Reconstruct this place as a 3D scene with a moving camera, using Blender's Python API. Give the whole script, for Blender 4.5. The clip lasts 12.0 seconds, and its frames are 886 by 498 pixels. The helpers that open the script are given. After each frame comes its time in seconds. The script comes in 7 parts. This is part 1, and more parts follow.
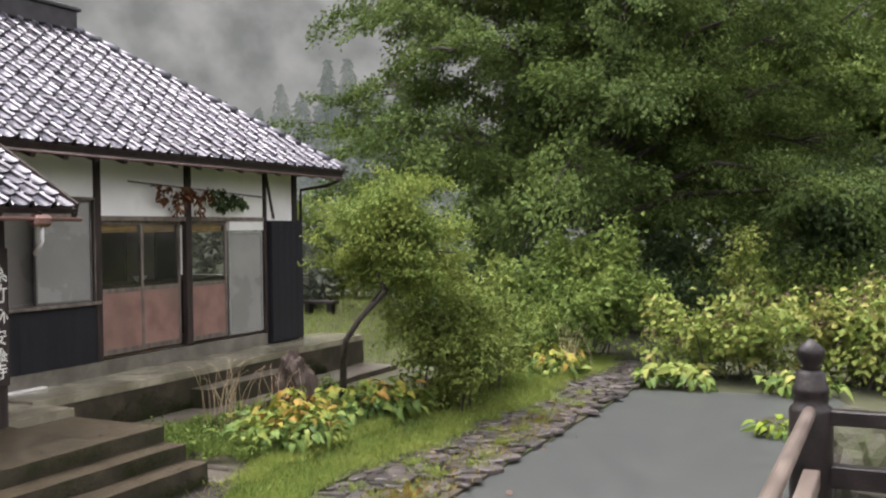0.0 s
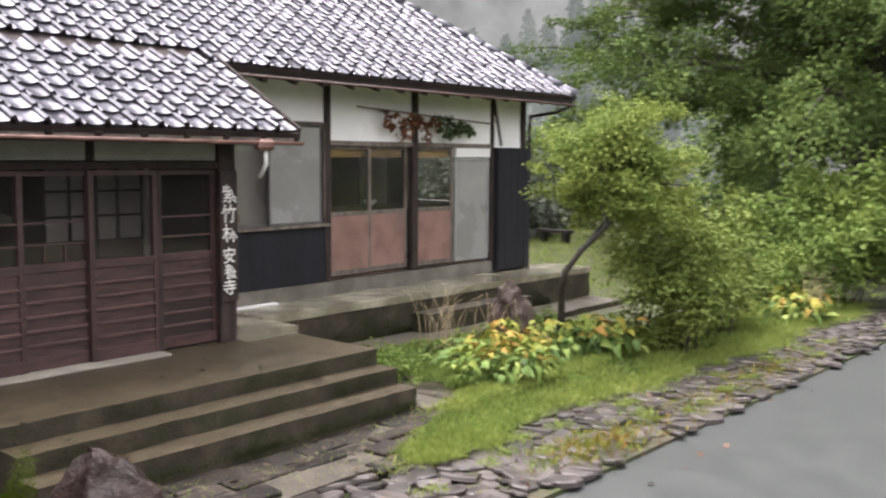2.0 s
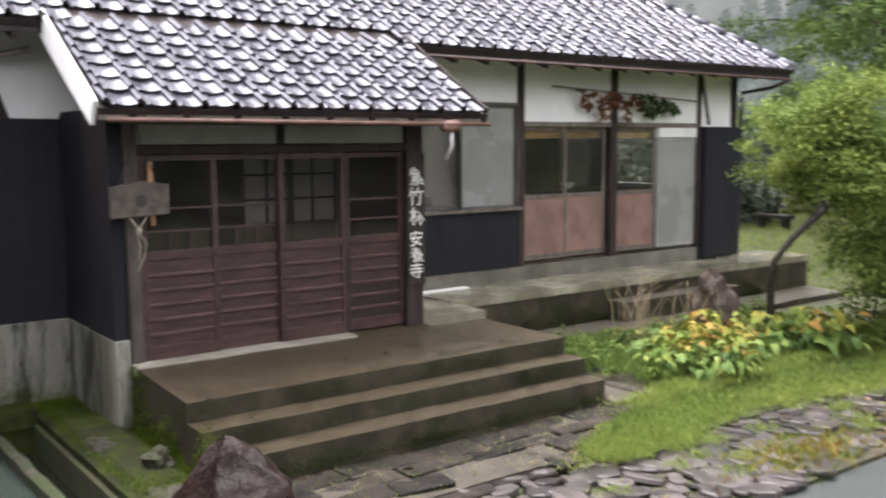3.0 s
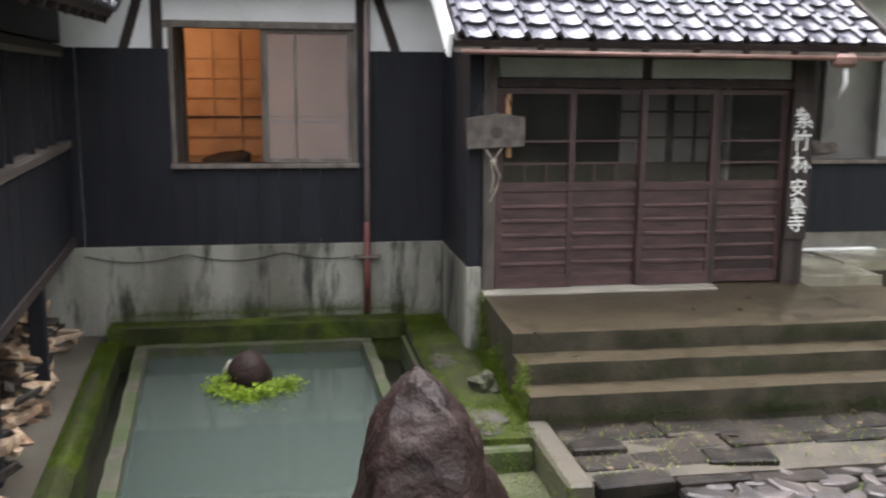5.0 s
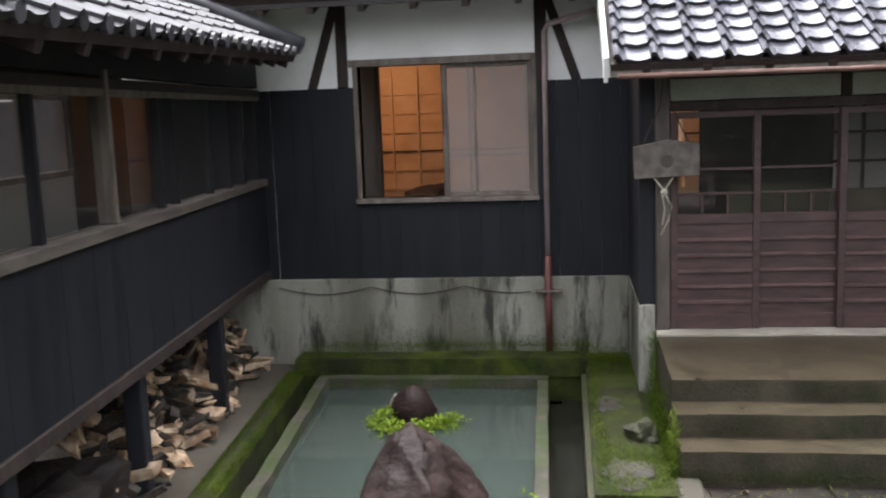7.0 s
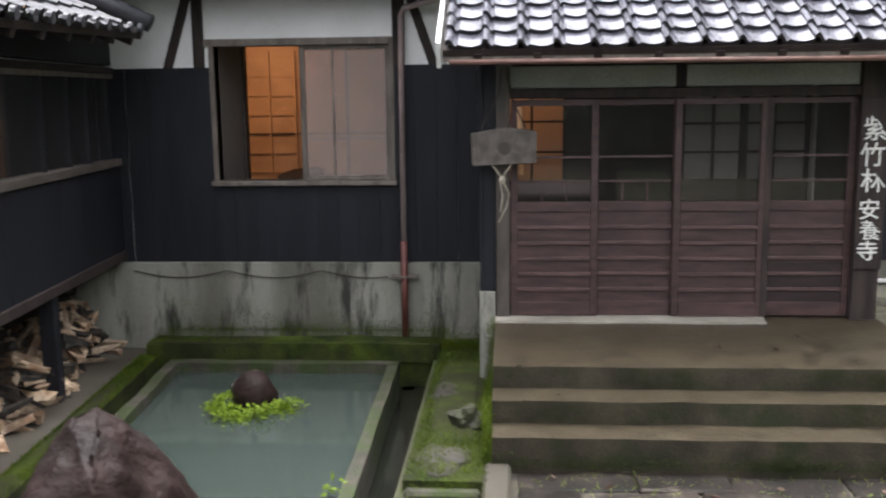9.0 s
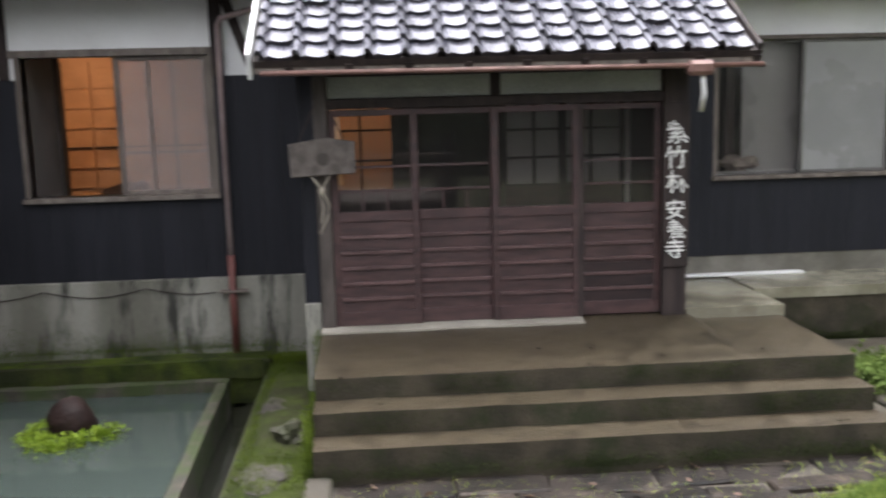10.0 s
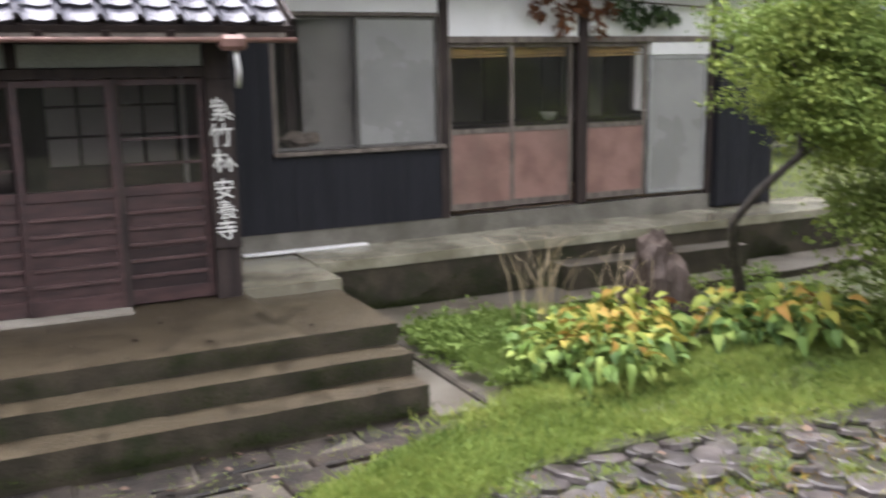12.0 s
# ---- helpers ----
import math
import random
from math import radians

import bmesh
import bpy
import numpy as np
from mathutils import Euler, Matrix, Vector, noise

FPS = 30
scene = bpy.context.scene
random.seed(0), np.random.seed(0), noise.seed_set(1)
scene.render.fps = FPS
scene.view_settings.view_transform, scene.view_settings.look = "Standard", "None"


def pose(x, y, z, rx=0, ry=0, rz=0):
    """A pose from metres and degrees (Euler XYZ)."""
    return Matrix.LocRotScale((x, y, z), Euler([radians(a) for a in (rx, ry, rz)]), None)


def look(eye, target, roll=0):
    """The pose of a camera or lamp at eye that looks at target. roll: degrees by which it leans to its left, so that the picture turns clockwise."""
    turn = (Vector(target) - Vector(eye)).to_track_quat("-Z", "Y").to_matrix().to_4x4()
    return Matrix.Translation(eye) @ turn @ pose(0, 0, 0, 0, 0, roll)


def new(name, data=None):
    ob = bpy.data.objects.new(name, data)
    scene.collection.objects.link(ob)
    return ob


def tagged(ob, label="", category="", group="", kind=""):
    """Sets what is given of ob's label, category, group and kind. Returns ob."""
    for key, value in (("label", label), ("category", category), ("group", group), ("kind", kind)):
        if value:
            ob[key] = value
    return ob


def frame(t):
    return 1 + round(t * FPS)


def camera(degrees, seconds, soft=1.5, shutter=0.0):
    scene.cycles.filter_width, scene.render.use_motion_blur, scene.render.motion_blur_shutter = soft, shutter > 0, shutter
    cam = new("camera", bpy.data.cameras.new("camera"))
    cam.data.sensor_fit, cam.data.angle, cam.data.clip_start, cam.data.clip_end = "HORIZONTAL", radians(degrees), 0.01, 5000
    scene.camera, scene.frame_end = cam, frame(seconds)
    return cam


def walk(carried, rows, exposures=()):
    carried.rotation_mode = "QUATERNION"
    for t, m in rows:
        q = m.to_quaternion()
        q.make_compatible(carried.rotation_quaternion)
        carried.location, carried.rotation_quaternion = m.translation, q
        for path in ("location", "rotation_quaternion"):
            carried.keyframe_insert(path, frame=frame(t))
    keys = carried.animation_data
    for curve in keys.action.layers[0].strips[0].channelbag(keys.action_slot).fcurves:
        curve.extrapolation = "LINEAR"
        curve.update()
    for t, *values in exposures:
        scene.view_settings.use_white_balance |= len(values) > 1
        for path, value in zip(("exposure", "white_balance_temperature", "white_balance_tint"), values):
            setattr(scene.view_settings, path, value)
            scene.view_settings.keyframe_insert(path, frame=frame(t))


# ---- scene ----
cam = camera(50.1, 12.0, soft=2.1, shutter=0.5)
PATH = [
    (0, (0.0, 0.072, 2.491), (-0.866, 1.875, 2.449), -0.7),
    (0.5, (-0.06, 0.156, 2.497), (-0.961, 1.939, 2.404), -0.9),
    (1, (-0.046, 0.252, 2.485), (-1.069, 1.967, 2.368), -1.3),
    (1.5, (0.023, 0.374, 2.508), (-1.174, 1.965, 2.315), 0.3),
    (2, (0.058, 0.541, 2.506), (-1.233, 2.056, 2.313), 0.4),
    (2.5, (0.016, 0.751, 2.492), (-1.444, 2.099, 2.265), -0.4),
    (3, (-0.02, 0.947, 2.475), (-1.613, 2.135, 2.248), -0.3),
    (3.2, (-0.02, 1.044, 2.47), (-1.675, 2.143, 2.241), 0.6),
    (5, (0.085, 1.83, 2.437), (-1.856, 2.154, 2.084), 0.5),
    (5.5, (0.074, 2.089, 2.438), (-1.892, 2.174, 2.081), 2.0),
    (6, (-0.027, 2.302, 2.43), (-1.999, 2.174, 2.121), 0.3),
    (6.3, (-0.083, 2.421, 2.435), (-2.046, 2.203, 2.122), -0.5),
    (6.5, (-0.101, 2.524, 2.447), (-2.062, 2.255, 2.158), -1.9),
    (8.5, (-0.278, 3.417, 2.444), (-2.24, 3.197, 2.121), -2.3),
    (9, (-0.268, 3.582, 2.419), (-2.237, 3.439, 2.097), -0.7),
    (9.5, (-0.246, 3.77, 2.444), (-2.216, 3.697, 2.104), -1.1),
    (10, (-0.284, 3.901, 2.451), (-2.254, 4.044, 2.134), -1.5),
    (10.5, (-0.374, 4.084, 2.477), (-2.311, 4.408, 2.098), -0.2),
    (11, (-0.414, 4.258, 2.462), (-2.311, 4.754, 2.069), -0.7),
    (11.5, (-0.358, 4.428, 2.469), (-2.214, 5.081, 2.109), -0.0),
    (12, (-0.348, 4.603, 2.444), (-2.111, 5.467, 2.06), -0.9),
]
walk(cam, [(t, look(eye, target, roll)) for t, eye, target, roll in PATH], [(0.0, 2.0, 6700, 18), (0.5, 2.40, 6700, 18), (1.5, 2.46, 6680, 18), (2.0, 2.40, 6650, 18), (3.0, 2.35, 6500, 16), (5.0, 2.48, 6400, 13), (8.5, 2.3, 6350, 12), (12.0, 2.35, 6350, 17)])

# ---- world and light ----
world = bpy.data.worlds.new("overcast")
scene.world = world
world.use_nodes = True
wn, wl = world.node_tree.nodes, world.node_tree.links
sky = wn.new("ShaderNodeTexSky")
sky.sky_type, sky.sun_disc = "NISHITA", False
sky.sun_elevation, sky.sun_rotation = radians(78), radians(270)
sky.air_density, sky.dust_density, sky.ozone_density = 1.0, 4.0, 1.0
grey = wn.new("ShaderNodeHueSaturation")
grey.inputs["Saturation"].default_value = 0.12
wl.new(sky.outputs["Color"], grey.inputs["Color"])
coord, axis, rise = wn.new("ShaderNodeTexCoord"), wn.new("ShaderNodeSeparateXYZ"), wn.new("ShaderNodeMapRange")
wl.new(coord.outputs["Generated"], axis.inputs["Vector"])
wl.new(axis.outputs["Z"], rise.inputs["Value"])
rise.inputs["To Min"].default_value, rise.inputs["To Max"].default_value = 0.76, 1.25   # an overcast sky is brightest overhead
wl.new(rise.outputs["Result"], grey.inputs["Value"])
wl.new(grey.outputs["Color"], wn["Background"].inputs["Color"])
wn["Background"].inputs["Strength"].default_value = 0.15

sun = new("sun", bpy.data.lights.new("sun", "SUN"))
sun.data.energy, sun.data.angle, sun.data.color = 0.2, radians(60), (1.0, 0.98, 0.95)
sun.matrix_world = look((0, 0, 40), (0 - 40 * math.sin(radians(270)) / math.tan(radians(78)), 0 - 40 * math.cos(radians(270)) / math.tan(radians(78)), 0))

# ---- materials ----
def nodes_of(name):
    m = bpy.data.materials.new(name)
    m.use_nodes = True
    return m, m.node_tree.nodes, m.node_tree.links, m.node_tree.nodes["Principled BSDF"]


def ramp(n, stops):
    r = n.new("ShaderNodeValToRGB")
    while len(r.color_ramp.elements) < len(stops):
        r.color_ramp.elements.new(0.5)
    for e, (p, c) in zip(r.color_ramp.elements, stops):
        e.position, e.color = p, (*c, 1)
    return r


def mat(name, c1, c2, scale=6.0, rough=0.7, rvar=0.15, bump=0.25, bscale=60.0, stretch=(1, 1, 1), metal=0.0, rand=0.0,
        stain=None, stain_scale=1.3, stain_at=0.55, stain_edge=0.12, coat=0.0, spec=0.5):
    """A surface of two tones mixed by large and small noise, with fine relief, an optional stain and per-piece variation."""
    m, n, l, p = nodes_of(name)
    geo = n.new("ShaderNodeNewGeometry")
    mp = n.new("ShaderNodeMapping")
    mp.inputs["Scale"].default_value = stretch
    l.new(geo.outputs["Position"], mp.inputs["Vector"])
    def noise_at(s, detail=6.0):
        t = n.new("ShaderNodeTexNoise")
        t.inputs["Scale"].default_value, t.inputs["Detail"].default_value = s, detail
        l.new(mp.outputs["Vector"], t.inputs["Vector"])
        return t
    big, fine = noise_at(scale), noise_at(bscale)
    r = ramp(n, [(0.38, c1), (0.62, c2)])
    l.new(big.outputs["Fac"], r.inputs["Fac"])
    colour = r.outputs["Color"]
    if rand:
        info = n.new("ShaderNodeObjectInfo")
        isl = n.new("ShaderNodeMath")
        isl.operation = "ADD"
        l.new(info.outputs["Random"], isl.inputs[0])
        l.new(geo.outputs["Random Per Island"], isl.inputs[1])
        fr = n.new("ShaderNodeMath")
        fr.operation = "FRACT"
        l.new(isl.outputs[0], fr.inputs[0])
        mr = n.new("ShaderNodeMapRange")
        mr.inputs["To Min"].default_value, mr.inputs["To Max"].default_value = 1 - rand, 1 + rand
        l.new(fr.outputs[0], mr.inputs["Value"])
        hs = n.new("ShaderNodeHueSaturation")
        l.new(mr.outputs["Result"], hs.inputs["Value"])
        l.new(colour, hs.inputs["Color"])
        colour = hs.outputs["Color"]
    fm = n.new("ShaderNodeMixRGB")
    fm.blend_type = "OVERLAY"
    fm.inputs["Fac"].default_value = 0.35
    l.new(colour, fm.inputs["Color1"])
    l.new(fine.outputs["Fac"], fm.inputs["Color2"])
    colour = fm.outputs["Color"]
    if stain:
        sn = n.new("ShaderNodeTexNoise")
        sn.inputs["Scale"].default_value, sn.inputs["Detail"].default_value = stain_scale, 9.0
        sn.inputs["Roughness"].default_value = 0.65
        l.new(mp.outputs["Vector"], sn.inputs["Vector"])
        sr = n.new("ShaderNodeMapRange")
        sr.inputs["From Min"].default_value, sr.inputs["From Max"].default_value = stain_at - stain_edge, stain_at + stain_edge
        l.new(sn.outputs["Fac"], sr.inputs["Value"])
        mx = n.new("ShaderNodeMixRGB")
        l.new(sr.outputs["Result"], mx.inputs["Fac"])
        l.new(colour, mx.inputs["Color1"])
        mx.inputs["Color2"].default_value = (*stain, 1)
        colour = mx.outputs["Color"]
    l.new(colour, p.inputs["Base Color"])
    rr = n.new("ShaderNodeMapRange")
    rr.inputs["To Min"].default_value, rr.inputs["To Max"].default_value = max(0.03, rough - rvar), min(1, rough + rvar)
    l.new(big.outputs["Fac"], rr.inputs["Value"])
    l.new(rr.outputs["Result"], p.inputs["Roughness"])
    p.inputs["Metallic"].default_value = metal
    p.inputs["Coat Weight"].default_value = coat
    p.inputs["Specular IOR Level"].default_value = spec
    if bump:
        b = n.new("ShaderNodeBump")
        b.inputs["Strength"].default_value, b.inputs["Distance"].default_value = bump, 0.01
        l.new(fine.outputs["Fac"], b.inputs["Height"])
        l.new(b.outputs["Normal"], p.inputs["Normal"])
    return m


def leaf_mat(name, stops, rough=0.6, glow=0.25, drift=1.1, spread=0.45):
    """Leaves: a colour for each leaf, a slow drift over the crown, and some light let through."""
    m, n, l, p = nodes_of(name)
    geo = n.new("ShaderNodeNewGeometry")
    t = n.new("ShaderNodeTexNoise")
    t.inputs["Scale"].default_value = drift
    l.new(geo.outputs["Position"], t.inputs["Vector"])
    a = n.new("ShaderNodeMath")
    a.operation = "MULTIPLY_ADD"
    a.inputs[1].default_value, a.inputs[2].default_value = spread, -0.5 * spread + 0.10
    l.new(geo.outputs["Random Per Island"], a.inputs[0])
    b = n.new("ShaderNodeMath")
    b.operation = "MULTIPLY_ADD"
    b.inputs[1].default_value = 0.8
    l.new(t.outputs["Fac"], b.inputs[0])
    l.new(a.outputs[0], b.inputs[2])
    r = ramp(n, stops)
    l.new(b.outputs[0], r.inputs["Fac"])
    l.new(r.outputs["Color"], p.inputs["Base Color"])
    p.inputs["Roughness"].default_value, p.inputs["Specular IOR Level"].default_value = rough, 0.12
    tr = n.new("ShaderNodeBsdfTranslucent")
    l.new(r.outputs["Color"], tr.inputs["Color"])
    mx = n.new("ShaderNodeMixShader")
    mx.inputs["Fac"].default_value = glow
    l.new(p.outputs["BSDF"], mx.inputs[1])
    l.new(tr.outputs["BSDF"], mx.inputs[2])
    l.new(mx.outputs["Shader"], n["Material Output"].inputs["Surface"])
    return m


def glass_mat(name, tint=(0.9, 0.93, 0.92), rough=0.02, ior=1.5, film=0.0):
    """A clear pane with true reflections and, where wanted, a pale film that paints in milky reflection."""
    m, n, l, p = nodes_of(name)
    n.remove(p)
    t, g, f, mx = n.new("ShaderNodeBsdfTransparent"), n.new("ShaderNodeBsdfGlossy"), n.new("ShaderNodeLayerWeight"), n.new("ShaderNodeMixShader")
    t.inputs["Color"].default_value = (*tint, 1)
    g.inputs["Roughness"].default_value, f.inputs["Blend"].default_value = rough, 0.5
    steep, lift = n.new("ShaderNodeMath"), n.new("ShaderNodeMath")
    steep.operation, lift.operation = "POWER", "MULTIPLY_ADD"
    steep.inputs[1].default_value = 5.0
    base = ((ior - 1) / (ior + 1)) ** 2
    lift.inputs[1].default_value, lift.inputs[2].default_value = 1 - base, base
    l.new(f.outputs["Facing"], steep.inputs[0])
    l.new(steep.outputs[0], lift.inputs[0])
    l.new(lift.outputs[0], mx.inputs["Fac"])
    l.new(t.outputs["BSDF"], mx.inputs[1])
    l.new(g.outputs["BSDF"], mx.inputs[2])
    # Pale diffuse share paints milky reflection and lifts the blacks.
    haze, veil = n.new("ShaderNodeBsdfDiffuse"), n.new("ShaderNodeMixShader")
    haze.inputs["Color"].default_value, veil.inputs["Fac"].default_value = (0.46, 0.44, 0.42, 1), film
    l.new(mx.outputs["Shader"], veil.inputs[1])
    l.new(haze.outputs["BSDF"], veil.inputs[2])
    l.new(veil.outputs["Shader"], n["Material Output"].inputs["Surface"])
    return m


def paper_mat(name, colour, through_part=0.5):
    m, n, l, p = nodes_of(name)
    p.inputs["Base Color"].default_value, p.inputs["Roughness"].default_value = (*colour, 1), 0.8
    tr, mx = n.new("ShaderNodeBsdfTranslucent"), n.new("ShaderNodeMixShader")
    tr.inputs["Color"].default_value = (*colour, 1)
    mx.inputs["Fac"].default_value = through_part
    l.new(p.outputs["BSDF"], mx.inputs[1])
    l.new(tr.outputs["BSDF"], mx.inputs[2])
    l.new(mx.outputs["Shader"], n["Material Output"].inputs["Surface"])
    return m


def glow_mat(name, colour, strength):
    m, n, l, p = nodes_of(name)
    p.inputs["Base Color"].default_value = (*colour, 1)
    p.inputs["Emission Color"].default_value, p.inputs["Emission Strength"].default_value = (*colour, 1), strength
    return m


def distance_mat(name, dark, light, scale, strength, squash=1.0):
    """Woods far off in the rain: a plain distant backdrop, its mist painted as pale, faintly glowing colour."""
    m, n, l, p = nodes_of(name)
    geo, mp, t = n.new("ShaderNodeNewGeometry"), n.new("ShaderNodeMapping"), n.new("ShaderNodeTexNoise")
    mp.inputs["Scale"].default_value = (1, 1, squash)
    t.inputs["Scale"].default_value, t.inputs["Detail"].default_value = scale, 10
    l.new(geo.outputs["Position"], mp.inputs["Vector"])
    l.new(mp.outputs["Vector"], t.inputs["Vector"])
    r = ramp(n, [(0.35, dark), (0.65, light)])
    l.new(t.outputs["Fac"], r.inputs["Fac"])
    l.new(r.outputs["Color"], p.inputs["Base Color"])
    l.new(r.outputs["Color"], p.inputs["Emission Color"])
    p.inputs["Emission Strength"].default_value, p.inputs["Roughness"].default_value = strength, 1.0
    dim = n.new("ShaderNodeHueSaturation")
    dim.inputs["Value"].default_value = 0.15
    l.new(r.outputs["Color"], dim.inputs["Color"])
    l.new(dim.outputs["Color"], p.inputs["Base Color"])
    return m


PLASTER = mat("white_plaster", (0.80, 0.80, 0.785), (0.86, 0.86, 0.85), 2.0, 0.85, 0.08, 0.1, 90, stain=(0.62, 0.61, 0.57), stain_scale=0.8, stain_at=0.70)
CHARRED = mat("charred_boards", (0.010, 0.0105, 0.0145), (0.0155, 0.016, 0.0215), 1.6, 0.6, 0.1, 0.35, 40, stretch=(6, 6, 0.6), rand=0.06, spec=0.3)
DARKWOOD = mat("dark_timber", (0.022, 0.016, 0.015), (0.045, 0.033, 0.029), 4.0, 0.7, 0.12, 0.4, 50, stretch=(4, 4, 0.7), rand=0.15, spec=0.3)
GREYWOOD = mat("weathered_timber", (0.10, 0.082, 0.068), (0.18, 0.152, 0.128), 4.0, 0.7, 0.12, 0.4, 60, stretch=(3, 3, 0.8), rand=0.12)
POSTGREY = mat("dull_porch_wood", (0.045, 0.036, 0.030), (0.085, 0.07, 0.06), 4.0, 0.65, 0.12, 0.4, 60, stretch=(3, 3, 0.8))
DULLSILL = mat("dull_sill_wood", (0.065, 0.053, 0.045), (0.125, 0.105, 0.09), 4.0, 0.6, 0.12, 0.4, 60, stretch=(0.8, 3, 3))
REDWOOD = mat("brown_lacquered_wood", (0.034, 0.016, 0.015), (0.062, 0.030, 0.028), 4.0, 0.45, 0.15, 0.3, 70, stretch=(5, 1, 5), rand=0.12)
# Paler than REDWOOD: the highlights along the slats put into colour.
HIGHLIT_SLAT = mat("highlit_slat_wood", (0.064, 0.033, 0.031), (0.108, 0.060, 0.056), 5.0, 0.4, 0.12, 0.3, 70, stretch=(5, 1, 5), rand=0.15)
PALEBROWN = mat("pale_brown_panel", (0.185, 0.105, 0.086), (0.265, 0.158, 0.130), 3.0, 0.55, 0.12, 0.15, 60, rand=0.06, stain=(0.185, 0.125, 0.10), stain_at=0.62)
CONCRETE = mat("wet_concrete", (0.060, 0.054, 0.042), (0.110, 0.100, 0.080), 2.2, 0.5, 0.22, 0.35, 70, stain=(0.056, 0.046, 0.032), stain_scale=1.6, stain_at=0.56)
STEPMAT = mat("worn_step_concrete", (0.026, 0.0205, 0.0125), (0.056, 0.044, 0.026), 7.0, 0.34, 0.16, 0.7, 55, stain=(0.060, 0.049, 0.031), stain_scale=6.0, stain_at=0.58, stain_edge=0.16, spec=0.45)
# Moss on the upright faces, with their shade put into the colour.
SHADED_MOSSRISER = mat("shaded_mossy_riser_concrete", (0.026, 0.022, 0.014), (0.052, 0.043, 0.028), 4.0, 0.75, 0.1, 0.7, 55, stain=(0.020, 0.023, 0.009), stain_scale=2.6, stain_at=0.57, stain_edge=0.08, spec=0.3)
BASECON = mat("streaked_foundation", (0.135, 0.13, 0.103), (0.275, 0.268, 0.228), 0.9, 0.75, 0.12, 0.3, 60, stretch=(2.2, 2.2, 0.45), stain=(0.033, 0.033, 0.026), stain_scale=2.4, stain_at=0.57, stain_edge=0.06)
# Foundation concrete with the shadow below the doors put into its colour.
SHADED_BASE = mat("shaded_plinth_concrete", (0.115, 0.107, 0.085), (0.20, 0.19, 0.158), 2.4, 0.7, 0.12, 0.4, 60, stain=(0.085, 0.08, 0.06), stain_scale=2.0, stain_at=0.58)
# Sky reflection of the wet top is put into this pale colour.
WETTOP_SHEEN = mat("wet_terrace_top_sheen", (0.17, 0.16, 0.115), (0.33, 0.315, 0.24), 1.6, 0.15, 0.12, 0.15, 60, stain=(0.12, 0.105, 0.072), stain_scale=1.8, stain_at=0.60)
PALECON = mat("pale_concrete", (0.25, 0.23, 0.19), (0.36, 0.335, 0.28), 2.0, 0.55, 0.2, 0.3, 60, stain=(0.2, 0.18, 0.14), stain_at=0.6)
MOSS = mat("moss", (0.015, 0.023, 0.005), (0.055, 0.075, 0.010), 3.5, 0.95, 0.05, 1.0, 45, stain=(0.026, 0.026, 0.013), stain_scale=2.0, stain_at=0.51, spec=0.2)
MOSSCON = mat("mossy_coping", (0.030, 0.027, 0.019), (0.072, 0.064, 0.048), 6.0, 0.8, 0.1, 0.9, 40, stain=(0.026, 0.040, 0.007), stain_scale=3.6, stain_at=0.48, stain_edge=0.07)
ROAD = mat("wet_asphalt", (0.025, 0.030, 0.028), (0.035, 0.041, 0.038), 3.0, 0.55, 0.05, 0.3, 160)
SOIL = mat("damp_soil", (0.032, 0.026, 0.017), (0.062, 0.051, 0.031), 3.0, 0.9, 0.08, 0.8, 40, stain=(0.040, 0.058, 0.015), stain_scale=1.2, stain_at=0.5)
TURF = mat("turf", (0.036, 0.040, 0.022), (0.062, 0.066, 0.036), 1.5, 0.95, 0.05, 0.8, 30, spec=0.2)
PAVING = mat("old_paving_stone", (0.008, 0.0062, 0.0048), (0.024, 0.018, 0.0135), 5.0, 0.58, 0.2, 1.0, 30, rand=0.5, stain=(0.070, 0.055, 0.041), stain_scale=3.8, stain_at=0.62, stain_edge=0.04, spec=0.25)
SLATE = mat("rough_slate", (0.026, 0.021, 0.020), (0.064, 0.054, 0.051), 5.0, 0.46, 0.15, 0.6, 50, rand=0.6, stain=(0.05, 0.045, 0.025), stain_scale=3.0, stain_at=0.64)
ROCK = mat("dark_boulder", (0.011, 0.0062, 0.0052), (0.025, 0.0148, 0.0128), 7.0, 0.55, 0.12, 1.0, 45, stain=(0.070, 0.055, 0.052), stain_scale=7.0, stain_at=0.69, stain_edge=0.05, spec=0.16)
GREYROCK = mat("grey_rock", (0.028, 0.024, 0.021), (0.062, 0.055, 0.048), 5.0, 0.6, 0.15, 0.8, 35, spec=0.2, stain=(0.045, 0.055, 0.02), stain_at=0.58)
BROWNROCK = mat("brown_rock", (0.028, 0.020, 0.016), (0.062, 0.046, 0.038), 5.0, 0.7, 0.12, 0.9, 35, spec=0.2, stain=(0.085, 0.07, 0.06), stain_at=0.62)
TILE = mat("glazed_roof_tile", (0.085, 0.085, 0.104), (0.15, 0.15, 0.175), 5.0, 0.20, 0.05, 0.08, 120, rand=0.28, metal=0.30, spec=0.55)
# Shade of tile lips and rims put into colour; also the dark ridge tiles.
RIDGE_LIP_SHADE = mat("dark_ridge_and_lip_shade", (0.016, 0.015, 0.018), (0.032, 0.030, 0.034), 5.0, 0.45, 0.1, 0.2, 90)
# Wing tiles: darker and rougher than the main glaze.
DULLTILE = mat("dull_roof_tile", (0.030, 0.030, 0.036), (0.065, 0.065, 0.075), 5.0, 0.42, 0.1, 0.15, 90, rand=0.3, spec=0.5)
COPPER = mat("copper_gutter", (0.12, 0.065, 0.052), (0.19, 0.105, 0.085), 6.0, 0.35, 0.12, 0.1, 60, metal=0.2)
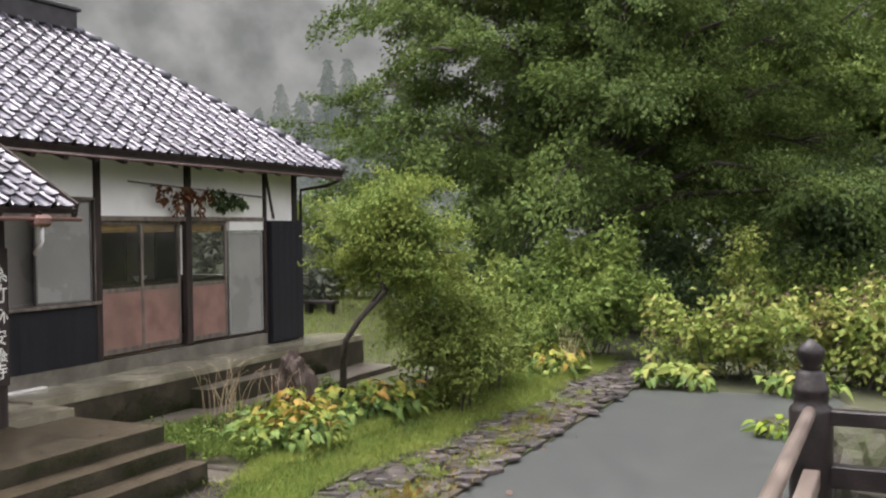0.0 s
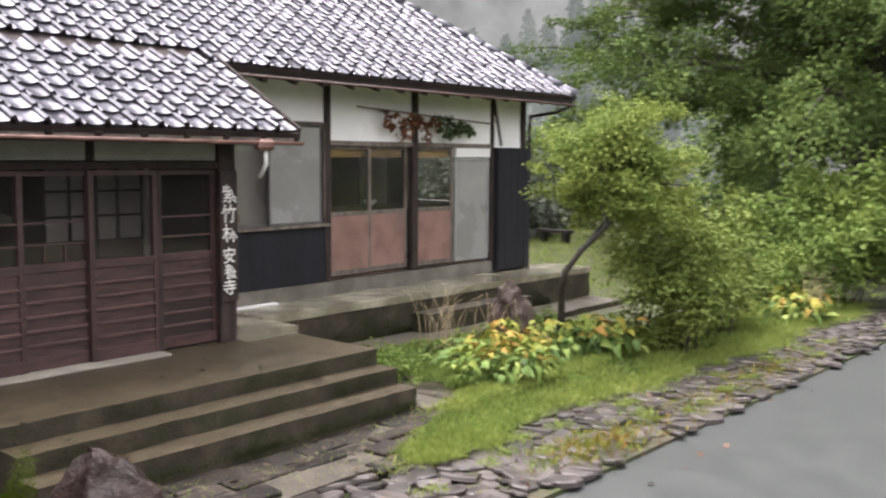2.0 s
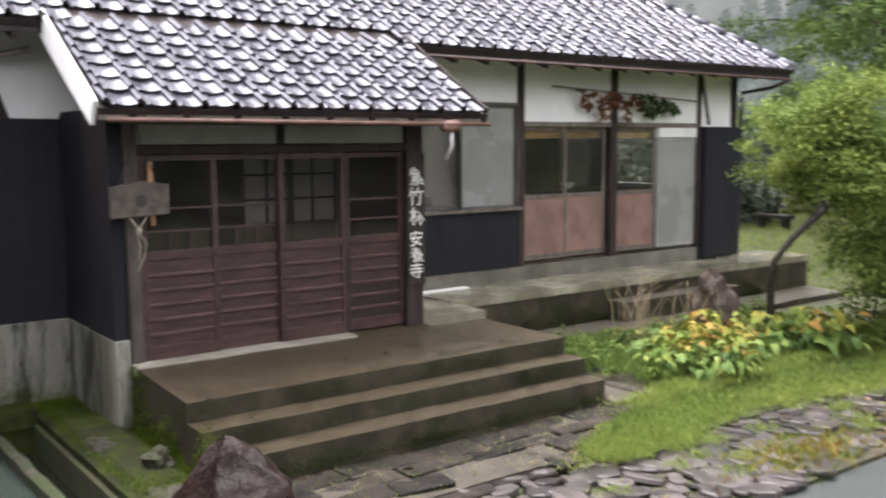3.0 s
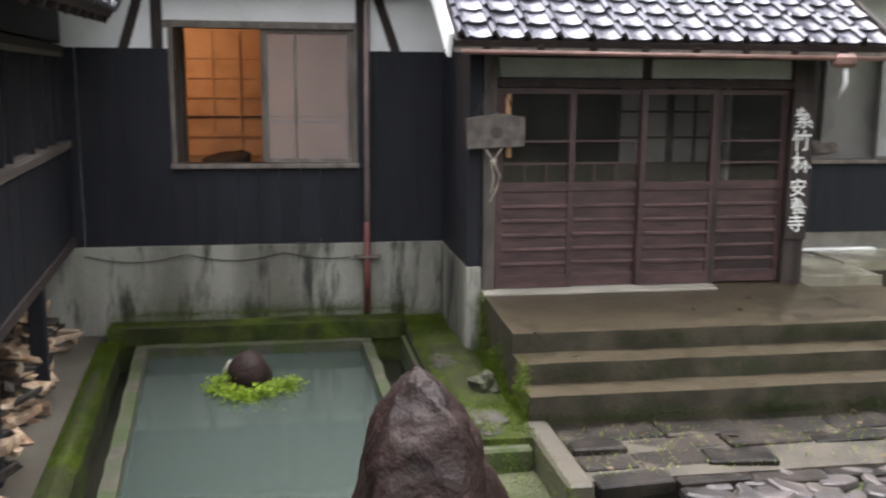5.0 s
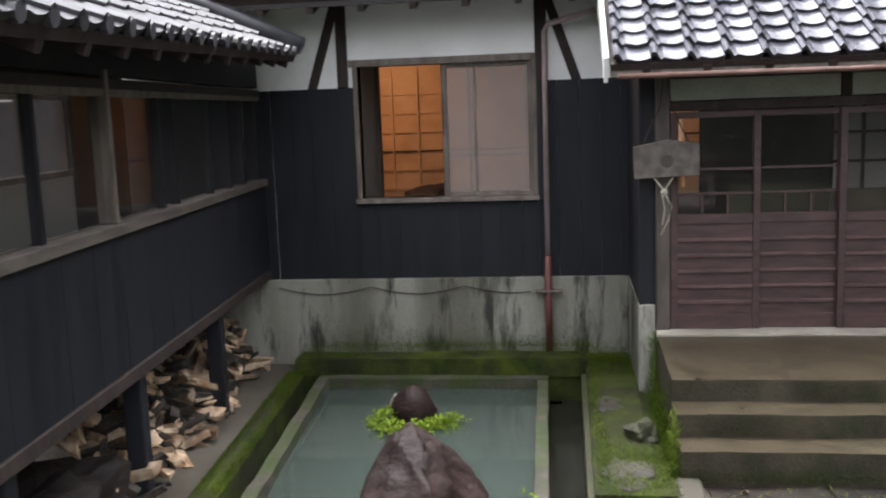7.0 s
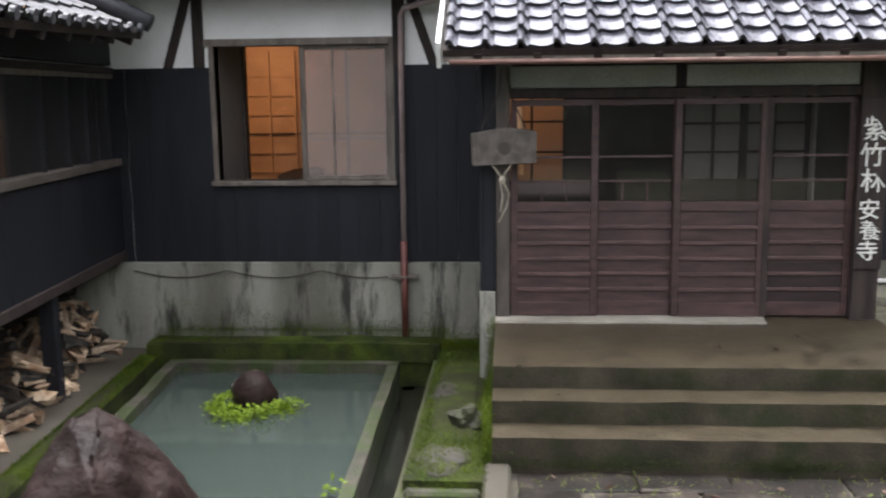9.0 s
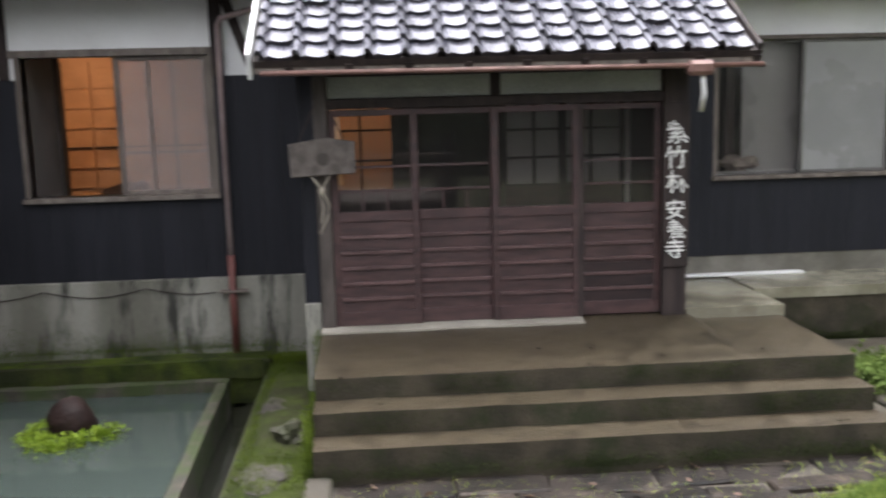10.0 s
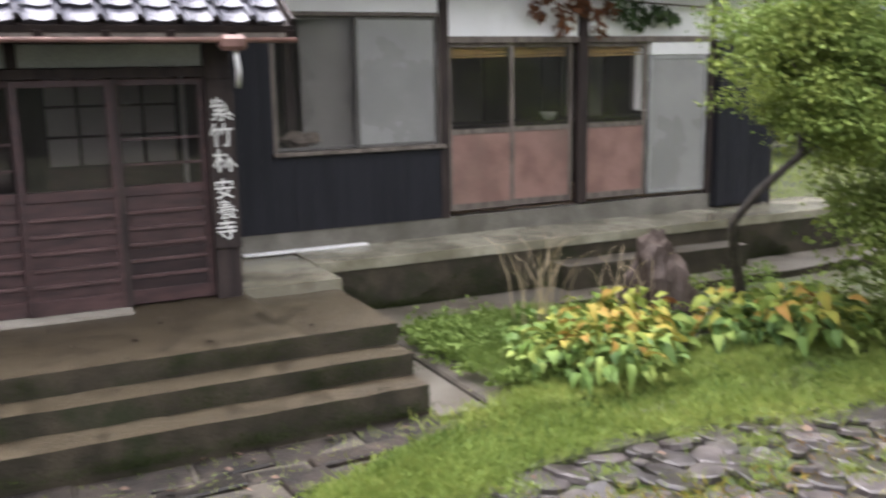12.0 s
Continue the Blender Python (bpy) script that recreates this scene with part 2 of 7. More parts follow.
OLDCOPPER = mat("dull_copper", (0.055, 0.032, 0.027), (0.095, 0.056, 0.046), 6.0, 0.5, 0.12, 0.1, 60)
STEEL = mat("grey_steel", (0.36, 0.36, 0.36), (0.46, 0.46, 0.46), 6.0, 0.4, 0.1, 0.05, 60, metal=0.6)
ALUMINIUM = mat("bronze_aluminium", (0.12, 0.115, 0.105), (0.17, 0.16, 0.15), 4.0, 0.42, 0.1, 0.05, 80, metal=0.3)
FROSTED = mat("frosted_glass", (0.225, 0.225, 0.215), (0.30, 0.30, 0.285), 1.2, 0.28, 0.08, 0.05, 200)
GLASS = glass_mat("window_glass", (0.92, 0.91, 0.90), film=0.018)
DOORGLASS = glass_mat("hazed_door_glass", (0.88, 0.86, 0.85), film=0.014)
sm, sn2, sl2, sp = nodes_of("insect_screen")
sp.inputs["Base Color"].default_value, sp.inputs["Roughness"].default_value = (0.36, 0.29, 0.26, 1), 0.5
st2, sx = sn2.new("ShaderNodeBsdfTransparent"), sn2.new("ShaderNodeMixShader")
sx.inputs["Fac"].default_value = 0.36
sl2.new(st2.outputs["BSDF"], sx.inputs[1])
sl2.new(sp.outputs["BSDF"], sx.inputs[2])
sl2.new(sx.outputs["Shader"], sn2["Material Output"].inputs["Surface"])
SCREENED = sm
DITCH = mat("dark_ditch_water", (0.012, 0.013, 0.010), (0.022, 0.022, 0.016), 2.0, 0.12, 0.04, 0.05, 20)
JOINT = mat("dark_gritty_soil", (0.03, 0.025, 0.018), (0.06, 0.05, 0.036), 4.0, 0.8, 0.1, 0.8, 40)
PAPER = paper_mat("shoji_paper", (0.72, 0.58, 0.46))
PALEPAPER = paper_mat("pale_shoji_paper", (0.55, 0.55, 0.53), 0.3)
WHITEPAINT = mat("white_paint", (0.74, 0.74, 0.72), (0.82, 0.82, 0.80), 3.0, 0.6, 0.1, 0.1, 60)
GREYBAND = mat("grey_green_board", (0.26, 0.27, 0.24), (0.34, 0.35, 0.31), 2.0, 0.7, 0.1, 0.1, 60)
LETTER = mat("white_lettering", (0.62, 0.62, 0.58), (0.78, 0.78, 0.74), 3.0, 0.6, 0.1, 0.0, 60)
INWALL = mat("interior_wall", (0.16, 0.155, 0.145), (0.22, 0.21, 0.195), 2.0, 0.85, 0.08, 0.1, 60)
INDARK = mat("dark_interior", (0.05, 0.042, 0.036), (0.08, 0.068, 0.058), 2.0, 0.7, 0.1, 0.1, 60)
BROWNSCREEN = mat("brown_screen", (0.034, 0.020, 0.013), (0.055, 0.033, 0.022), 3.0, 0.6, 0.1, 0.2, 60, stretch=(3, 3, 0.7))
TATAMI = mat("interior_floor", (0.16, 0.10, 0.055), (0.24, 0.15, 0.085), 4.0, 0.5, 0.1, 0.2, 60)
ORANGEWOOD = mat("warm_wood_wall", (0.40, 0.215, 0.105), (0.50, 0.285, 0.15), 3.0, 0.6, 0.1, 0.1, 60)
BARK = mat("wet_bark", (0.020, 0.016, 0.013), (0.052, 0.043, 0.034), 8.0, 0.8, 0.1, 1.0, 40, stretch=(3, 3, 0.7))
STRAW = mat("dry_stalk", (0.30, 0.24, 0.15), (0.42, 0.34, 0.22), 6.0, 0.8, 0.1, 0.2, 80, rand=0.2)
OCHRE = mat("ochre_bamboo", (0.30, 0.19, 0.065), (0.42, 0.28, 0.105), 6.0, 0.6, 0.1, 0.2, 80, rand=0.15)
ENDGRAIN = mat("split_firewood", (0.25, 0.15, 0.085), (0.66, 0.51, 0.36), 7.0, 0.8, 0.1, 0.5, 60, rand=0.45, stain=(0.03, 0.023, 0.02), stain_scale=4.0, stain_at=0.60)
ROPE = mat("pale_cord", (0.30, 0.265, 0.21), (0.42, 0.375, 0.30), 20.0, 0.9, 0.05, 0.3, 200)
POSTMAT = mat("black_lacquer_wood", (0.010, 0.008, 0.008), (0.022, 0.018, 0.017), 5.0, 0.42, 0.12, 0.3, 50, spec=0.3)
RAILMAT = mat("pale_worn_wood", (0.095, 0.074, 0.062), (0.165, 0.132, 0.11), 5.0, 0.45, 0.15, 0.3, 70, stretch=(3, 0.6, 3))
L_MAPLE = leaf_mat("maple_leaves", [(0.0, (0.066, 0.115, 0.032)), (0.4, (0.140, 0.20, 0.048)), (0.75, (0.26, 0.30, 0.066)), (1.0, (0.36, 0.29, 0.08))], drift=1.3, spread=0.22)
L_BUSH = leaf_mat("bush_leaves", [(0.0, (0.058, 0.105, 0.027)), (0.5, (0.130, 0.190, 0.046)), (0.85, (0.215, 0.265, 0.066)), (1.0, (0.28, 0.235, 0.08))], drift=1.3, spread=0.25)
L_LOOSE = leaf_mat("loose_bush_leaves", [(0.0, (0.074, 0.125, 0.031)), (0.5, (0.150, 0.20, 0.050)), (0.85, (0.24, 0.275, 0.070)), (1.0, (0.32, 0.27, 0.10))], drift=1.3, spread=0.25)
L_TREE = leaf_mat("large_tree_leaves", [(0.0, (0.032, 0.056, 0.018)), (0.45, (0.070, 0.108, 0.030)), (0.75, (0.125, 0.175, 0.044)), (1.0, (0.20, 0.235, 0.062))], 0.75, 0.28, drift=0.45, spread=0.3)
# Leaf colour greyed so the glass reflects it neutrally.
L_GREYED = leaf_mat("greyed_leaves", [(0.0, (0.035, 0.045, 0.032)), (0.6, (0.075, 0.09, 0.065)), (1.0, (0.12, 0.135, 0.10))], drift=0.4)
L_DARK = leaf_mat("dark_evergreen_leaves", [(0.0, (0.036, 0.064, 0.028)), (0.6, (0.070, 0.108, 0.044)), (1.0, (0.12, 0.16, 0.065))])
L_HOSTA = leaf_mat("hosta_leaves", [(0.0, (0.085, 0.145, 0.028)), (0.35, (0.170, 0.205, 0.038)), (0.62, (0.255, 0.235, 0.046)), (0.80, (0.31, 0.205, 0.050)), (0.93, (0.26, 0.125, 0.038)), (1.0, (0.16, 0.07, 0.03))], 0.55, 0.2, 2.6, 0.8)
L_BROAD = leaf_mat("green_hosta_leaves", [(0.0, (0.05, 0.095, 0.03)), (0.5, (0.115, 0.185, 0.045)), (1.0, (0.23, 0.28, 0.07))], 0.5, 0.2, 1.6, 0.8)
L_YELLOW = leaf_mat("yellowing_leaves", [(0.0, (0.10, 0.165, 0.045)), (0.45, (0.185, 0.25, 0.060)), (0.75, (0.28, 0.295, 0.085)), (0.92, (0.32, 0.26, 0.10)), (1.0, (0.23, 0.155, 0.085))], 0.6, 0.25, 1.3, 0.5)
L_BLOOM = leaf_mat("faded_flower_heads", [(0.0, (0.085, 0.06, 0.045)), (0.6, (0.155, 0.105, 0.08)), (1.0, (0.22, 0.155, 0.115))], 0.8, 0.2)
L_GRASS = leaf_mat("grass_blades", [(0.0, (0.125, 0.19, 0.042)), (0.5, (0.215, 0.285, 0.068)), (1.0, (0.36, 0.37, 0.105))], 0.6, 0.25)
L_RUST = leaf_mat("dried_vine_leaves", [(0.0, (0.085, 0.042, 0.028)), (0.6, (0.19, 0.085, 0.042)), (1.0, (0.27, 0.14, 0.065))], 0.7, 0.2)
L_CRESS = leaf_mat("bright_water_plant", [(0.0, (0.10, 0.17, 0.016)), (1.0, (0.22, 0.30, 0.028))], 0.5, 0.2)
L_MOSS = leaf_mat("moss_tips", [(0.0, (0.022, 0.040, 0.007)), (0.6, (0.085, 0.125, 0.012)), (1.0, (0.16, 0.205, 0.02))], 0.8, 0.15, 2.5)
L_DARKMOSS = leaf_mat("dark_moss_tips", [(0.0, (0.014, 0.020, 0.008)), (0.6, (0.030, 0.042, 0.012)), (1.0, (0.060, 0.080, 0.018))], 0.85, 0.1, 2.5)
# Mist is painted into these pale, glowing colours.
HILL = distance_mat("painted_mist_hill", (0.17, 0.19, 0.18), (0.34, 0.36, 0.35), 0.13, 0.17, 0.8)
HILLNEAR = distance_mat("painted_mist_cedars", (0.115, 0.14, 0.13), (0.20, 0.225, 0.21), 0.35, 0.25)
wm, wn2, wl2, wp = nodes_of("pond_water")
wp.inputs["Base Color"].default_value, wp.inputs["Roughness"].default_value = (0.040, 0.052, 0.045, 1), 0.06
wt, wb = wn2.new("ShaderNodeTexNoise"), wn2.new("ShaderNodeBump")
wt.inputs["Scale"].default_value, wb.inputs["Strength"].default_value, wb.inputs["Distance"].default_value = 14.0, 0.12, 0.01
wl2.new(wt.outputs["Fac"], wb.inputs["Height"])
wl2.new(wb.outputs["Normal"], wp.inputs["Normal"])
WATER = wm

# ---- builders ----
def under(ob, parent):
    """Parent ob, whose place is given in the world."""
    if parent is not None:
        ob.parent = parent
        ob.matrix_parent_inverse = parent.matrix_basis.inverted()


def part(name, bm, material, parent=None, label="", smooth=False):
    """Link a bmesh as one mesh object, under a thing or a part where one is given."""
    me = bpy.data.meshes.new(name)
    bm.normal_update()
    bm.to_mesh(me)
    bm.free()
    if smooth:
        me.shade_smooth()
    me.materials.append(material)
    ob = new(name, me)
    under(ob, parent)
    if label:
        ob["label"] = label
    return ob


def shared(name, mesh, m, parent):
    ob = new(name, mesh)
    under(ob, parent)
    ob.matrix_basis = m
    return ob


def empty(name, at, label, category, group="", kind=""):
    ob = new(name)
    ob.matrix_world = Matrix.Translation(at)
    return tagged(ob, label, category, group, kind)


BOX_FACES = ((0, 2, 3, 1), (4, 5, 7, 6), (0, 1, 5, 4), (2, 6, 7, 3), (0, 4, 6, 2), (1, 3, 7, 5))


def add_box(bm, x0, x1, y0, y1, z0, z1, m=None):
    vs = [bm.verts.new((x, y, z)) for z in (z0, z1) for y in (y0, y1) for x in (x0, x1)]
    if m is not None:
        for v in vs:
            v.co = m @ v.co
    for f in BOX_FACES:
        bm.faces.new([vs[i] for i in f])
    return vs


def box(*b, bevel=0.0, m=None):
    bm = bmesh.new()
    add_box(bm, *b, m=m)
    if bevel:
        bmesh.ops.bevel(bm, geom=bm.edges[:], offset=bevel, segments=1, affect="EDGES")
    return bm


def boxes(bs, bevel=0.0):
    bm = bmesh.new()
    for b in bs:
        add_box(bm, *b)
    if bevel:
        bmesh.ops.bevel(bm, geom=bm.edges[:], offset=bevel, segments=1, affect="EDGES")
    return bm


def tube_into(bm, pts, radii, sides=8):
    """A tapered tube through the points."""
    rings = []
    for i, p in enumerate(pts):
        p = Vector(p)
        a, b = Vector(pts[max(i - 1, 0)]), Vector(pts[min(i + 1, len(pts) - 1)])
        q = (b - a).to_track_quat("Z", "Y")
        rings.append([bm.verts.new(p + q @ Vector((radii[i] * math.cos(2 * math.pi * k / sides), radii[i] * math.sin(2 * math.pi * k / sides), 0))) for k in range(sides)])
    for r0, r1 in zip(rings, rings[1:]):
        for k in range(sides):
            bm.faces.new((r0[k], r0[(k + 1) % sides], r1[(k + 1) % sides], r1[k]))
    bm.faces.new(rings[0][::-1])
    bm.faces.new(rings[-1])


def tube(pts, radii, sides=8):
    bm = bmesh.new()
    tube_into(bm, pts, radii if isinstance(radii, (list, tuple)) else [radii] * len(pts), sides)
    return bm


def turned(profile, sides=20, at=(0, 0, 0)):
    """A solid turned about the upright axis from rows of radius and height."""
    bm = bmesh.new()
    rings = [[bm.verts.new((at[0] + r * math.cos(2 * math.pi * k / sides), at[1] + r * math.sin(2 * math.pi * k / sides), at[2] + z)) for k in range(sides)] for r, z in profile]
    for r0, r1 in zip(rings, rings[1:]):
        for k in range(sides):
            bm.faces.new((r0[k], r0[(k + 1) % sides], r1[(k + 1) % sides], r1[k]))
    bm.faces.new(rings[0][::-1])
    bm.faces.new(rings[-1])
    return bm


def worn_box(x0, x1, y0, y1, z0, z1, amp=0.012, cell=0.12, seed=0.0, m=None):
    """A block whose faces are cut fine and worn uneven."""
    bm = bmesh.new()
    nx, ny, nz = (max(1, min(60, int(abs(d) / cell))) for d in (x1 - x0, y1 - y0, z1 - z0))
    bmesh.ops.create_cube(bm, size=1.0)
    for axis, n in ((0, nx), (1, ny), (2, nz)):
        if n > 1:
            edges = [e for e in bm.edges if abs(e.verts[0].co[axis] - e.verts[1].co[axis]) > 0.99]
            bmesh.ops.subdivide_edges(bm, edges=edges, cuts=n - 1, use_grid_fill=True)
    for v in bm.verts:
        u = v.co + Vector((0.5, 0.5, 0.5))
        p = Vector((x0 + (x1 - x0) * u.x, y0 + (y1 - y0) * u.y, z0 + (z1 - z0) * u.z))
        q = p * 3.7 + Vector((seed, 0, 0))
        k = amp * (0.6 + 0.8 * noise.noise(p * 1.1))
        p += Vector((noise.noise(q), noise.noise(q + Vector((9, 0, 0))), noise.noise(q + Vector((0, 9, 0))))) * k * 1.6
        v.co = m @ p if m is not None else p
    return bm


def shaded_mossy_sides(ob, material):
    """Give the upright faces of a step their own damp, mossy surface, with riser shade in its colour."""
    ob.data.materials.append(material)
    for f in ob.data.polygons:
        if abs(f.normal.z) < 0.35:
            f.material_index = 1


def rock(at, size, seed, rough=0.25, sub=3, peak=0.0):
    """A stone: a ball pushed in and out by noise, drawn up to a peak."""
    bm = bmesh.new()
    bmesh.ops.create_icosphere(bm, subdivisions=sub, radius=1)
    off = Vector((seed * 7.3, seed * 3.1, seed * 5.7))
    for v in bm.verts:
        d = v.co.copy()
        k = 1 + rough * noise.noise(d * 1.3 + off) + rough * 0.5 * noise.noise(d * 3.1 + off) + rough * 0.2 * noise.noise(d * 7 + off)
        up = max(0.0, d.z)
        pinch = 1 - peak * up ** 1.2
        v.co = Vector((d.x * k * size[0] * pinch, d.y * k * size[1] * pinch, d.z * (k if not peak else 1 + (k - 1) * 0.4) * size[2])) + Vector(at)
    return bm


def wall_x(name, x0, x1, y0, y1, z0, z1, holes, material, label, parent=None):
    """A wall of thickness x0..x1 with openings (ya, yb, za, zb) that go through it."""
    ys = sorted({y0, y1, *(h[0] for h in holes), *(h[1] for h in holes)})
    zs = sorted({z0, z1, *(h[2] for h in holes), *(h[3] for h in holes)})
    bm = bmesh.new()
    for ya, yb in zip(ys, ys[1:]):
        for za, zb in zip(zs, zs[1:]):
            if not any(h[0] <= (ya + yb) / 2 <= h[1] and h[2] <= (za + zb) / 2 <= h[3] for h in holes):
                add_box(bm, x0, x1, ya, yb, za, zb)
    bmesh.ops.remove_doubles(bm, verts=bm.verts[:], dist=1e-5)
    seen = {}
    for f in bm.faces:
        seen.setdefault(tuple(round(c, 4) for c in f.calc_center_median()), []).append(f)
    bmesh.ops.delete(bm, geom=[f for fs in seen.values() if len(fs) > 1 for f in fs], context="FACES")
    ob = part(name, bm, material, parent)
    if parent is None:
        tagged(ob, label, "wall", kind="structure")
    return ob


def wall_y(name, y0, y1, x0, x1, z0, z1, holes, material, label, parent=None):
    ob = wall_x(name, y0, y1, x0, x1, z0, z1, holes, material, label, parent)
    for v in ob.data.vertices:
        v.co = (v.co.y, v.co.x, v.co.z)
    ob.data.flip_normals()
    return ob

# ---- ground, road, terraces ----
PIT = (-8.72, -3.6, 0.22, 2.9)   # the sunken pond: x0, x1, y0, y1


def ground_z(x, y):
    """Flat about the house, falling gently behind the road."""
    return -0.10 + 0.02 * noise.noise(Vector((x * 0.3, y * 0.3, 0)))


def build_ground():
    xs = sorted({-1500, -400, -120, -60, -40, PIT[0], PIT[1], 1500, 400, 120, 60, *range(-30, 41, 2)})
    ys = sorted({-1500, -400, -120, -60, PIT[2], PIT[3], 1500, 400, 120, 60, *range(-30, 41, 2)})
    bm = bmesh.new()
    grid = {}
    for x in xs:
        for y in ys:
            grid[x, y] = bm.verts.new((x, y, ground_z(x, y) if max(abs(x), abs(y)) < 60 else -0.1))
    for xa, xb in zip(xs, xs[1:]):
        for ya, yb in zip(ys, ys[1:]):
            if not (PIT[0] <= (xa + xb) / 2 <= PIT[1] and PIT[2] <= (ya + yb) / 2 <= PIT[3]):
                bm.faces.new((grid[xa, ya], grid[xb, ya], grid[xb, yb], grid[xa, yb]))
    tagged(part("ground", bm, TURF, smooth=True), "damp mossy turf ground round the house", "ground", kind="structure")


def patch(name, outline, z0, z1, material, label, category, cell=0.35, lift=0.0):
    """A sheet with sides over a four-cornered outline, its top slightly uneven. outline runs counter-clockwise."""
    a, b, c, d = (Vector((*p, 0)) for p in outline)
    nu, nv = max(2, int((b - a).length / cell)), max(2, int((d - a).length / cell))
    bm = bmesh.new()
    rows = []
    for j in range(nv + 1):
        row = []
        for i in range(nu + 1):
            u, v = i / nu, j / nv
            p = a.lerp(b, u).lerp(d.lerp(c, u), v)
            dome = lift * min(1, 4 * min(u, 1 - u)) * min(1, 4 * min(v, 1 - v))
            row.append(bm.verts.new((p.x, p.y, z1 + dome + (0.012 + 0.25 * dome) * noise.noise(Vector((p.x * 1.1, p.y * 1.1, 3))))))
        rows.append(row)
    for r0, r1 in zip(rows, rows[1:]):
        for i in range(nu):
            bm.faces.new((r0[i], r0[i + 1], r1[i + 1], r1[i]))
    rim = rows[0] + [r[-1] for r in rows[1:]] + rows[-1][-2::-1] + [r[0] for r in rows[-2:0:-1]]
    low = [bm.verts.new((v.co.x, v.co.y, z0)) for v in rim]
    for i in range(len(rim)):
        k = (i + 1) % len(rim)
        bm.faces.new((rim[k], rim[i], low[i], low[k]))
    return tagged(part(name, bm, material, smooth=False), label, category, kind="structure")


build_ground()
# Near end widened out of sight to grey the reflections in the glass.
patch("road", ((-3.95, -12), (10.0, -12), (-0.9, 15.2), (-3.75, 14.7)), -0.2, -0.06, ROAD, "wet grey asphalt lane beside the temple garden", "road", 0.8)
patch("grass_verge", ((-5.1, 6.0), (-4.95, 6.0), (-5.0, 17.5), (-7.4, 17.5)), -0.2, 0.03, TURF, "bright grass verge between garden bed and stone edging", "grass", 0.4, 0.06)
patch("garden_bed", ((-7.68, 7.72), (-5.75, 7.72), (-5.6, 17.5), (-7.68, 17.5)), -0.2, 0.12, SOIL, "damp planted soil bed before the house", "garden bed", 0.4, 0.04)
patch("stone_edging_bed", ((-5.25, 4.3), (-3.85, 4.3), (-3.7, 17.6), (-5.1, 17.6)), -0.2, -0.03, SOIL, "earth strip under rough stone edging", "ground", 0.5)
patch("moss_bed", ((-8.95, 2.92), (-5.7, 2.92), (-5.7, 3.44), (-8.95, 3.44)), -0.3, 0.10, MOSS, "bright green moss bed beside the pond", "moss", 0.12, 0.06)
patch("moss_strip", ((-8.95, 0.2), (-8.6, 0.2), (-8.6, 2.92), (-8.95, 2.92)), -0.3, 0.16, MOSS, "moss strip at the foot of the foundation", "moss", 0.12, 0.05)
patch("side_path", ((-8.95, -2.2), (-3.2, -2.2), (-3.2, 0.52), (-8.95, 0.12)), -0.6, 0.03, CONCRETE, "grey concrete path under the raised wing", "path", 0.3)
patch("moss_bank", ((-8.62, 0.12), (-3.2, 0.50), (-3.2, 0.72), (-8.62, 0.30)), -0.6, 0.045, MOSS, "mossy bank along the pond", "moss", 0.12, 0.03)
patch("old_paving_bed", ((-5.98, 3.42), (-5.1, 3.42), (-5.1, 7.1), (-5.98, 7.6)), -0.2, 0.045, JOINT, "earth joints under old paving", "ground", 0.3)


def build_pond():
    pond = empty("garden_pond", (-6.2, 1.5, -0.6), "rectangular concrete garden pond with grey-green water", "pond")
    part("basin_floor", box(PIT[0], PIT[1], PIT[2], PIT[3], -0.62, -0.55), SOIL, pond)
    part("outer_wall", boxes([(PIT[0] - 0.1, PIT[0], 0.2, 2.92, -0.6, 0.03), (PIT[0], PIT[1], PIT[2] - 0.1, PIT[2], -0.6, -0.02), (PIT[0], PIT[1], PIT[3] - 0.02, PIT[3] + 0.05, -0.6, 0.03)]), SOIL, pond)
    for b, k in (((-8.48, -8.36, 0.48, 2.58), 0), ((-8.36, -3.7, 0.48, 0.58), 0.08), ((-8.36, -3.7, 2.49, 2.58), 0.022)):
        slant = Matrix.Shear("XZ", 4, (0, 0))
        slant[1][0], slant[1][3] = k, 8.36 * k
        part("coping", worn_box(*b, -0.3, 0.055, 0.010, 0.09, k * 50, slant), MOSSCON, pond, "worn concrete coping patched with moss")
    part("bank_edge", worn_box(-8.63, -8.565, 0.36, 2.88, 0.02, 0.185, 0.014, 0.08, 21), MOSS, pond, "mossy raised edge of the bank")
    wt_bm = bmesh.new()
    ring = [(-8.37, 0.57), (-3.62, 0.57 + 4.75 * 0.08), (-3.62, 2.50 + 4.75 * 0.022), (-8.37, 2.50)]
    up_v, low_v = [wt_bm.verts.new((x, y, -0.035)) for x, y in ring], [wt_bm.verts.new((x, y, -0.5)) for x, y in ring]
    wt_bm.faces.new(up_v)
    for k in range(4):
        wt_bm.faces.new((up_v[(k + 1) % 4], up_v[k], low_v[k], low_v[(k + 1) % 4]))
    part("water", wt_bm, WATER, pond, "still grey-green pond water")
    part("ditch_water", boxes([(PIT[0], -3.62, 2.60, 2.88, -0.5, -0.22), (PIT[0], -3.62, 0.22, 0.9, -0.52, -0.22), (PIT[0], -8.49, 0.4, 2.7, -0.5, -0.22)]), DITCH, pond, "dark ditch water")


build_pond()


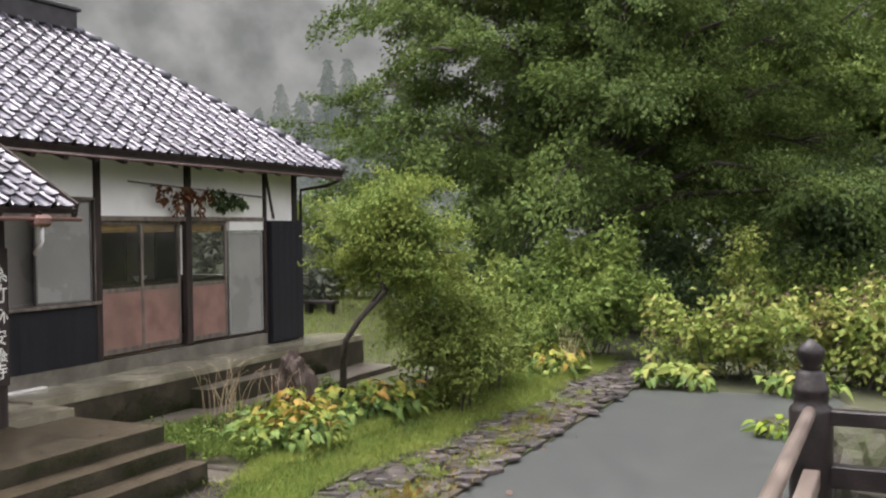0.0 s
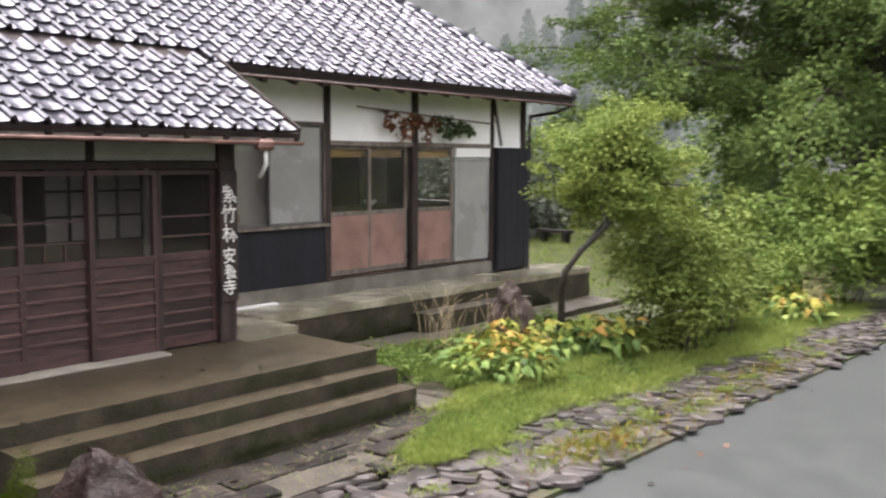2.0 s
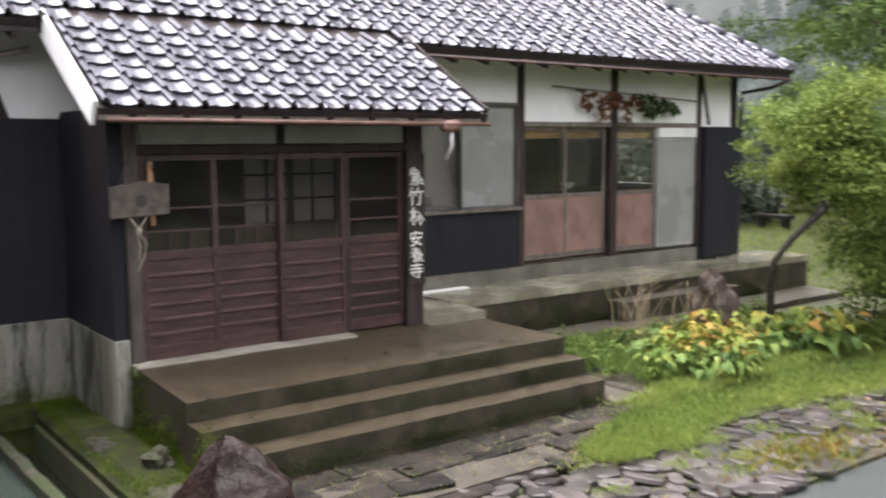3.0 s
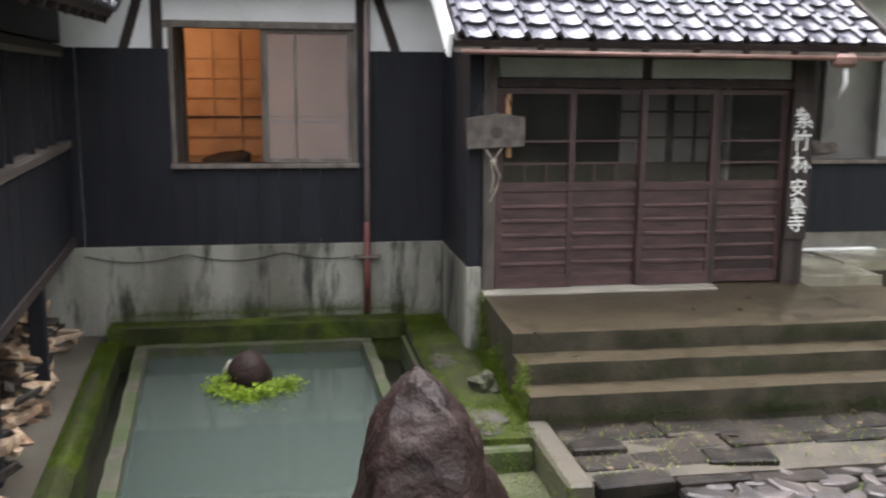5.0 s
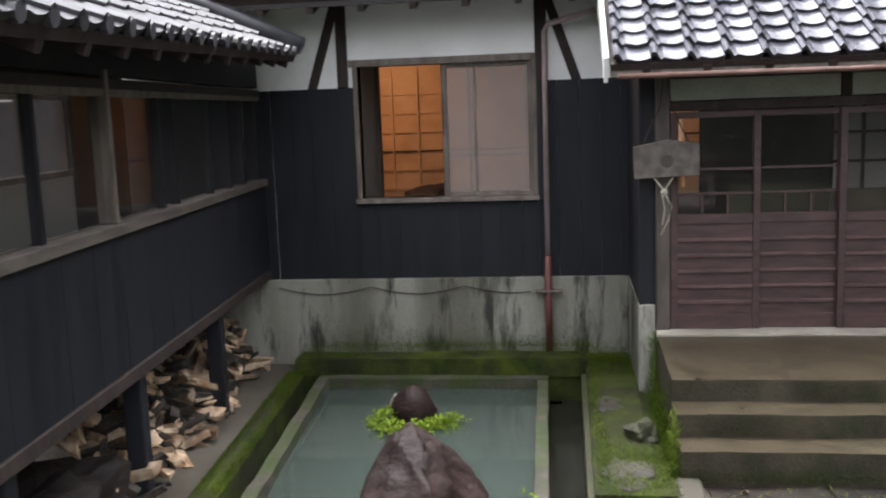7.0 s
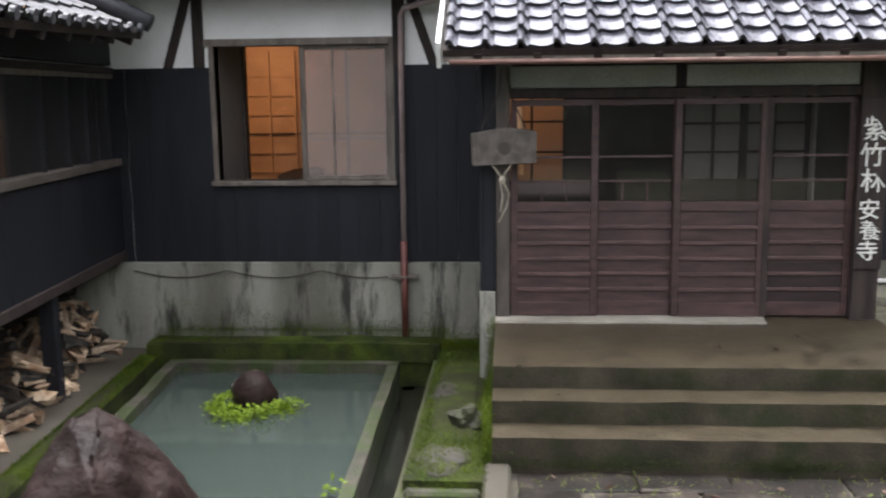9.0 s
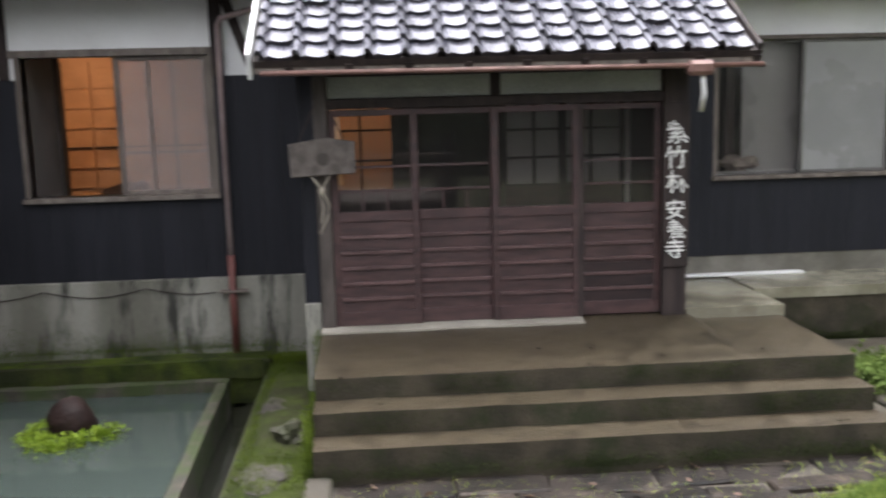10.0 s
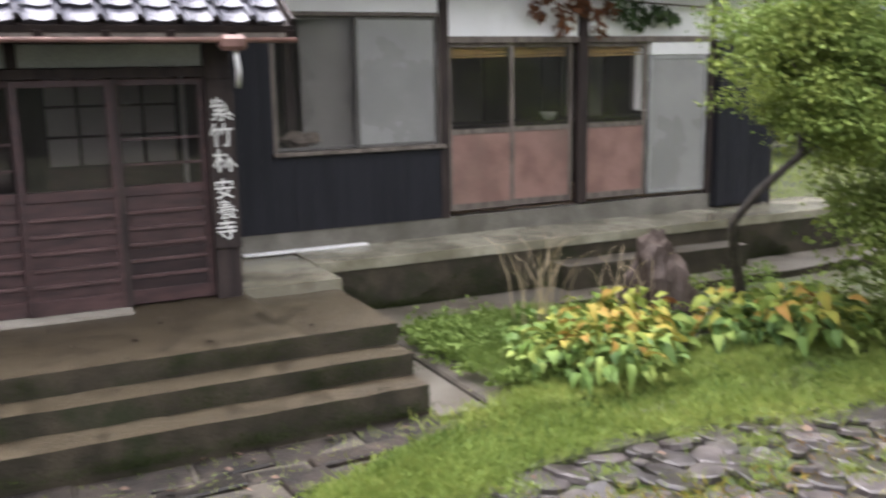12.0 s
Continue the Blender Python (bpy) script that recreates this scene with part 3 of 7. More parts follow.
def build_steps():
    st = empty("entrance_steps", (-6.8, 5.35, 0.0), "three broad worn concrete steps and landing before the entrance", "steps", kind="structure")
    landing = part("landing", worn_box(-9.0, -6.51, 3.46, 7.24, -0.15, 0.59, 0.006, 0.1, 1), STEPMAT, st)
    for v in landing.data.vertices:
        if v.co.z > 0.5 and v.co.y < 6.44:
            v.co.z += 0.048 * max(0.0, -6.51 - v.co.x)   # the landing rises a little towards the door
    shaded_mossy_sides(landing, SHADED_MOSSRISER)
    for x0, x1, z1 in ((-6.512, -6.24, 0.436), (-6.242, -5.975, 0.282)):
        shaded_mossy_sides(part("tread", worn_box(x0, x1, 3.46, 7.24, -0.15, z1, 0.006, 0.08, x0), STEPMAT, st), SHADED_MOSSRISER)
    sill = worn_box(-7.74, -7.54, 3.46, 5.55, 0.58, 0.662, 0.006, 0.08, 4)
    for v in sill.verts:
        v.co.z -= 0.06 * max(0.0, v.co.x + 7.66)
        v.co.x += 0.035 * noise.noise(Vector((v.co.y * 2.3, 0, 5))) if v.co.x > -7.6 else 0
    part("door_sill", sill, PALECON, st, "pale concrete door sill")
    tagged(part("side_slab", box(-7.6, -5.85, 7.245, 7.62, -0.15, 0.10, bevel=0.01), CONCRETE), "wet concrete slab beside the steps", "slab", kind="structure")
    ve = empty("veranda_terrace", (-8.4, 10, 0), "raised wet concrete terrace along the house front", "terrace", kind="structure")
    part("terrace_top", worn_box(-9.2, -8.32, 7.25, 14.2, 0.60, 0.692, 0.007, 0.12, 6), WETTOP_SHEEN, ve)
    part("terrace_wall", worn_box(-9.2, -8.335, 7.25, 14.2, -0.15, 0.60, 0.010, 0.12, 7), SHADED_MOSSRISER, ve, "mossy terrace wall with its shade in the colour")
    part("terrace_corner", worn_box(-9.2, -7.74, 6.43, 7.27, 0.3, 0.678, 0.005, 0.1, 11), WETTOP_SHEEN, ve)
    ledge = part("lower_ledge", worn_box(-8.33, -7.69, 7.3, 14.2, -0.15, 0.20, 0.012, 0.12, 8), CONCRETE, ve, "lower mossy ledge")
    shaded_mossy_sides(ledge, SHADED_MOSSRISER)
    block = part("door_step", worn_box(-8.33, -8.03, 9.75, 12.1, 0.19, 0.45, 0.010, 0.1, 9), CONCRETE, ve, "worn concrete step block before the sliding doors")
    shaded_mossy_sides(block, SHADED_MOSSRISER)
    # Dark kerb colour stands in for the black gap between slab and bed.
    part("bed_kerb", box(-7.68, -5.8, 7.64, 7.76, -0.15, 0.12, bevel=0.02), JOINT, ve, "low kerb coloured dark for the shaded gap beside the bed")


build_steps()

# ---- house shell ----
WX, PX = -9.05, -7.70            # the house front and the porch front
EAVE_X, EAVE_Z, PITCH = -8.30, 3.47, math.atan(0.70)
END_Y, LEFT_Y, RIDGE_X = 13.64, -7.0, -11.35
ROOM_TOP = 3.05

BACK_WIN, FRONT_WIN = (0.84, 2.47, 1.64, 2.88), (7.15, 8.84, 1.645, 2.90)
DOORS = (8.95, 12.36, 0.885, 2.66)
wall_x("wall_front", WX - 0.12, WX, LEFT_Y, 13.25, 0.88, 3.75, [BACK_WIN, FRONT_WIN, DOORS, (3.5, 6.3, 0.88, 2.5)], PLASTER, "white plastered timber-framed house front")
wall_y("wall_end", 13.13, 13.25, -13.9, WX - 0.12, 0.6, 3.75, [(-11.45, -9.8, 1.75, 2.62)], PLASTER, "white plastered house end wall")
wall_x("wall_rear", -14.0, -13.88, LEFT_Y, 13.25, 0.0, 3.75, [], PLASTER, "plain rear house wall")
wall_y("wall_far_end", LEFT_Y - 0.1, LEFT_Y, -14.0, WX, 0.0, 3.75, [], PLASTER, "plain far house end wall")
tagged(part("floor", box(-13.88, WX - 0.12, LEFT_Y, 13.13, 0.6, 0.9), TATAMI), "dark wooden house floor", "floor", kind="structure")
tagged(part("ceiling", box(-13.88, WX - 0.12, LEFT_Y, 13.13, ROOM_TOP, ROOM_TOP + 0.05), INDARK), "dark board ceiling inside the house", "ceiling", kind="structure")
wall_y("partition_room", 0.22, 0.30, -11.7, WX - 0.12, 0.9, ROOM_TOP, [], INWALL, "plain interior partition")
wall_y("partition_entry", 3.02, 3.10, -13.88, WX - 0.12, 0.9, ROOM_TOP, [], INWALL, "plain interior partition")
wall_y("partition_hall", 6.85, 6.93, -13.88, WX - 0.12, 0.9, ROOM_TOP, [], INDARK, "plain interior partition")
wall_x("partition_warm", -11.78, -11.70, 0.3, 3.02, 0.9, ROOM_TOP, [], ORANGEWOOD, "warm wooden interior wall")
wall_y("partition_stub", 0.74, 0.80, -10.05, WX - 0.15, 0.9, ROOM_TOP, [], INWALL, "grey interior wall beside the window")
# Dark upright put in for the black gap past the grey wall.
tagged(part("stub_post", box(-10.17, -10.05, 0.72, 0.83, 0.9, ROOM_TOP), INDARK), "dark upright painted in for the shaded gap by the grey wall", "post", kind="structure")
# Dark sheets added over the plaster so the long room reads unlit.
wall_x("partition_back", -13.86, -13.80, 6.93, 13.1, 0.9, ROOM_TOP, [], INDARK, "dark lining added to dim the room behind the sliding doors")
wall_y("partition_end", 13.05, 13.12, -13.8, WX - 0.13, 0.9, ROOM_TOP, [(-11.45, -9.8, 1.75, 2.62)], INDARK, "dark lining added to dim the inside of the house end wall")
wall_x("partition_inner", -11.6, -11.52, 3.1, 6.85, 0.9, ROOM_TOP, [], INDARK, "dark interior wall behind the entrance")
for fb in ((WX - 0.1, WX + 0.075, LEFT_Y, 3.33, -0.3, 0.865), (WX - 0.1, PX + 0.02, 3.332, 3.458, -0.3, 0.86), (WX - 0.1, WX + 0.012, 6.43, 13.25, 0.3, 0.885)):
    # The front stretch takes the version darkened for shadow.
    tagged(part("foundation", box(*fb, bevel=0.006), SHADED_BASE if fb[2] > 6 else BASECON), "pale rain-streaked concrete foundation", "foundation", kind="structure")
# White box stands in for the wet reflection along the wall foot.
tagged(part("drip_strip", box(WX + 0.013, WX + 0.11, 6.75, 8.0, 0.690, 0.712, bevel=0.006), WHITEPAINT), "white strip painted in for the wet glint along the foundation foot", "kerb", kind="structure")


def boards_x(name, x, y0, y1, z0, z1, label, step=0.19, sign=1, skip=()):
    """Upright dark boards on a wall that faces +x."""
    holder = empty(name, (x, (y0 + y1) / 2, z0), label, "wall", kind="structure")
    breaks = sorted({y0, y1, *(min(max(v, y0), y1) for s in skip for v in s[:2])})
    y = y0
    while y < y1 - 0.01:
        end = min(b for b in breaks if b > y + 0.005)
        w = min(step * random.uniform(0.92, 1.08), end - y)
        if end - y - w < 0.06:
            w = end - y
        spans = [(z0, z1)]
        for a, b, c, d in skip:
            if y < b - 0.02 and y + w > a + 0.02:
                spans = [s for lo, hi in spans for s in ((lo, min(hi, c)), (max(lo, d), hi)) if s[1] - s[0] > 0.02]
        for lo, hi in spans:
            part("plank", box(x + 0.003, x + 0.022 + random.uniform(0, 0.002), y + 0.0008, y + w - 0.0008, lo, hi), CHARRED, holder)
        y += w
    return holder


def boards_y(name, y, x0, x1, z0, z1, label, step=0.19):
    holder = boards_x(name, 0, x0, x1, z0, z1, label, step)
    for ob in holder.children:
        for v in ob.data.vertices:
            v.co = (v.co.y, y + v.co.x, v.co.z)
        ob.data.flip_normals()
        ob.matrix_parent_inverse = Matrix.Translation((-(x0 + x1) / 2, -y, -z0))
    holder.matrix_world = Matrix.Translation(((x0 + x1) / 2, y, z0))
    return holder


boards_x("cladding_back", WX, -0.02, 3.36, 0.86, 2.69, "black charred board cladding over the foundation", skip=[(0.80, 2.51, 1.60, 2.94)])
boards_x("cladding_beyond", WX, -6.9, -0.03, 0.86, 2.69, "black charred board cladding beyond the wing")
boards_x("cladding_front", WX, 6.42, 8.86, 0.88, 2.69, "black charred board cladding under the wide window", skip=[(7.11, 8.9, 1.605, 3)])
boards_y("cladding_porch_side", 3.352, WX + 0.02, PX, 0.86, 2.72, "black charred boards on the porch side")
porch_side = wall_y("wall_porch_side", 3.36, 3.46, WX, PX - 0.02, 0.6, 2.75, [], CHARRED, "dark porch side wall")
for ob in [o for o in scene.objects if o.name == "cladding_porch_side"]:
    for c in ob.children:
        for v in c.data.vertices:
            v.co.y = 3.352 * 2 - v.co.y + 0.01
        c.data.flip_normals()
wall_y("wall_porch_far_side", 6.32, 6.42, WX, PX - 0.02, 0.6, 2.75, [], DARKWOOD, "dark porch side wall")

frame_timbers = empty("timber_frame", (WX, 5, 0.9), "dark exposed posts, beams and braces of the house front", "timber frame", kind="structure")
for y, w, z0, z1 in ((0.70, 0.10, 2.69, 3.6), (2.56, 0.11, 2.69, 3.6), (8.90, 0.10, 0.88, 3.6), (10.58, 0.12, 0.90, 3.6), (12.38, 0.07, 0.88, 3.6), (13.20, 0.12, 0.6, 3.6), (6.95, 0.1, 2.69, 3.6)):
    part("post", box(WX - 0.05, WX + 0.035, y - w / 2, y + w / 2, z0, z1, bevel=0.006), DARKWOOD, frame_timbers)
for y0, y1, z in ((8.95, 12.36, 2.68), (0.65, 2.6, 2.915)):
    part("lintel", box(WX - 0.05, WX + 0.028, y0, y1, z - 0.035, z + 0.03, bevel=0.005), GREYWOOD, frame_timbers)
for (ya, za), (yb, zb), w in (((0.40, 2.69), (0.66, 3.5), 0.09), ((2.88, 2.69), (2.6, 3.5), 0.09), ((12.62, 2.69), (12.40, 3.5), 0.05)):
    bm = bmesh.new()
    for x in (WX - 0.02, WX + 0.02):
        for y, z in ((ya - w / 2, za), (ya + w / 2, za), (yb + w / 2, zb), (yb - w / 2, zb)):
            bm.verts.new((x, y, z))
    bm.verts.ensure_lookup_table()
    for f in ((4, 5, 6, 7), (3, 2, 1, 0), (0, 1, 5, 4), (1, 2, 6, 5), (2, 3, 7, 6), (3, 0, 4, 7)):
        bm.faces.new([bm.verts[i] for i in f])
    part("brace", bm, DARKWOOD, frame_timbers)


# ---- roofs ----
def tile_mesh(glaze):
    """One pantile: a trough and a roll, with a thick front lip."""
    bm = bmesh.new()
    w, length, n = 0.258, 0.275, 14
    def height(u):
        return 0.022 + 0.022 * math.sin(math.pi * u / 0.2) - 0.022 * (u / 0.3) ** 2 if u < 0.3 else -0.019 * math.sin(math.pi * ((u - 0.3) / 0.7) ** 1.15)
    front, back, lip = [], [], []
    for i in range(n + 1):
        u = i / n
        front.append(bm.verts.new((u * w, 0, height(u) + 0.050)))
        back.append(bm.verts.new((u * w, length, height(u) + 0.018)))
        lip.append(bm.verts.new((u * w, 0.010, height(u) + 0.010)))
    # Lip and side rim carry their shade as a second, darker material.
    for i in range(n):
        bm.faces.new((front[i], front[i + 1], back[i + 1], back[i]))
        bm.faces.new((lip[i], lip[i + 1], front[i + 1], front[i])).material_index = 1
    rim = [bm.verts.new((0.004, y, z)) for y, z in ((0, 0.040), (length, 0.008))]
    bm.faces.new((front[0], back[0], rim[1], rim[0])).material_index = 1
    me = bpy.data.meshes.new("tile")
    bm.normal_update()
    bm.to_mesh(me)
    bm.free()
    me.shade_smooth()
    me.set_sharp_from_angle(angle=radians(50))
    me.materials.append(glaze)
    me.materials.append(RIDGE_LIP_SHADE)
    return me


TILE_MESH, DULL_TILE_MESH = tile_mesh(TILE), tile_mesh(DULLTILE)
TILE_W, TILE_L = 0.253, 0.215


def tiled_slope(roof, origin, across, up, columns, rows, keep, near, tile=TILE_MESH):
    """Lay tiles from the eave upwards. keep(col, row) says where, near(col, row) which are parts of their own."""
    a, u = Vector(across).normalized(), Vector(up).normalized()
    nrm = a.cross(u)
    turn = Matrix((a, u, nrm)).transposed().to_4x4()
    rest, faces, src = [], [], [tuple(v.co) for v in tile.vertices]
    polys = [tuple(p.vertices) for p in tile.polygons]
    for r in range(rows):
        for c in range(columns):
            if not keep(c, r):
                continue
            jig = Vector((random.gauss(0, 0.003), random.gauss(0, 0.004), random.gauss(0, 0.002)))
            at = Vector(origin) + a * (c * TILE_W + jig.x) + u * (r * TILE_L + jig.y) + nrm * jig.z
            m = Matrix.Translation(at) @ turn @ pose(0, 0, 0, random.gauss(0, 0.5), random.gauss(0, 0.5), random.gauss(0, 0.4))
            if near(c, r):
                shared("roof_tile", tile, m, roof)
            else:
                k = len(rest)
                rest += [tuple(m @ Vector(v)) for v in src]
                faces += [tuple(i + k for i in p) for p in polys]
    if rest:
        me = bpy.data.meshes.new("roof_tiles")
        me.from_pydata(rest, [], faces)
        me.shade_smooth()
        me.set_sharp_from_angle(angle=radians(50))
        for m in tile.materials:
            me.materials.append(m)
        slots = [p.material_index for p in tile.polygons]
        me.polygons.foreach_set("material_index", slots * (len(faces) // len(slots)))
        ob = new("roof_tiles", me)
        under(ob, roof)
        ob["kind"] = "stuff"


def slab(p0, p1, p2, p3, thick):
    """A sloping board: four corners of its top, counter-clockwise from above."""
    bm = bmesh.new()
    ps = [Vector(p) for p in (p0, p1, p2, p3)]
    n = (ps[1] - ps[0]).cross(ps[3] - ps[0]).normalized()
    top, low = [bm.verts.new(p) for p in ps], [bm.verts.new(p - n * thick) for p in ps]
    bm.faces.new(top)
    bm.faces.new(low[::-1])
    for i in range(4):
        k = (i + 1) % 4
        bm.faces.new((top[k], top[i], low[i], low[k]))
    return bm


RIDGE_Z = EAVE_Z + (EAVE_X - RIDGE_X) * math.tan(PITCH)
HALF = EAVE_X - RIDGE_X
main_roof = empty("roof_main", (-11, 4, EAVE_Z), "hipped roof of wet black glazed pantiles", "roof", kind="structure")
part("roof_boards", slab((EAVE_X, LEFT_Y - 0.6, EAVE_Z), (EAVE_X, END_Y, EAVE_Z), (RIDGE_X, END_Y - HALF, RIDGE_Z), (RIDGE_X, LEFT_Y - 0.6, RIDGE_Z), 0.07), DARKWOOD, main_roof)
part("roof_boards", slab((EAVE_X, END_Y, EAVE_Z), (EAVE_X - 2 * HALF, END_Y, EAVE_Z), (RIDGE_X - 0.02, END_Y - HALF, RIDGE_Z), (RIDGE_X + 0.02, END_Y - HALF, RIDGE_Z), 0.07), DARKWOOD, main_roof)
part("roof_boards", slab((EAVE_X - 2 * HALF, END_Y, EAVE_Z), (EAVE_X - 2 * HALF, LEFT_Y - 0.6, EAVE_Z), (RIDGE_X, LEFT_Y - 0.6, RIDGE_Z), (RIDGE_X, END_Y - HALF, RIDGE_Z), 0.07), DARKWOOD, main_roof)
UP = (-math.cos(PITCH), 0, math.sin(PITCH))
COLS = int((END_Y - LEFT_Y + 0.6) / TILE_W)
TOP_ROW = int(HALF / math.cos(PITCH) / TILE_L) + 1
Y_OF = lambda c: END_Y - COLS * TILE_W + c * TILE_W  # noqa: E731
PORCH_Y0, PORCH_Y1 = 3.10, 6.74


def main_keep(c, r):
    y, d = Y_OF(c), r * TILE_L * math.cos(PITCH)
    return y + TILE_W * 0.6 < END_Y - d and not (r == 0 and PORCH_Y0 + 0.1 < y < PORCH_Y1 - 0.3)


# tiles run with their roll towards the far end, so the rows are laid along +y
tiled_slope(main_roof, (EAVE_X, END_Y - COLS * TILE_W, EAVE_Z), (0, 1, 0), UP, COLS, TOP_ROW, main_keep, lambda c, r: r < 10 and 6.6 < Y_OF(c) < 13.3)
for s in range(int(HALF * 1.45 / 0.26)):
    d = s * 0.26 / 1.45 * 1.0
    p = Vector((EAVE_X - d, END_Y - d, EAVE_Z + d * math.tan(PITCH) + 0.03))
    q = p + Vector((-1, -1, math.tan(PITCH))).normalized() * 0.30
    part("hip_cap", tube([p + Vector((0, 0, 0.035)), q + Vector((0, 0, 0.012))], [0.062, 0.056], 10), TILE, main_roof, smooth=True)
part("ridge_cap", boxes([(RIDGE_X - 0.16, RIDGE_X + 0.16, LEFT_Y - 0.6, END_Y - HALF + 0.1, RIDGE_Z - 0.05, RIDGE_Z + 0.24), (RIDGE_X - 0.2, RIDGE_X + 0.2, LEFT_Y - 0.6, END_Y - HALF + 0.15, RIDGE_Z + 0.24, RIDGE_Z + 0.30)], 0.01), RIDGE_LIP_SHADE, main_roof, "dark stacked ridge tiles")
part("fascia", box(EAVE_X - 0.07, EAVE_X - 0.04, LEFT_Y, END_Y - 0.05, EAVE_Z - 0.10, EAVE_Z - 0.03), POSTMAT, main_roof)
for y in np.arange(-6.6, 13.5, 0.45):
    if not (PORCH_Y0 < y < PORCH_Y1 - 0.1):
        z = EAVE_Z - 0.12
        part("rafter", box(-0.95, 0, -0.03, 0.03, -0.035, 0.035, m=Matrix.Translation((EAVE_X - 0.05, float(y), z + 0.0)) @ pose(0, 0, 0, 0, math.degrees(PITCH) * 0.55, 0)), DARKWOOD, main_roof)
g = part("gutter", tube([(EAVE_X + 0.05, 6.85, EAVE_Z - 0.10), (EAVE_X + 0.05, END_Y - 0.15, EAVE_Z - 0.13)], 0.018, 8), OLDCOPPER, main_roof, "dull brown copper gutter", smooth=True)

part("downpipe", tube([(EAVE_X + 0.04, 13.42, EAVE_Z - 0.14), (EAVE_X - 0.2, 13.36, EAVE_Z - 0.24), (WX + 0.08, 13.30, EAVE_Z - 0.30), (WX + 0.07, 13.30, 2.9), (WX + 0.07, 13.30, 0.66)], 0.028, 8), DARKWOOD, main_roof, "dark rain downpipe", smooth=True)

porch_roof = empty("roof_porch", (-7.6, 4.9, 2.7), "porch roof of wet black glazed pantiles", "roof", kind="structure")
PE_X, PE_Z = -7.06, 2.725
PP = math.atan2(EAVE_Z - PE_Z, PE_X - EAVE_X)
PUP = (-math.cos(PP), 0, math.sin(PP))
p_top = EAVE_X - 0.35
p_top_z = PE_Z + (PE_X - p_top) * math.tan(PP)
part("roof_boards", slab((PE_X, PORCH_Y0, PE_Z), (PE_X, PORCH_Y1, PE_Z), (p_top, PORCH_Y1, p_top_z), (p_top, PORCH_Y0, p_top_z), 0.05), DARKWOOD, porch_roof)
PROWS = int((PE_X - EAVE_X) / math.cos(PP) / TILE_L) + 1
tiled_slope(porch_roof, (PE_X, PORCH_Y0 + 0.02, PE_Z), (0, 1, 0), PUP, int((PORCH_Y1 - PORCH_Y0) / TILE_W), PROWS, lambda c, r: True, lambda c, r: True)
for y, mt, nm in ((PORCH_Y0 - 0.03, WHITEPAINT, "white bargeboard"), (PORCH_Y1 - 0.02, DARKWOOD, "dark bargeboard")):
    part("bargeboard", slab((PE_X + 0.02, y - 0.015, PE_Z + 0.05), (PE_X + 0.02, y + 0.015, PE_Z + 0.05), (p_top + 0.25, y + 0.015, p_top_z - 0.10), (p_top + 0.25, y - 0.015, p_top_z - 0.10), 0.20 if mt is WHITEPAINT else 0.1), mt, porch_roof, nm)
part("fascia", box(PE_X - 0.06, PE_X - 0.035, PORCH_Y0, PORCH_Y1, PE_Z - 0.085, PE_Z - 0.01), GREYWOOD, porch_roof)
for y in np.arange(PORCH_Y0 + 0.25, PORCH_Y1, 0.42):
    part("rafter", box(-0.9, 0, -0.028, 0.028, -0.035, 0.03, m=Matrix.Translation((PE_X - 0.02, float(y), PE_Z - 0.06)) @ pose(0, 0, 0, 0, math.degrees(PP), 0)), DARKWOOD, porch_roof)
part("gutter", tube([(PE_X + 0.03, PORCH_Y0 + 0.05, PE_Z - 0.085), (PE_X + 0.03, 5.0, PE_Z - 0.092), (PE_X + 0.03, PORCH_Y1, PE_Z - 0.10)], 0.019, 8), COPPER, porch_roof, "thin copper gutter", smooth=True)
part("downpipe_hopper", box(PE_X - 0.05, PE_X + 0.07, 6.18, 6.38, PE_Z - 0.17, PE_Z - 0.06, bevel=0.03), COPPER, porch_roof, "copper rain hopper")
part("downpipe", tube([(PE_X, 6.3, PE_Z - 0.15), (PE_X - 0.02, 6.32, PE_Z - 0.3), (-7.2, 6.34, PE_Z - 0.42)], 0.02, 8), WHITEPAINT, porch_roof, "pale rain outlet", smooth=True)

# ---- the raised wing ----
wing = empty("wing_house", (-5.8, -0.3, 0.9), "raised dark wing with wide windows on posts over stacked firewood", "building", kind="structure")
SILL0, SILL1 = 1.79, 1.86
boards_y("cladding_wing", 0.0, -9.0, -2.6, 0.96, SILL0, "black charred boards below the wing windows", 0.2)
part("floor_slab", box(-9.0, -2.6, -1.36, -0.03, 0.90, 1.0), INDARK, wing)
part("sill_beam", box(-9.0, -2.6, -0.10, 0.05, SILL0, SILL1, bevel=0.006), DULLSILL, wing, "weathered window sill")
part("bottom_beam", box(-9.0, -2.6, -0.1, 0.04, 0.89, 0.98, bevel=0.008), DARKWOOD, wing)
part("top_beam", box(-9.0, -2.6, -0.10, 0.02, 2.64, 2.70, bevel=0.006), DARKWOOD, wing)
part("upper_wall", box(-9.0, -2.6, -0.09, 0.0, 2.72, 3.1), CHARRED, wing)
for x in (-8.9, -8.35, -7.9, -7.38, -6.55, -6.25, -4.49, -3.94, -3.1):
    part("mullion", box(x - 0.017, x + 0.017, -0.06, 0.0, SILL1, 2.60), CHARRED, wing)
for x in (-5.36, -3.58):
    part("mullion", box(x - 0.024, x + 0.024, -0.08, 0.03, SILL1, 2.75, bevel=0.006), GREYWOOD, wing, "pale weathered post")
part("head_rail", box(-9.0, -2.6, -0.07, 0.01, 2.60, 2.64), GREYWOOD, wing)
for x in (-7.35, -5.6, -3.95):
    part("support_post", box(x - 0.06, x + 0.06, -0.12, 0.0, 0.0, 0.9, bevel=0.008), CHARRED, wing)
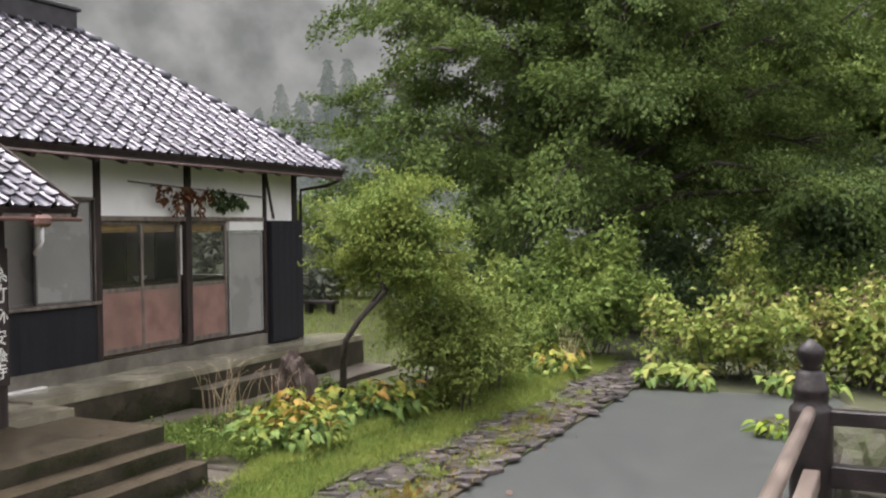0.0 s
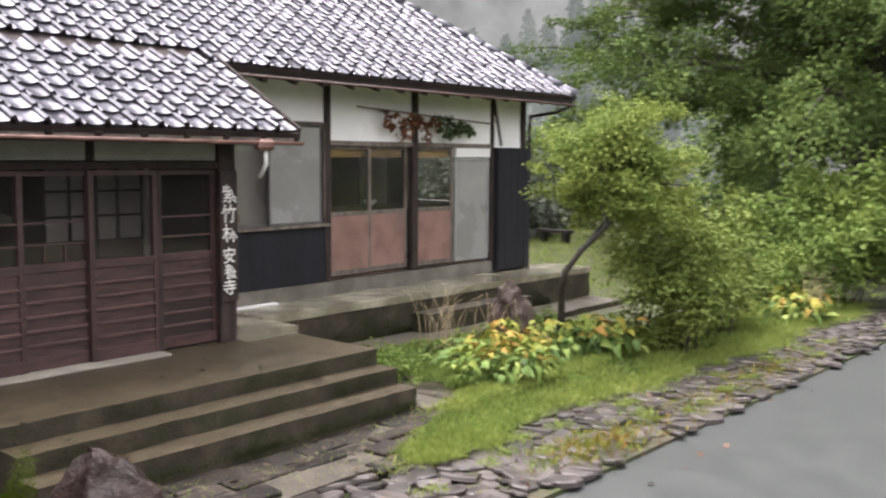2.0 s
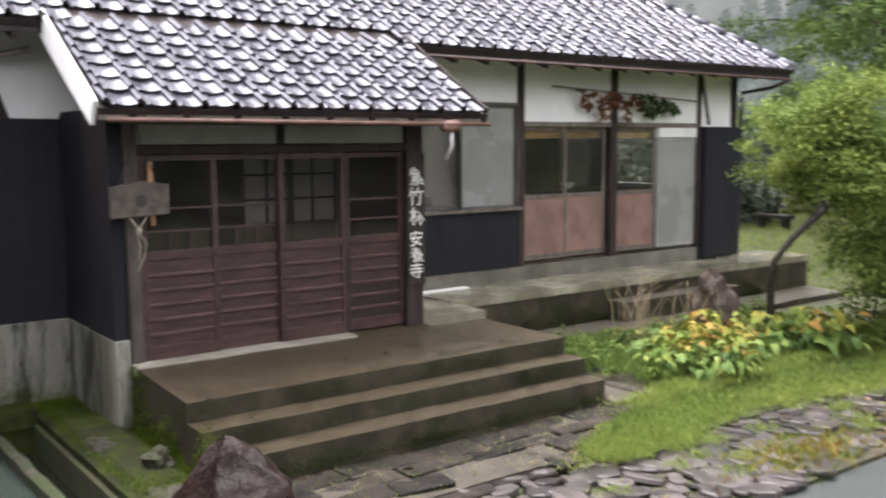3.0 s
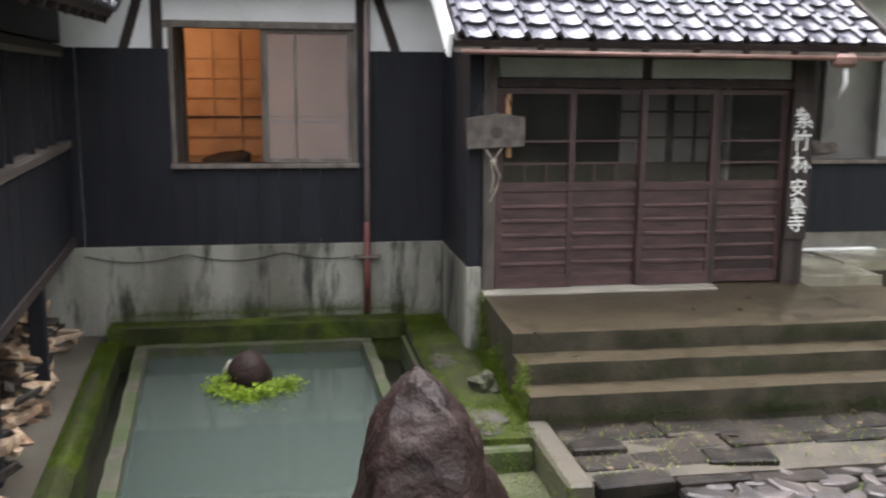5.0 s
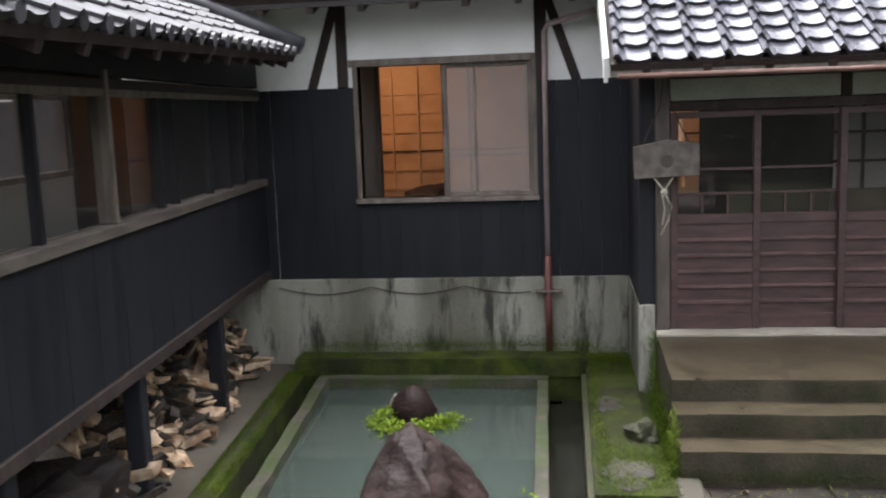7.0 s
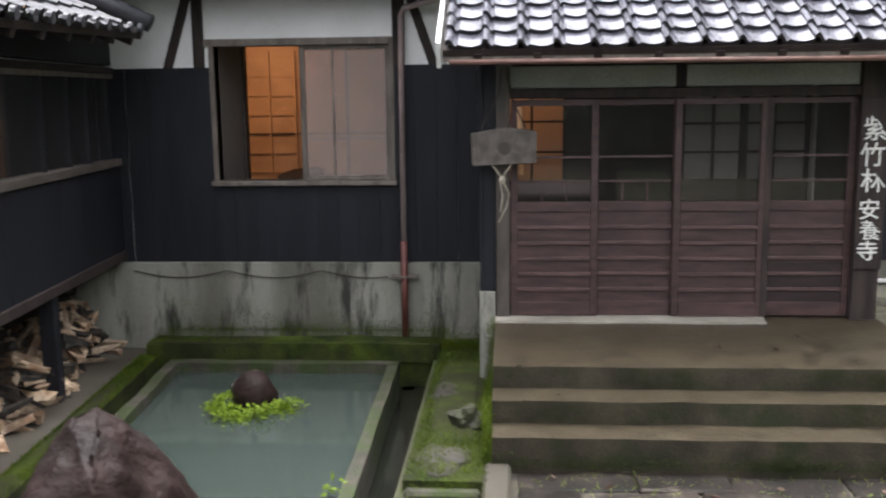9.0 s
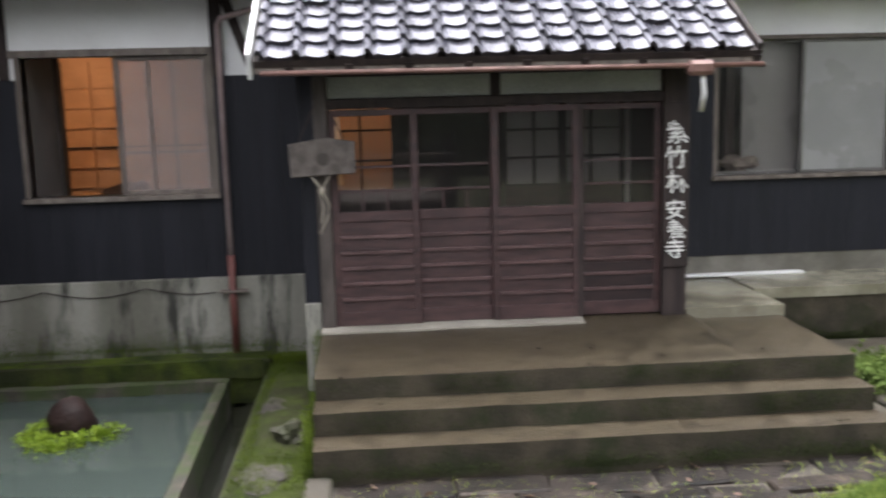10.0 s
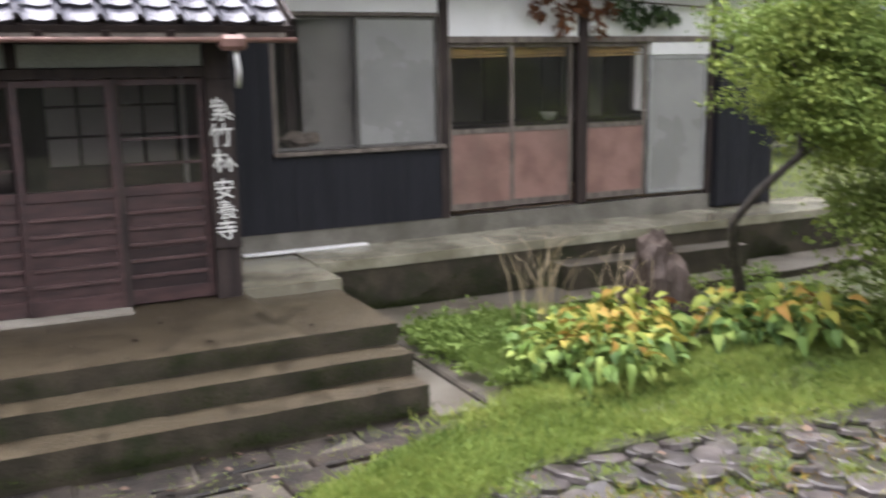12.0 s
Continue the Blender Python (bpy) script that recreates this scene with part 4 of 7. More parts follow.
for xa, xb in ((-8.9, -8.35), (-8.35, -7.9), (-7.9, -7.38), (-7.38, -6.55), (-6.55, -5.36), (-5.36, -4.49), (-4.49, -3.94), (-3.94, -3.1)):
    ob = part("pane", box(xa + 0.02, xb - 0.02, -0.035, -0.03, SILL1, 2.64), GLASS, wing)
    ob.visible_shadow = False
part("rear_dado", box(-7.75, -2.6, -1.36, -1.30, 1.0, 2.02), PLASTER, wing, "white plaster dado")
part("rear_sill", box(-7.75, -2.6, -1.38, -1.28, 2.02, 2.07, bevel=0.005), GREYWOOD, wing)
part("rear_head", box(-7.75, -2.6, -1.38, -1.28, 2.64, 3.0), GREYWOOD, wing)
for x in (-7.7, -7.0, -6.3, -5.6, -4.8, -4.0, -3.2):
    part("rear_mullion", box(x - 0.03, x + 0.03, -1.36, -1.30, 2.07, 2.64), DARKWOOD, wing)
part("inner_screen", box(-8.98, -7.76, -1.36, -1.30, 1.0, 3.0), BROWNSCREEN, wing, "brown wooden inner screen")
part("end_wall", box(-2.66, -2.6, -1.36, -0.1, 1.0, 3.0), PLASTER, wing)
part("inner_ceiling", box(-9.0, -2.6, -1.36, -0.1, 2.95, 3.0), INDARK, wing)
wing_roof = empty("roof_wing", (-5.8, 0, 3.0), "dark tiled roof of the wing with tile-ended eave", "roof", kind="structure")
WE_Y, WE_Z, WP, DROP = 0.52, 2.97, radians(26), 0.18
part("roof_boards", slab((-2.3, WE_Y, WE_Z - DROP), (-8.35, WE_Y, WE_Z), (-8.35, WE_Y - 1.2, WE_Z + 0.585), (-2.3, WE_Y - 1.2, WE_Z - DROP + 0.585), 0.06), DARKWOOD, wing_roof)
part("roof_boards", slab((-8.35, WE_Y - 2.4, WE_Z), (-2.3, WE_Y - 2.4, WE_Z - DROP), (-2.3, WE_Y - 1.2, WE_Z - DROP + 0.585), (-8.35, WE_Y - 1.2, WE_Z + 0.585), 0.06), DARKWOOD, wing_roof)
part("ridge_cap", tube([(-8.4, WE_Y - 1.2, WE_Z + 0.66), (-2.25, WE_Y - 1.2, WE_Z - DROP + 0.66)], 0.11, 10), DULLTILE, wing_roof, smooth=True)
tiled_slope(wing_roof, (-2.3, WE_Y + 0.02, WE_Z - DROP), (-6.05, 0, DROP), (0, -math.cos(WP), math.sin(WP)), 22, 5, lambda c, r: True, lambda c, r: r < 2, DULL_TILE_MESH)
part("verge_cap", tube([(-8.36, WE_Y + 0.06, WE_Z + 0.08), (-8.36, WE_Y - 1.2, WE_Z + 0.66)], 0.08, 10), DULLTILE, wing_roof, smooth=True)
for x in np.arange(-8.2, -2.4, 0.27):
    part("eave_roll", tube([(float(x), WE_Y + 0.04, WE_Z + 0.03 - DROP * (x + 8.35) / 6.05), (float(x), WE_Y + 0.005, WE_Z + 0.035 - DROP * (x + 8.35) / 6.05)], 0.045, 10), DULLTILE, wing_roof)
for x in np.arange(-8.1, -2.4, 0.45):
    part("rafter", box(-0.03, 0.03, -0.75, 0, -0.03, 0.03, m=Matrix.Translation((float(x), WE_Y - 0.03, WE_Z - 0.08 - DROP * (x + 8.35) / 6.05)) @ pose(0, 0, 0, -24, 0, 0)), DARKWOOD, wing_roof)

# the wing stands a little askew to the house
SKEW = Matrix.Translation((-9.0, -0.13, 0)) @ pose(0, 0, 0, 0, 0, 4.4) @ Matrix.Translation((9.0, 0.0, 0))
for ob in [o for o in scene.objects if o.name in ("wing_house", "roof_wing", "cladding_wing")]:
    ob.matrix_world = SKEW @ ob.matrix_basis

# ---- windows and doors ----
def sash(parent, x, y0, y1, z0, z1, material, pane, name="sash", bars=(), rails=(), w=0.035):
    """A glazed sash in the plane x: its rim, its bars and its pane."""
    s = part(name, boxes([(x - 0.015, x + 0.015, y0, y0 + w, z0, z1), (x - 0.015, x + 0.015, y1 - w, y1, z0, z1), (x - 0.015, x + 0.015, y0 + w, y1 - w, z0, z0 + w), (x - 0.015, x + 0.015, y0 + w, y1 - w, z1 - w, z1)], 0.003), material, parent)
    for y in bars:
        part("glazing_bar", box(x - 0.010, x + 0.010, y - 0.010, y + 0.010, z0 + w, z1 - w), material, s)
    for z in rails:
        part("glazing_bar", box(x - 0.009, x + 0.009, y0 + w, y1 - w, z - 0.010, z + 0.010), material, s)
    p = part("pane", box(x - 0.002, x + 0.002, y0 + w - 0.004, y1 - w + 0.004, z0 + w - 0.004, z1 - w + 0.004), pane, s)
    p.visible_shadow = False
    return s


def outer_frame(parent, x0, x1, hole, w, material):
    y0, y1, z0, z1 = hole
    part("window_frame", boxes([(x0, x1, y0 - w, y0, z0 - w, z1 + w), (x0, x1, y1, y1 + w, z0 - w, z1 + w), (x0, x1, y0, y1, z1, z1 + w)], 0.004), material, parent)
    part("window_sill", box(x0, x1 + 0.05, y0 - w - 0.01, y1 + w + 0.01, z0 - w, z0, bevel=0.004), material, parent)


w1 = empty("window_1", (WX, 1.65, 1.6), "half-open wooden window with warm light inside", "window", kind="structure")
outer_frame(w1, WX - 0.14, WX + 0.035, BACK_WIN, 0.045, GREYWOOD)
sash(w1, WX - 0.03, 1.64, 2.47, 1.64, 2.88, GREYWOOD, SCREENED, bars=(1.94,), w=0.04)
sash(w1, WX - 0.075, 1.62, 2.45, 1.64, 2.88, GREYWOOD, GLASS, rails=(2.02,), w=0.04)
w2 = empty("window_2", (WX, 8, 1.6), "wide two-pane window with grey frosted glass", "window", kind="structure")
outer_frame(w2, WX - 0.14, WX + 0.03, FRONT_WIN, 0.04, GREYWOOD)
sash(w2, WX - 0.07, 7.15, 8.02, 1.645, 2.90, ALUMINIUM, GLASS, w=0.03)
sash(w2, WX - 0.03, 7.97, 8.84, 1.645, 2.90, ALUMINIUM, FROSTED, w=0.03)
cur = tagged(part("curtain", box(-9.30, -9.285, 7.48, 8.8, 1.62, 2.98), FROSTED), "grey cloth curtain hanging behind the window", "curtain")
part("curtain_rail", tube([(-9.29, 7.18, 2.99), (-9.29, 8.82, 2.99)], 0.012, 8), STEEL, cur)
tagged(part("interior_post", box(-9.42, -9.34, 7.34, 7.43, 0.9, ROOM_TOP), DARKWOOD), "dark wooden interior post behind the window", "post", kind="structure")
tagged(part("driftwood_ornament", rock((-9.2, 7.42, 1.72), (0.06, 0.17, 0.095), 4, 0.9, 3), GREYWOOD), "pale driftwood ornament on the window sill", "ornament")
tagged(part("window_shelf", box(-9.5, -9.172, 7.11, 8.88, 1.60, 1.644), GREYWOOD), "wooden shelf inside the window", "shelf")


def glazed_door(y0, y1, depth):
    """A sliding door: brown panel below, clear glass above."""
    x = WX - 0.04 - depth
    d = empty("sliding_door", (x, (y0 + y1) / 2, 0.93), "sliding door with pale brown panel under clear glass", "door", "sliding doors of the house front", "structure")
    part("door_frame", boxes([(x - 0.016, x + 0.016, y0, y0 + 0.045, 0.93, 2.645), (x - 0.016, x + 0.016, y1 - 0.045, y1, 0.93, 2.645), (x - 0.016, x + 0.016, y0 + 0.045, y1 - 0.045, 0.93, 1.0), (x - 0.016, x + 0.016, y0 + 0.045, y1 - 0.045, 1.72, 1.775), (x - 0.016, x + 0.016, y0 + 0.045, y1 - 0.045, 2.60, 2.645)], 0.003), GREYWOOD, d)
    part("panel", box(x - 0.008, x + 0.008, y0 + 0.04, y1 - 0.04, 0.99, 1.73), PALEBROWN, d)
    p = part("pane", box(x - 0.002, x + 0.002, y0 + 0.04, y1 - 0.04, 1.77, 2.61), GLASS, d)
    p.visible_shadow = False
    b = empty("bamboo_blind", (x - 0.05, (y0 + y1) / 2, 2.5), "rolled-up yellow bamboo blind behind the glass", "blind", "bamboo blinds")
    for k in range(5):
        part("bamboo_slat", tube([(x - 0.05, y0 + 0.06, 2.60 - k * 0.024), (x - 0.05, y1 - 0.06, 2.60 - k * (0.017 if k % 2 else 0.021))], 0.012, 6), OCHRE, b)


for a, b, dd in ((8.96, 9.74, 0.0), (9.71, 10.50, 0.035), (10.62, 11.48, 0.0)):
    glazed_door(a, b, dd)
gd = empty("door_2", (WX, 11.93, 0.93), "frosted glass door in a pale aluminium frame", "door", kind="structure")
sash(gd, WX - 0.02, 11.50, 12.34, 0.93, 2.50, STEEL, FROSTED, "door_leaf", w=0.04)
part("head_panel", box(WX - 0.05, WX + 0.015, 11.50, 12.34, 2.505, 2.645, bevel=0.004), WHITEPAINT, gd, "white head panel")
sb = empty("shutter_box", (WX, 12.85, 0.72), "tall black wooden shutter box on the house front", "shutter box", kind="structure")
part("box_body", box(WX - 0.02, WX + 0.10, 12.42, 13.28, 0.72, 2.66, bevel=0.006), CHARRED, sb)
for k in range(5):
    part("plank", box(WX + 0.102, WX + 0.118, 12.425 + k * 0.17, 12.425 + k * 0.17 + 0.165, 0.74, 2.64), CHARRED, sb)

# ---- the entrance ----
for y0, y1, z1, mt, lb in ((3.465, 3.575, 2.70, POSTGREY, "weathered grey porch corner post"), (6.21, 6.41, 2.70, DARKWOOD, "dark porch column bearing the name board")):
    tagged(part("porch_post", box(PX - 0.10, PX + 0.03, y0, y1, 0.59, z1, bevel=0.008), mt), lb, "post", kind="structure")
tagged(part("porch_lintel", box(PX - 0.10, PX + 0.02, 3.577, 6.208, 2.375, 2.452, bevel=0.005), DARKWOOD), "dark wooden lintel over the entrance doors", "lintel", kind="structure")
tb = empty("transom_boards", (PX, 4.9, 2.46), "grey-green boards over the entrance lintel", "panel", kind="structure")
part("panel", box(PX - 0.05, PX - 0.012, 3.58, 4.84, 2.455, 2.62, bevel=0.004), GREYBAND, tb)
part("panel", box(PX - 0.05, PX - 0.012, 4.92, 6.205, 2.455, 2.62, bevel=0.004), GREYBAND, tb)
part("panel_post", box(PX - 0.06, PX + 0.0, 4.842, 4.918, 2.455, 2.70), DARKWOOD, tb)
part("upper_board", box(PX - 0.06, PX - 0.02, 3.58, 6.205, 2.622, 2.90), DARKWOOD, tb)


def entrance_door(y0, y1, x, bars, rails):
    """A lattice sliding door: slatted brown foot, glass with thin bars above."""
    d = empty("entrance_door", (x, (y0 + y1) / 2, 0.63), "closed brown lattice door with slatted foot and dark glass", "door", "entrance doors", "structure")
    t, w = 0.018, 0.055
    part("door_frame", boxes([(x - t, x + t, y0, y0 + w, 0.665, 2.37), (x - t, x + t, y1 - w, y1, 0.665, 2.37), (x - t, x + t, y0 + w, y1 - w, 0.665, 0.775), (x - t, x + t, y0 + w, y1 - w, 1.50, 1.575), (x - t, x + t, y0 + w, y1 - w, 2.32, 2.37)], 0.003), REDWOOD, d)
    part("panel", box(x - 0.008, x + 0.002, y0 + w - 0.01, y1 - w + 0.01, 0.75, 1.51), REDWOOD, d)
    for k in range(5):
        z = 0.755 + (k + 1) * 0.124
        part("slat", box(x + 0.002, x + 0.028, y0 + w, y1 - w, z - 0.012, z + 0.012, bevel=0.003), HIGHLIT_SLAT, d)
    for y in bars:
        part("glazing_bar", box(x - 0.010, x + 0.010, y - 0.009, y + 0.009, 1.575, 1.735), REDWOOD, d)
    for z in rails:
        part("glazing_bar", box(x - 0.010, x + 0.010, y0 + w, y1 - w, z - 0.009, z + 0.009), REDWOOD, d)
    p = part("pane", box(x - 0.013, x - 0.010, y0 + w - 0.01, y1 - w + 0.01, 1.57, 2.33), DOORGLASS, d)
    p.visible_shadow = False
    return d


thirds = lambda a, b: (a + (b - a) * 0.36, a + (b - a) * 0.64)  # noqa: E731
entrance_door(3.58, 4.26, PX - 0.01, thirds(3.58, 4.26), (1.735, 1.925))
entrance_door(4.21, 4.89, PX - 0.05, thirds(4.21, 4.89), (1.735, 1.925))
entrance_door(4.84, 5.54, PX - 0.01, (), ())
patched = entrance_door(5.49, 6.21, PX - 0.05, (), (1.735, 1.925))
part("repair_board", box(PX - 0.047, PX - 0.040, 5.545, 6.15, 0.775, 1.09), mat("dark_new_board", (0.014, 0.006, 0.006), (0.026, 0.012, 0.011), 4.0, 0.5, 0.1, 0.2, 60, stretch=(5, 1, 5)), patched, "darker board let into the foot of the door")
part("meeting_stile", box(PX - 0.03, PX + 0.012, 5.525, 5.575, 0.665, 2.37, bevel=0.003), DARKWOOD, patched, "dark meeting stile")
tagged(part("porch_floor", box(WX - 0.12, PX - 0.09, 3.46, 6.32, 0.64, 0.66), CONCRETE), "concrete floor inside the porch", "floor", kind="structure")
tagged(part("porch_inner_step", box(WX - 0.12, WX + 0.25, 3.46, 6.32, 0.662, 0.80, bevel=0.008), TATAMI), "wooden step inside the entrance", "step", kind="structure")
# warm paper window seen through the entrance glass
lp = empty("lit_paper_window", (-10.02, 3.65, 1.5), "orange-lit paper window inside the entrance hall", "window", kind="structure")
part("paper", box(-10.03, -10.025, 3.14, 4.12, 1.52, 2.44), PAPER, lp)
for k in range(4):
    y = 3.14 + k * 0.98 / 3
    part("lattice_bar", box(-10.022, -10.0, y - 0.012, y + 0.012, 1.5, 2.46), DARKWOOD, lp)
for k in range(4):
    z = 1.52 + k * 0.92 / 3
    part("lattice_bar", box(-10.022, -10.002, 3.12, 4.14, z - 0.011, z + 0.011), DARKWOOD, lp)
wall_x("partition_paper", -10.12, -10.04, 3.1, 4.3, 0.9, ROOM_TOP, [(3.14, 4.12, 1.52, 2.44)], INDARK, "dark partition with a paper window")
# Unseen partition added to box in the lamp behind the paper.
wall_y("partition_back", 4.22, 4.3, -11.52, -10.12, 0.9, ROOM_TOP, [], INDARK, "unseen dark partition boxing in the hall lamp")
# pale paper screen at the back of the porch
ss = empty("shoji_screen", (-9.1, 5.7, 0.9), "pale paper sliding screen with dark lattice behind the entrance", "screen")
part("foot_panel", box(-9.125, -9.10, 5.14, 6.26, 0.9, 1.60), REDWOOD, ss)
part("paper", box(-9.128, -9.124, 5.16, 6.24, 1.60, 2.38), PALEPAPER, ss)
for y in (5.15, 5.42, 5.69, 5.96, 6.25):
    part("lattice_bar", box(-9.123, -9.10, y - 0.014, y + 0.014, 1.6, 2.40), DARKWOOD, ss)
part("stile", box(-9.123, -9.09, 5.655, 5.725, 0.9, 2.42), DARKWOOD, ss)
for z in (1.61, 1.87, 2.13, 2.39):
    part("lattice_bar", box(-9.123, -9.104, 5.14, 6.26, z - 0.012, z + 0.012), DARKWOOD, ss)

# the long room behind the sliding doors
ct = empty("long_counter", (-10.4, 10.7, 0.9), "dark wooden counter inside the long room", "counter")
part("counter_top", box(-10.7, -10.1, 8.6, 12.6, 1.70, 1.75, bevel=0.006), DARKWOOD, ct)
part("front_panel", box(-10.66, -10.62, 8.65, 12.55, 0.9, 1.70), DARKWOOD, ct)
for y in (8.7, 9.7, 10.7, 11.7, 12.5):
    part("leg", box(-10.2, -10.13, y - 0.035, y + 0.035, 0.9, 1.70), DARKWOOD, ct)
for y0, y1 in ((9.9, 10.75), (12.0, 12.7)):
    sc2 = empty("sliding_screen", (-11.6, (y0 + y1) / 2, 0.9), "grey papered sliding screen in the long room", "screen", "grey sliding screens")
    part("paper", box(-11.61, -11.60, y0, y1, 0.92, 2.68), INWALL, sc2)
    for y in (y0, y1):
        part("stile", box(-11.615, -11.585, y - 0.02, y + 0.02, 0.9, 2.7), DARKWOOD, sc2)
    part("top_rail", box(-11.615, -11.585, y0, y1, 2.66, 2.70), DARKWOOD, sc2)
tagged(part("yellow_basket", turned([(0.10, 0.0), (0.15, 0.06), (0.17, 0.15), (0.14, 0.16), (0.12, 0.05)], 14, (-10.35, 9.3, 1.751)), OCHRE, smooth=True), "small yellow wicker basket on the counter", "basket")
tagged(part("white_bowl", turned([(0.04, 0.0), (0.08, 0.04), (0.11, 0.09), (0.10, 0.09), (0.05, 0.03)], 14, (-10.3, 10.95, 1.751)), WHITEPAINT, smooth=True), "white bowl on the counter", "bowl")

# lamps inside, which show warm through the window
for at, power in (((-10.45, 0.58, 2.99), 6.5), ((-10.8, 3.65, 2.93), 10)):
    lamp = empty("ceiling_lamp", at, "round warm ceiling lamp in a house room", "lamp", "ceiling lamps")
    part("lamp_base", turned([(0.10, 0.09), (0.10, 0.05)], 16, at), INDARK, lamp)
    part("shade", turned([(0.03, -0.03), (0.12, -0.02), (0.15, 0.02), (0.11, 0.049)], 20, at), glow_mat("lamp_shade", (1.0, 0.55, 0.22), 2.0), lamp, "glowing warm shade", smooth=True)
    li = new("lamp_light", bpy.data.lights.new("lamp_light", "POINT"))
    li.data.energy, li.data.color, li.data.shadow_soft_size = power, (1.0, 0.62, 0.35), 0.03
    under(li, lamp)
    li.matrix_basis = Matrix.Translation((at[0], at[1], at[2] - 0.075))
sc = empty("lattice_screen", (-11.66, 1.8, 0.9), "warm-lit wooden lattice screen at the back of the room", "screen")
for k in range(9):
    y = 0.36 + k * 0.315
    part("upright_bar", box(-11.69, -11.665, y - 0.012, y + 0.012, 0.92, 2.95), DARKWOOD if k in (0, 4) else ORANGEWOOD, sc)
for k in range(9):
    z = 1.05 + k * 0.23
    part("cross_bar", box(-11.688, -11.668, 0.34, 2.9, z - 0.008, z + 0.008), DARKWOOD if k == 4 else ORANGEWOOD, sc)
lt = empty("low_table", (-11.0, 1.3, 0.9), "low dark wooden table in the warm room", "table")
part("tabletop", box(-11.35, -10.75, 0.75, 2.0, 1.28, 1.32, bevel=0.006), DARKWOOD, lt)
for x in (-11.3, -10.8):
    for y in (0.8, 1.95):
        part("leg", box(x - 0.03, x + 0.03, y - 0.03, y + 0.03, 0.9, 1.28), DARKWOOD, lt)
tagged(part("folded_cloth", rock((-11.05, 1.2, 1.46), (0.16, 0.28, 0.15), 9, 0.4, 3), DARKWOOD, smooth=True), "dark folded cloth bundle on the low table", "cloth")

# ---- name board ----
nb = empty("name_board", (PX + 0.045, 6.31, 1.06), "tall dark wooden name board with white brush lettering", "sign")
part("board", box(PX + 0.031, PX + 0.052, 6.205, 6.415, 1.05, 2.36, bevel=0.004), DARKWOOD, nb)
for k, (ch, z) in enumerate(zip("紫竹林安養寺", (2.055, 1.86, 1.665, 1.455, 1.295, 1.135))):
    cu = bpy.data.curves.new("character", "FONT")
    cu.body, cu.size, cu.extrude, cu.offset = ch, 0.195 if k < 3 else 0.168, 0.002, 0.0 if ch == "養" else 0.0010
    cu.align_x = "CENTER"
    tmp = bpy.data.objects.new("tmp", cu)
    me = bpy.data.meshes.new_from_object(tmp)
    bpy.data.objects.remove(tmp)
    me.materials.clear()
    me.materials.append(LETTER)
    turn = Matrix(((0, 0, 1, PX + 0.056), (1, 0, 0, 6.31 + 0.008 * (-1) ** k), (0, 1, 0, z), (0, 0, 0, 1)))
    shared("character", me, turn @ pose(0, 0, 0, 0, 0, (-4, 3, -3, 4, -2, 3)[k]) @ Matrix.Shear("XY", 4, (0.10, 0.0)), nb)

# ---- striking board by the door ----
kb = empty("striking_board", (PX + 0.17, 3.53, 1.89), "weathered wooden striking board hung on cords by the door", "wooden board")
tilt = Matrix.Translation((PX + 0.17, 3.53, 2.02)) @ pose(0, 0, 0, 1.5, 0, 8)
bm = bmesh.new()
edge = [(-0.245, -0.135), (0.245, -0.135), (0.25, 0.11), (0.02, 0.15), (-0.25, 0.11)]
sides = [[bm.verts.new(tilt @ Vector((x, y, z))) for y, z in edge] for x in (-0.028, 0.028)]
bm.faces.new(sides[1])
bm.faces.new(sides[0][::-1])
for k in range(5):
    bm.faces.new((sides[0][k], sides[0][(k + 1) % 5], sides[1][(k + 1) % 5], sides[1][k]))
bmesh.ops.bevel(bm, geom=bm.edges[:], offset=0.006, segments=1, affect="EDGES")
struck = part("board", bm, DULLSILL, kb)
hollow = turned([(0.052, 0.0), (0.050, 0.005), (0.02, 0.0055)], 18)
bmesh.ops.transform(hollow, matrix=tilt @ pose(0.027, 0, -0.01, 0, 90, 0), verts=hollow.verts[:])
part("struck_hollow", hollow, POSTGREY, struck, "dark worn round hollow")
for y in (-0.17, 0.17):
    part("cord", tube([tilt @ Vector((0, y, 0.13)), (PX + 0.13, 3.53 + y * 0.25, 2.42), (PX + 0.12, 3.53 + y * 0.1, 2.62)], 0.006, 6), DARKWOOD, kb)
part("mallet_handle", tube([(PX + 0.09, 3.66, 1.80), (PX + 0.09, 3.65, 2.32)], 0.022, 8), ORANGEWOOD, kb, "brown mallet handle", smooth=True)
part("rope", tube([tilt @ Vector((0, -0.1, -0.13)), (PX + 0.17, 3.50, 1.80), (PX + 0.17, 3.53, 1.74), (PX + 0.17, 3.57, 1.66), (PX + 0.17, 3.55, 1.56), (PX + 0.17, 3.49, 1.44)], 0.008, 7), ROPE, kb, "pale knotted rope", smooth=True)
part("rope", tube([tilt @ Vector((0, 0.06, -0.13)), (PX + 0.17, 3.54, 1.82), (PX + 0.175, 3.50, 1.75), (PX + 0.17, 3.52, 1.64), (PX + 0.17, 3.50, 1.52)], 0.007, 7), ROPE, kb, "pale knotted rope", smooth=True)
part("knot", rock((PX + 0.172, 3.515, 1.77), (0.02, 0.028, 0.026), 2, 0.3, 2), ROPE, kb, smooth=True)

# ---- pipes and cable ----
dp = empty("downpipe", (WX + 0.13, 2.59, 0.3), "rusty painted downpipe on the back wall", "pipe")
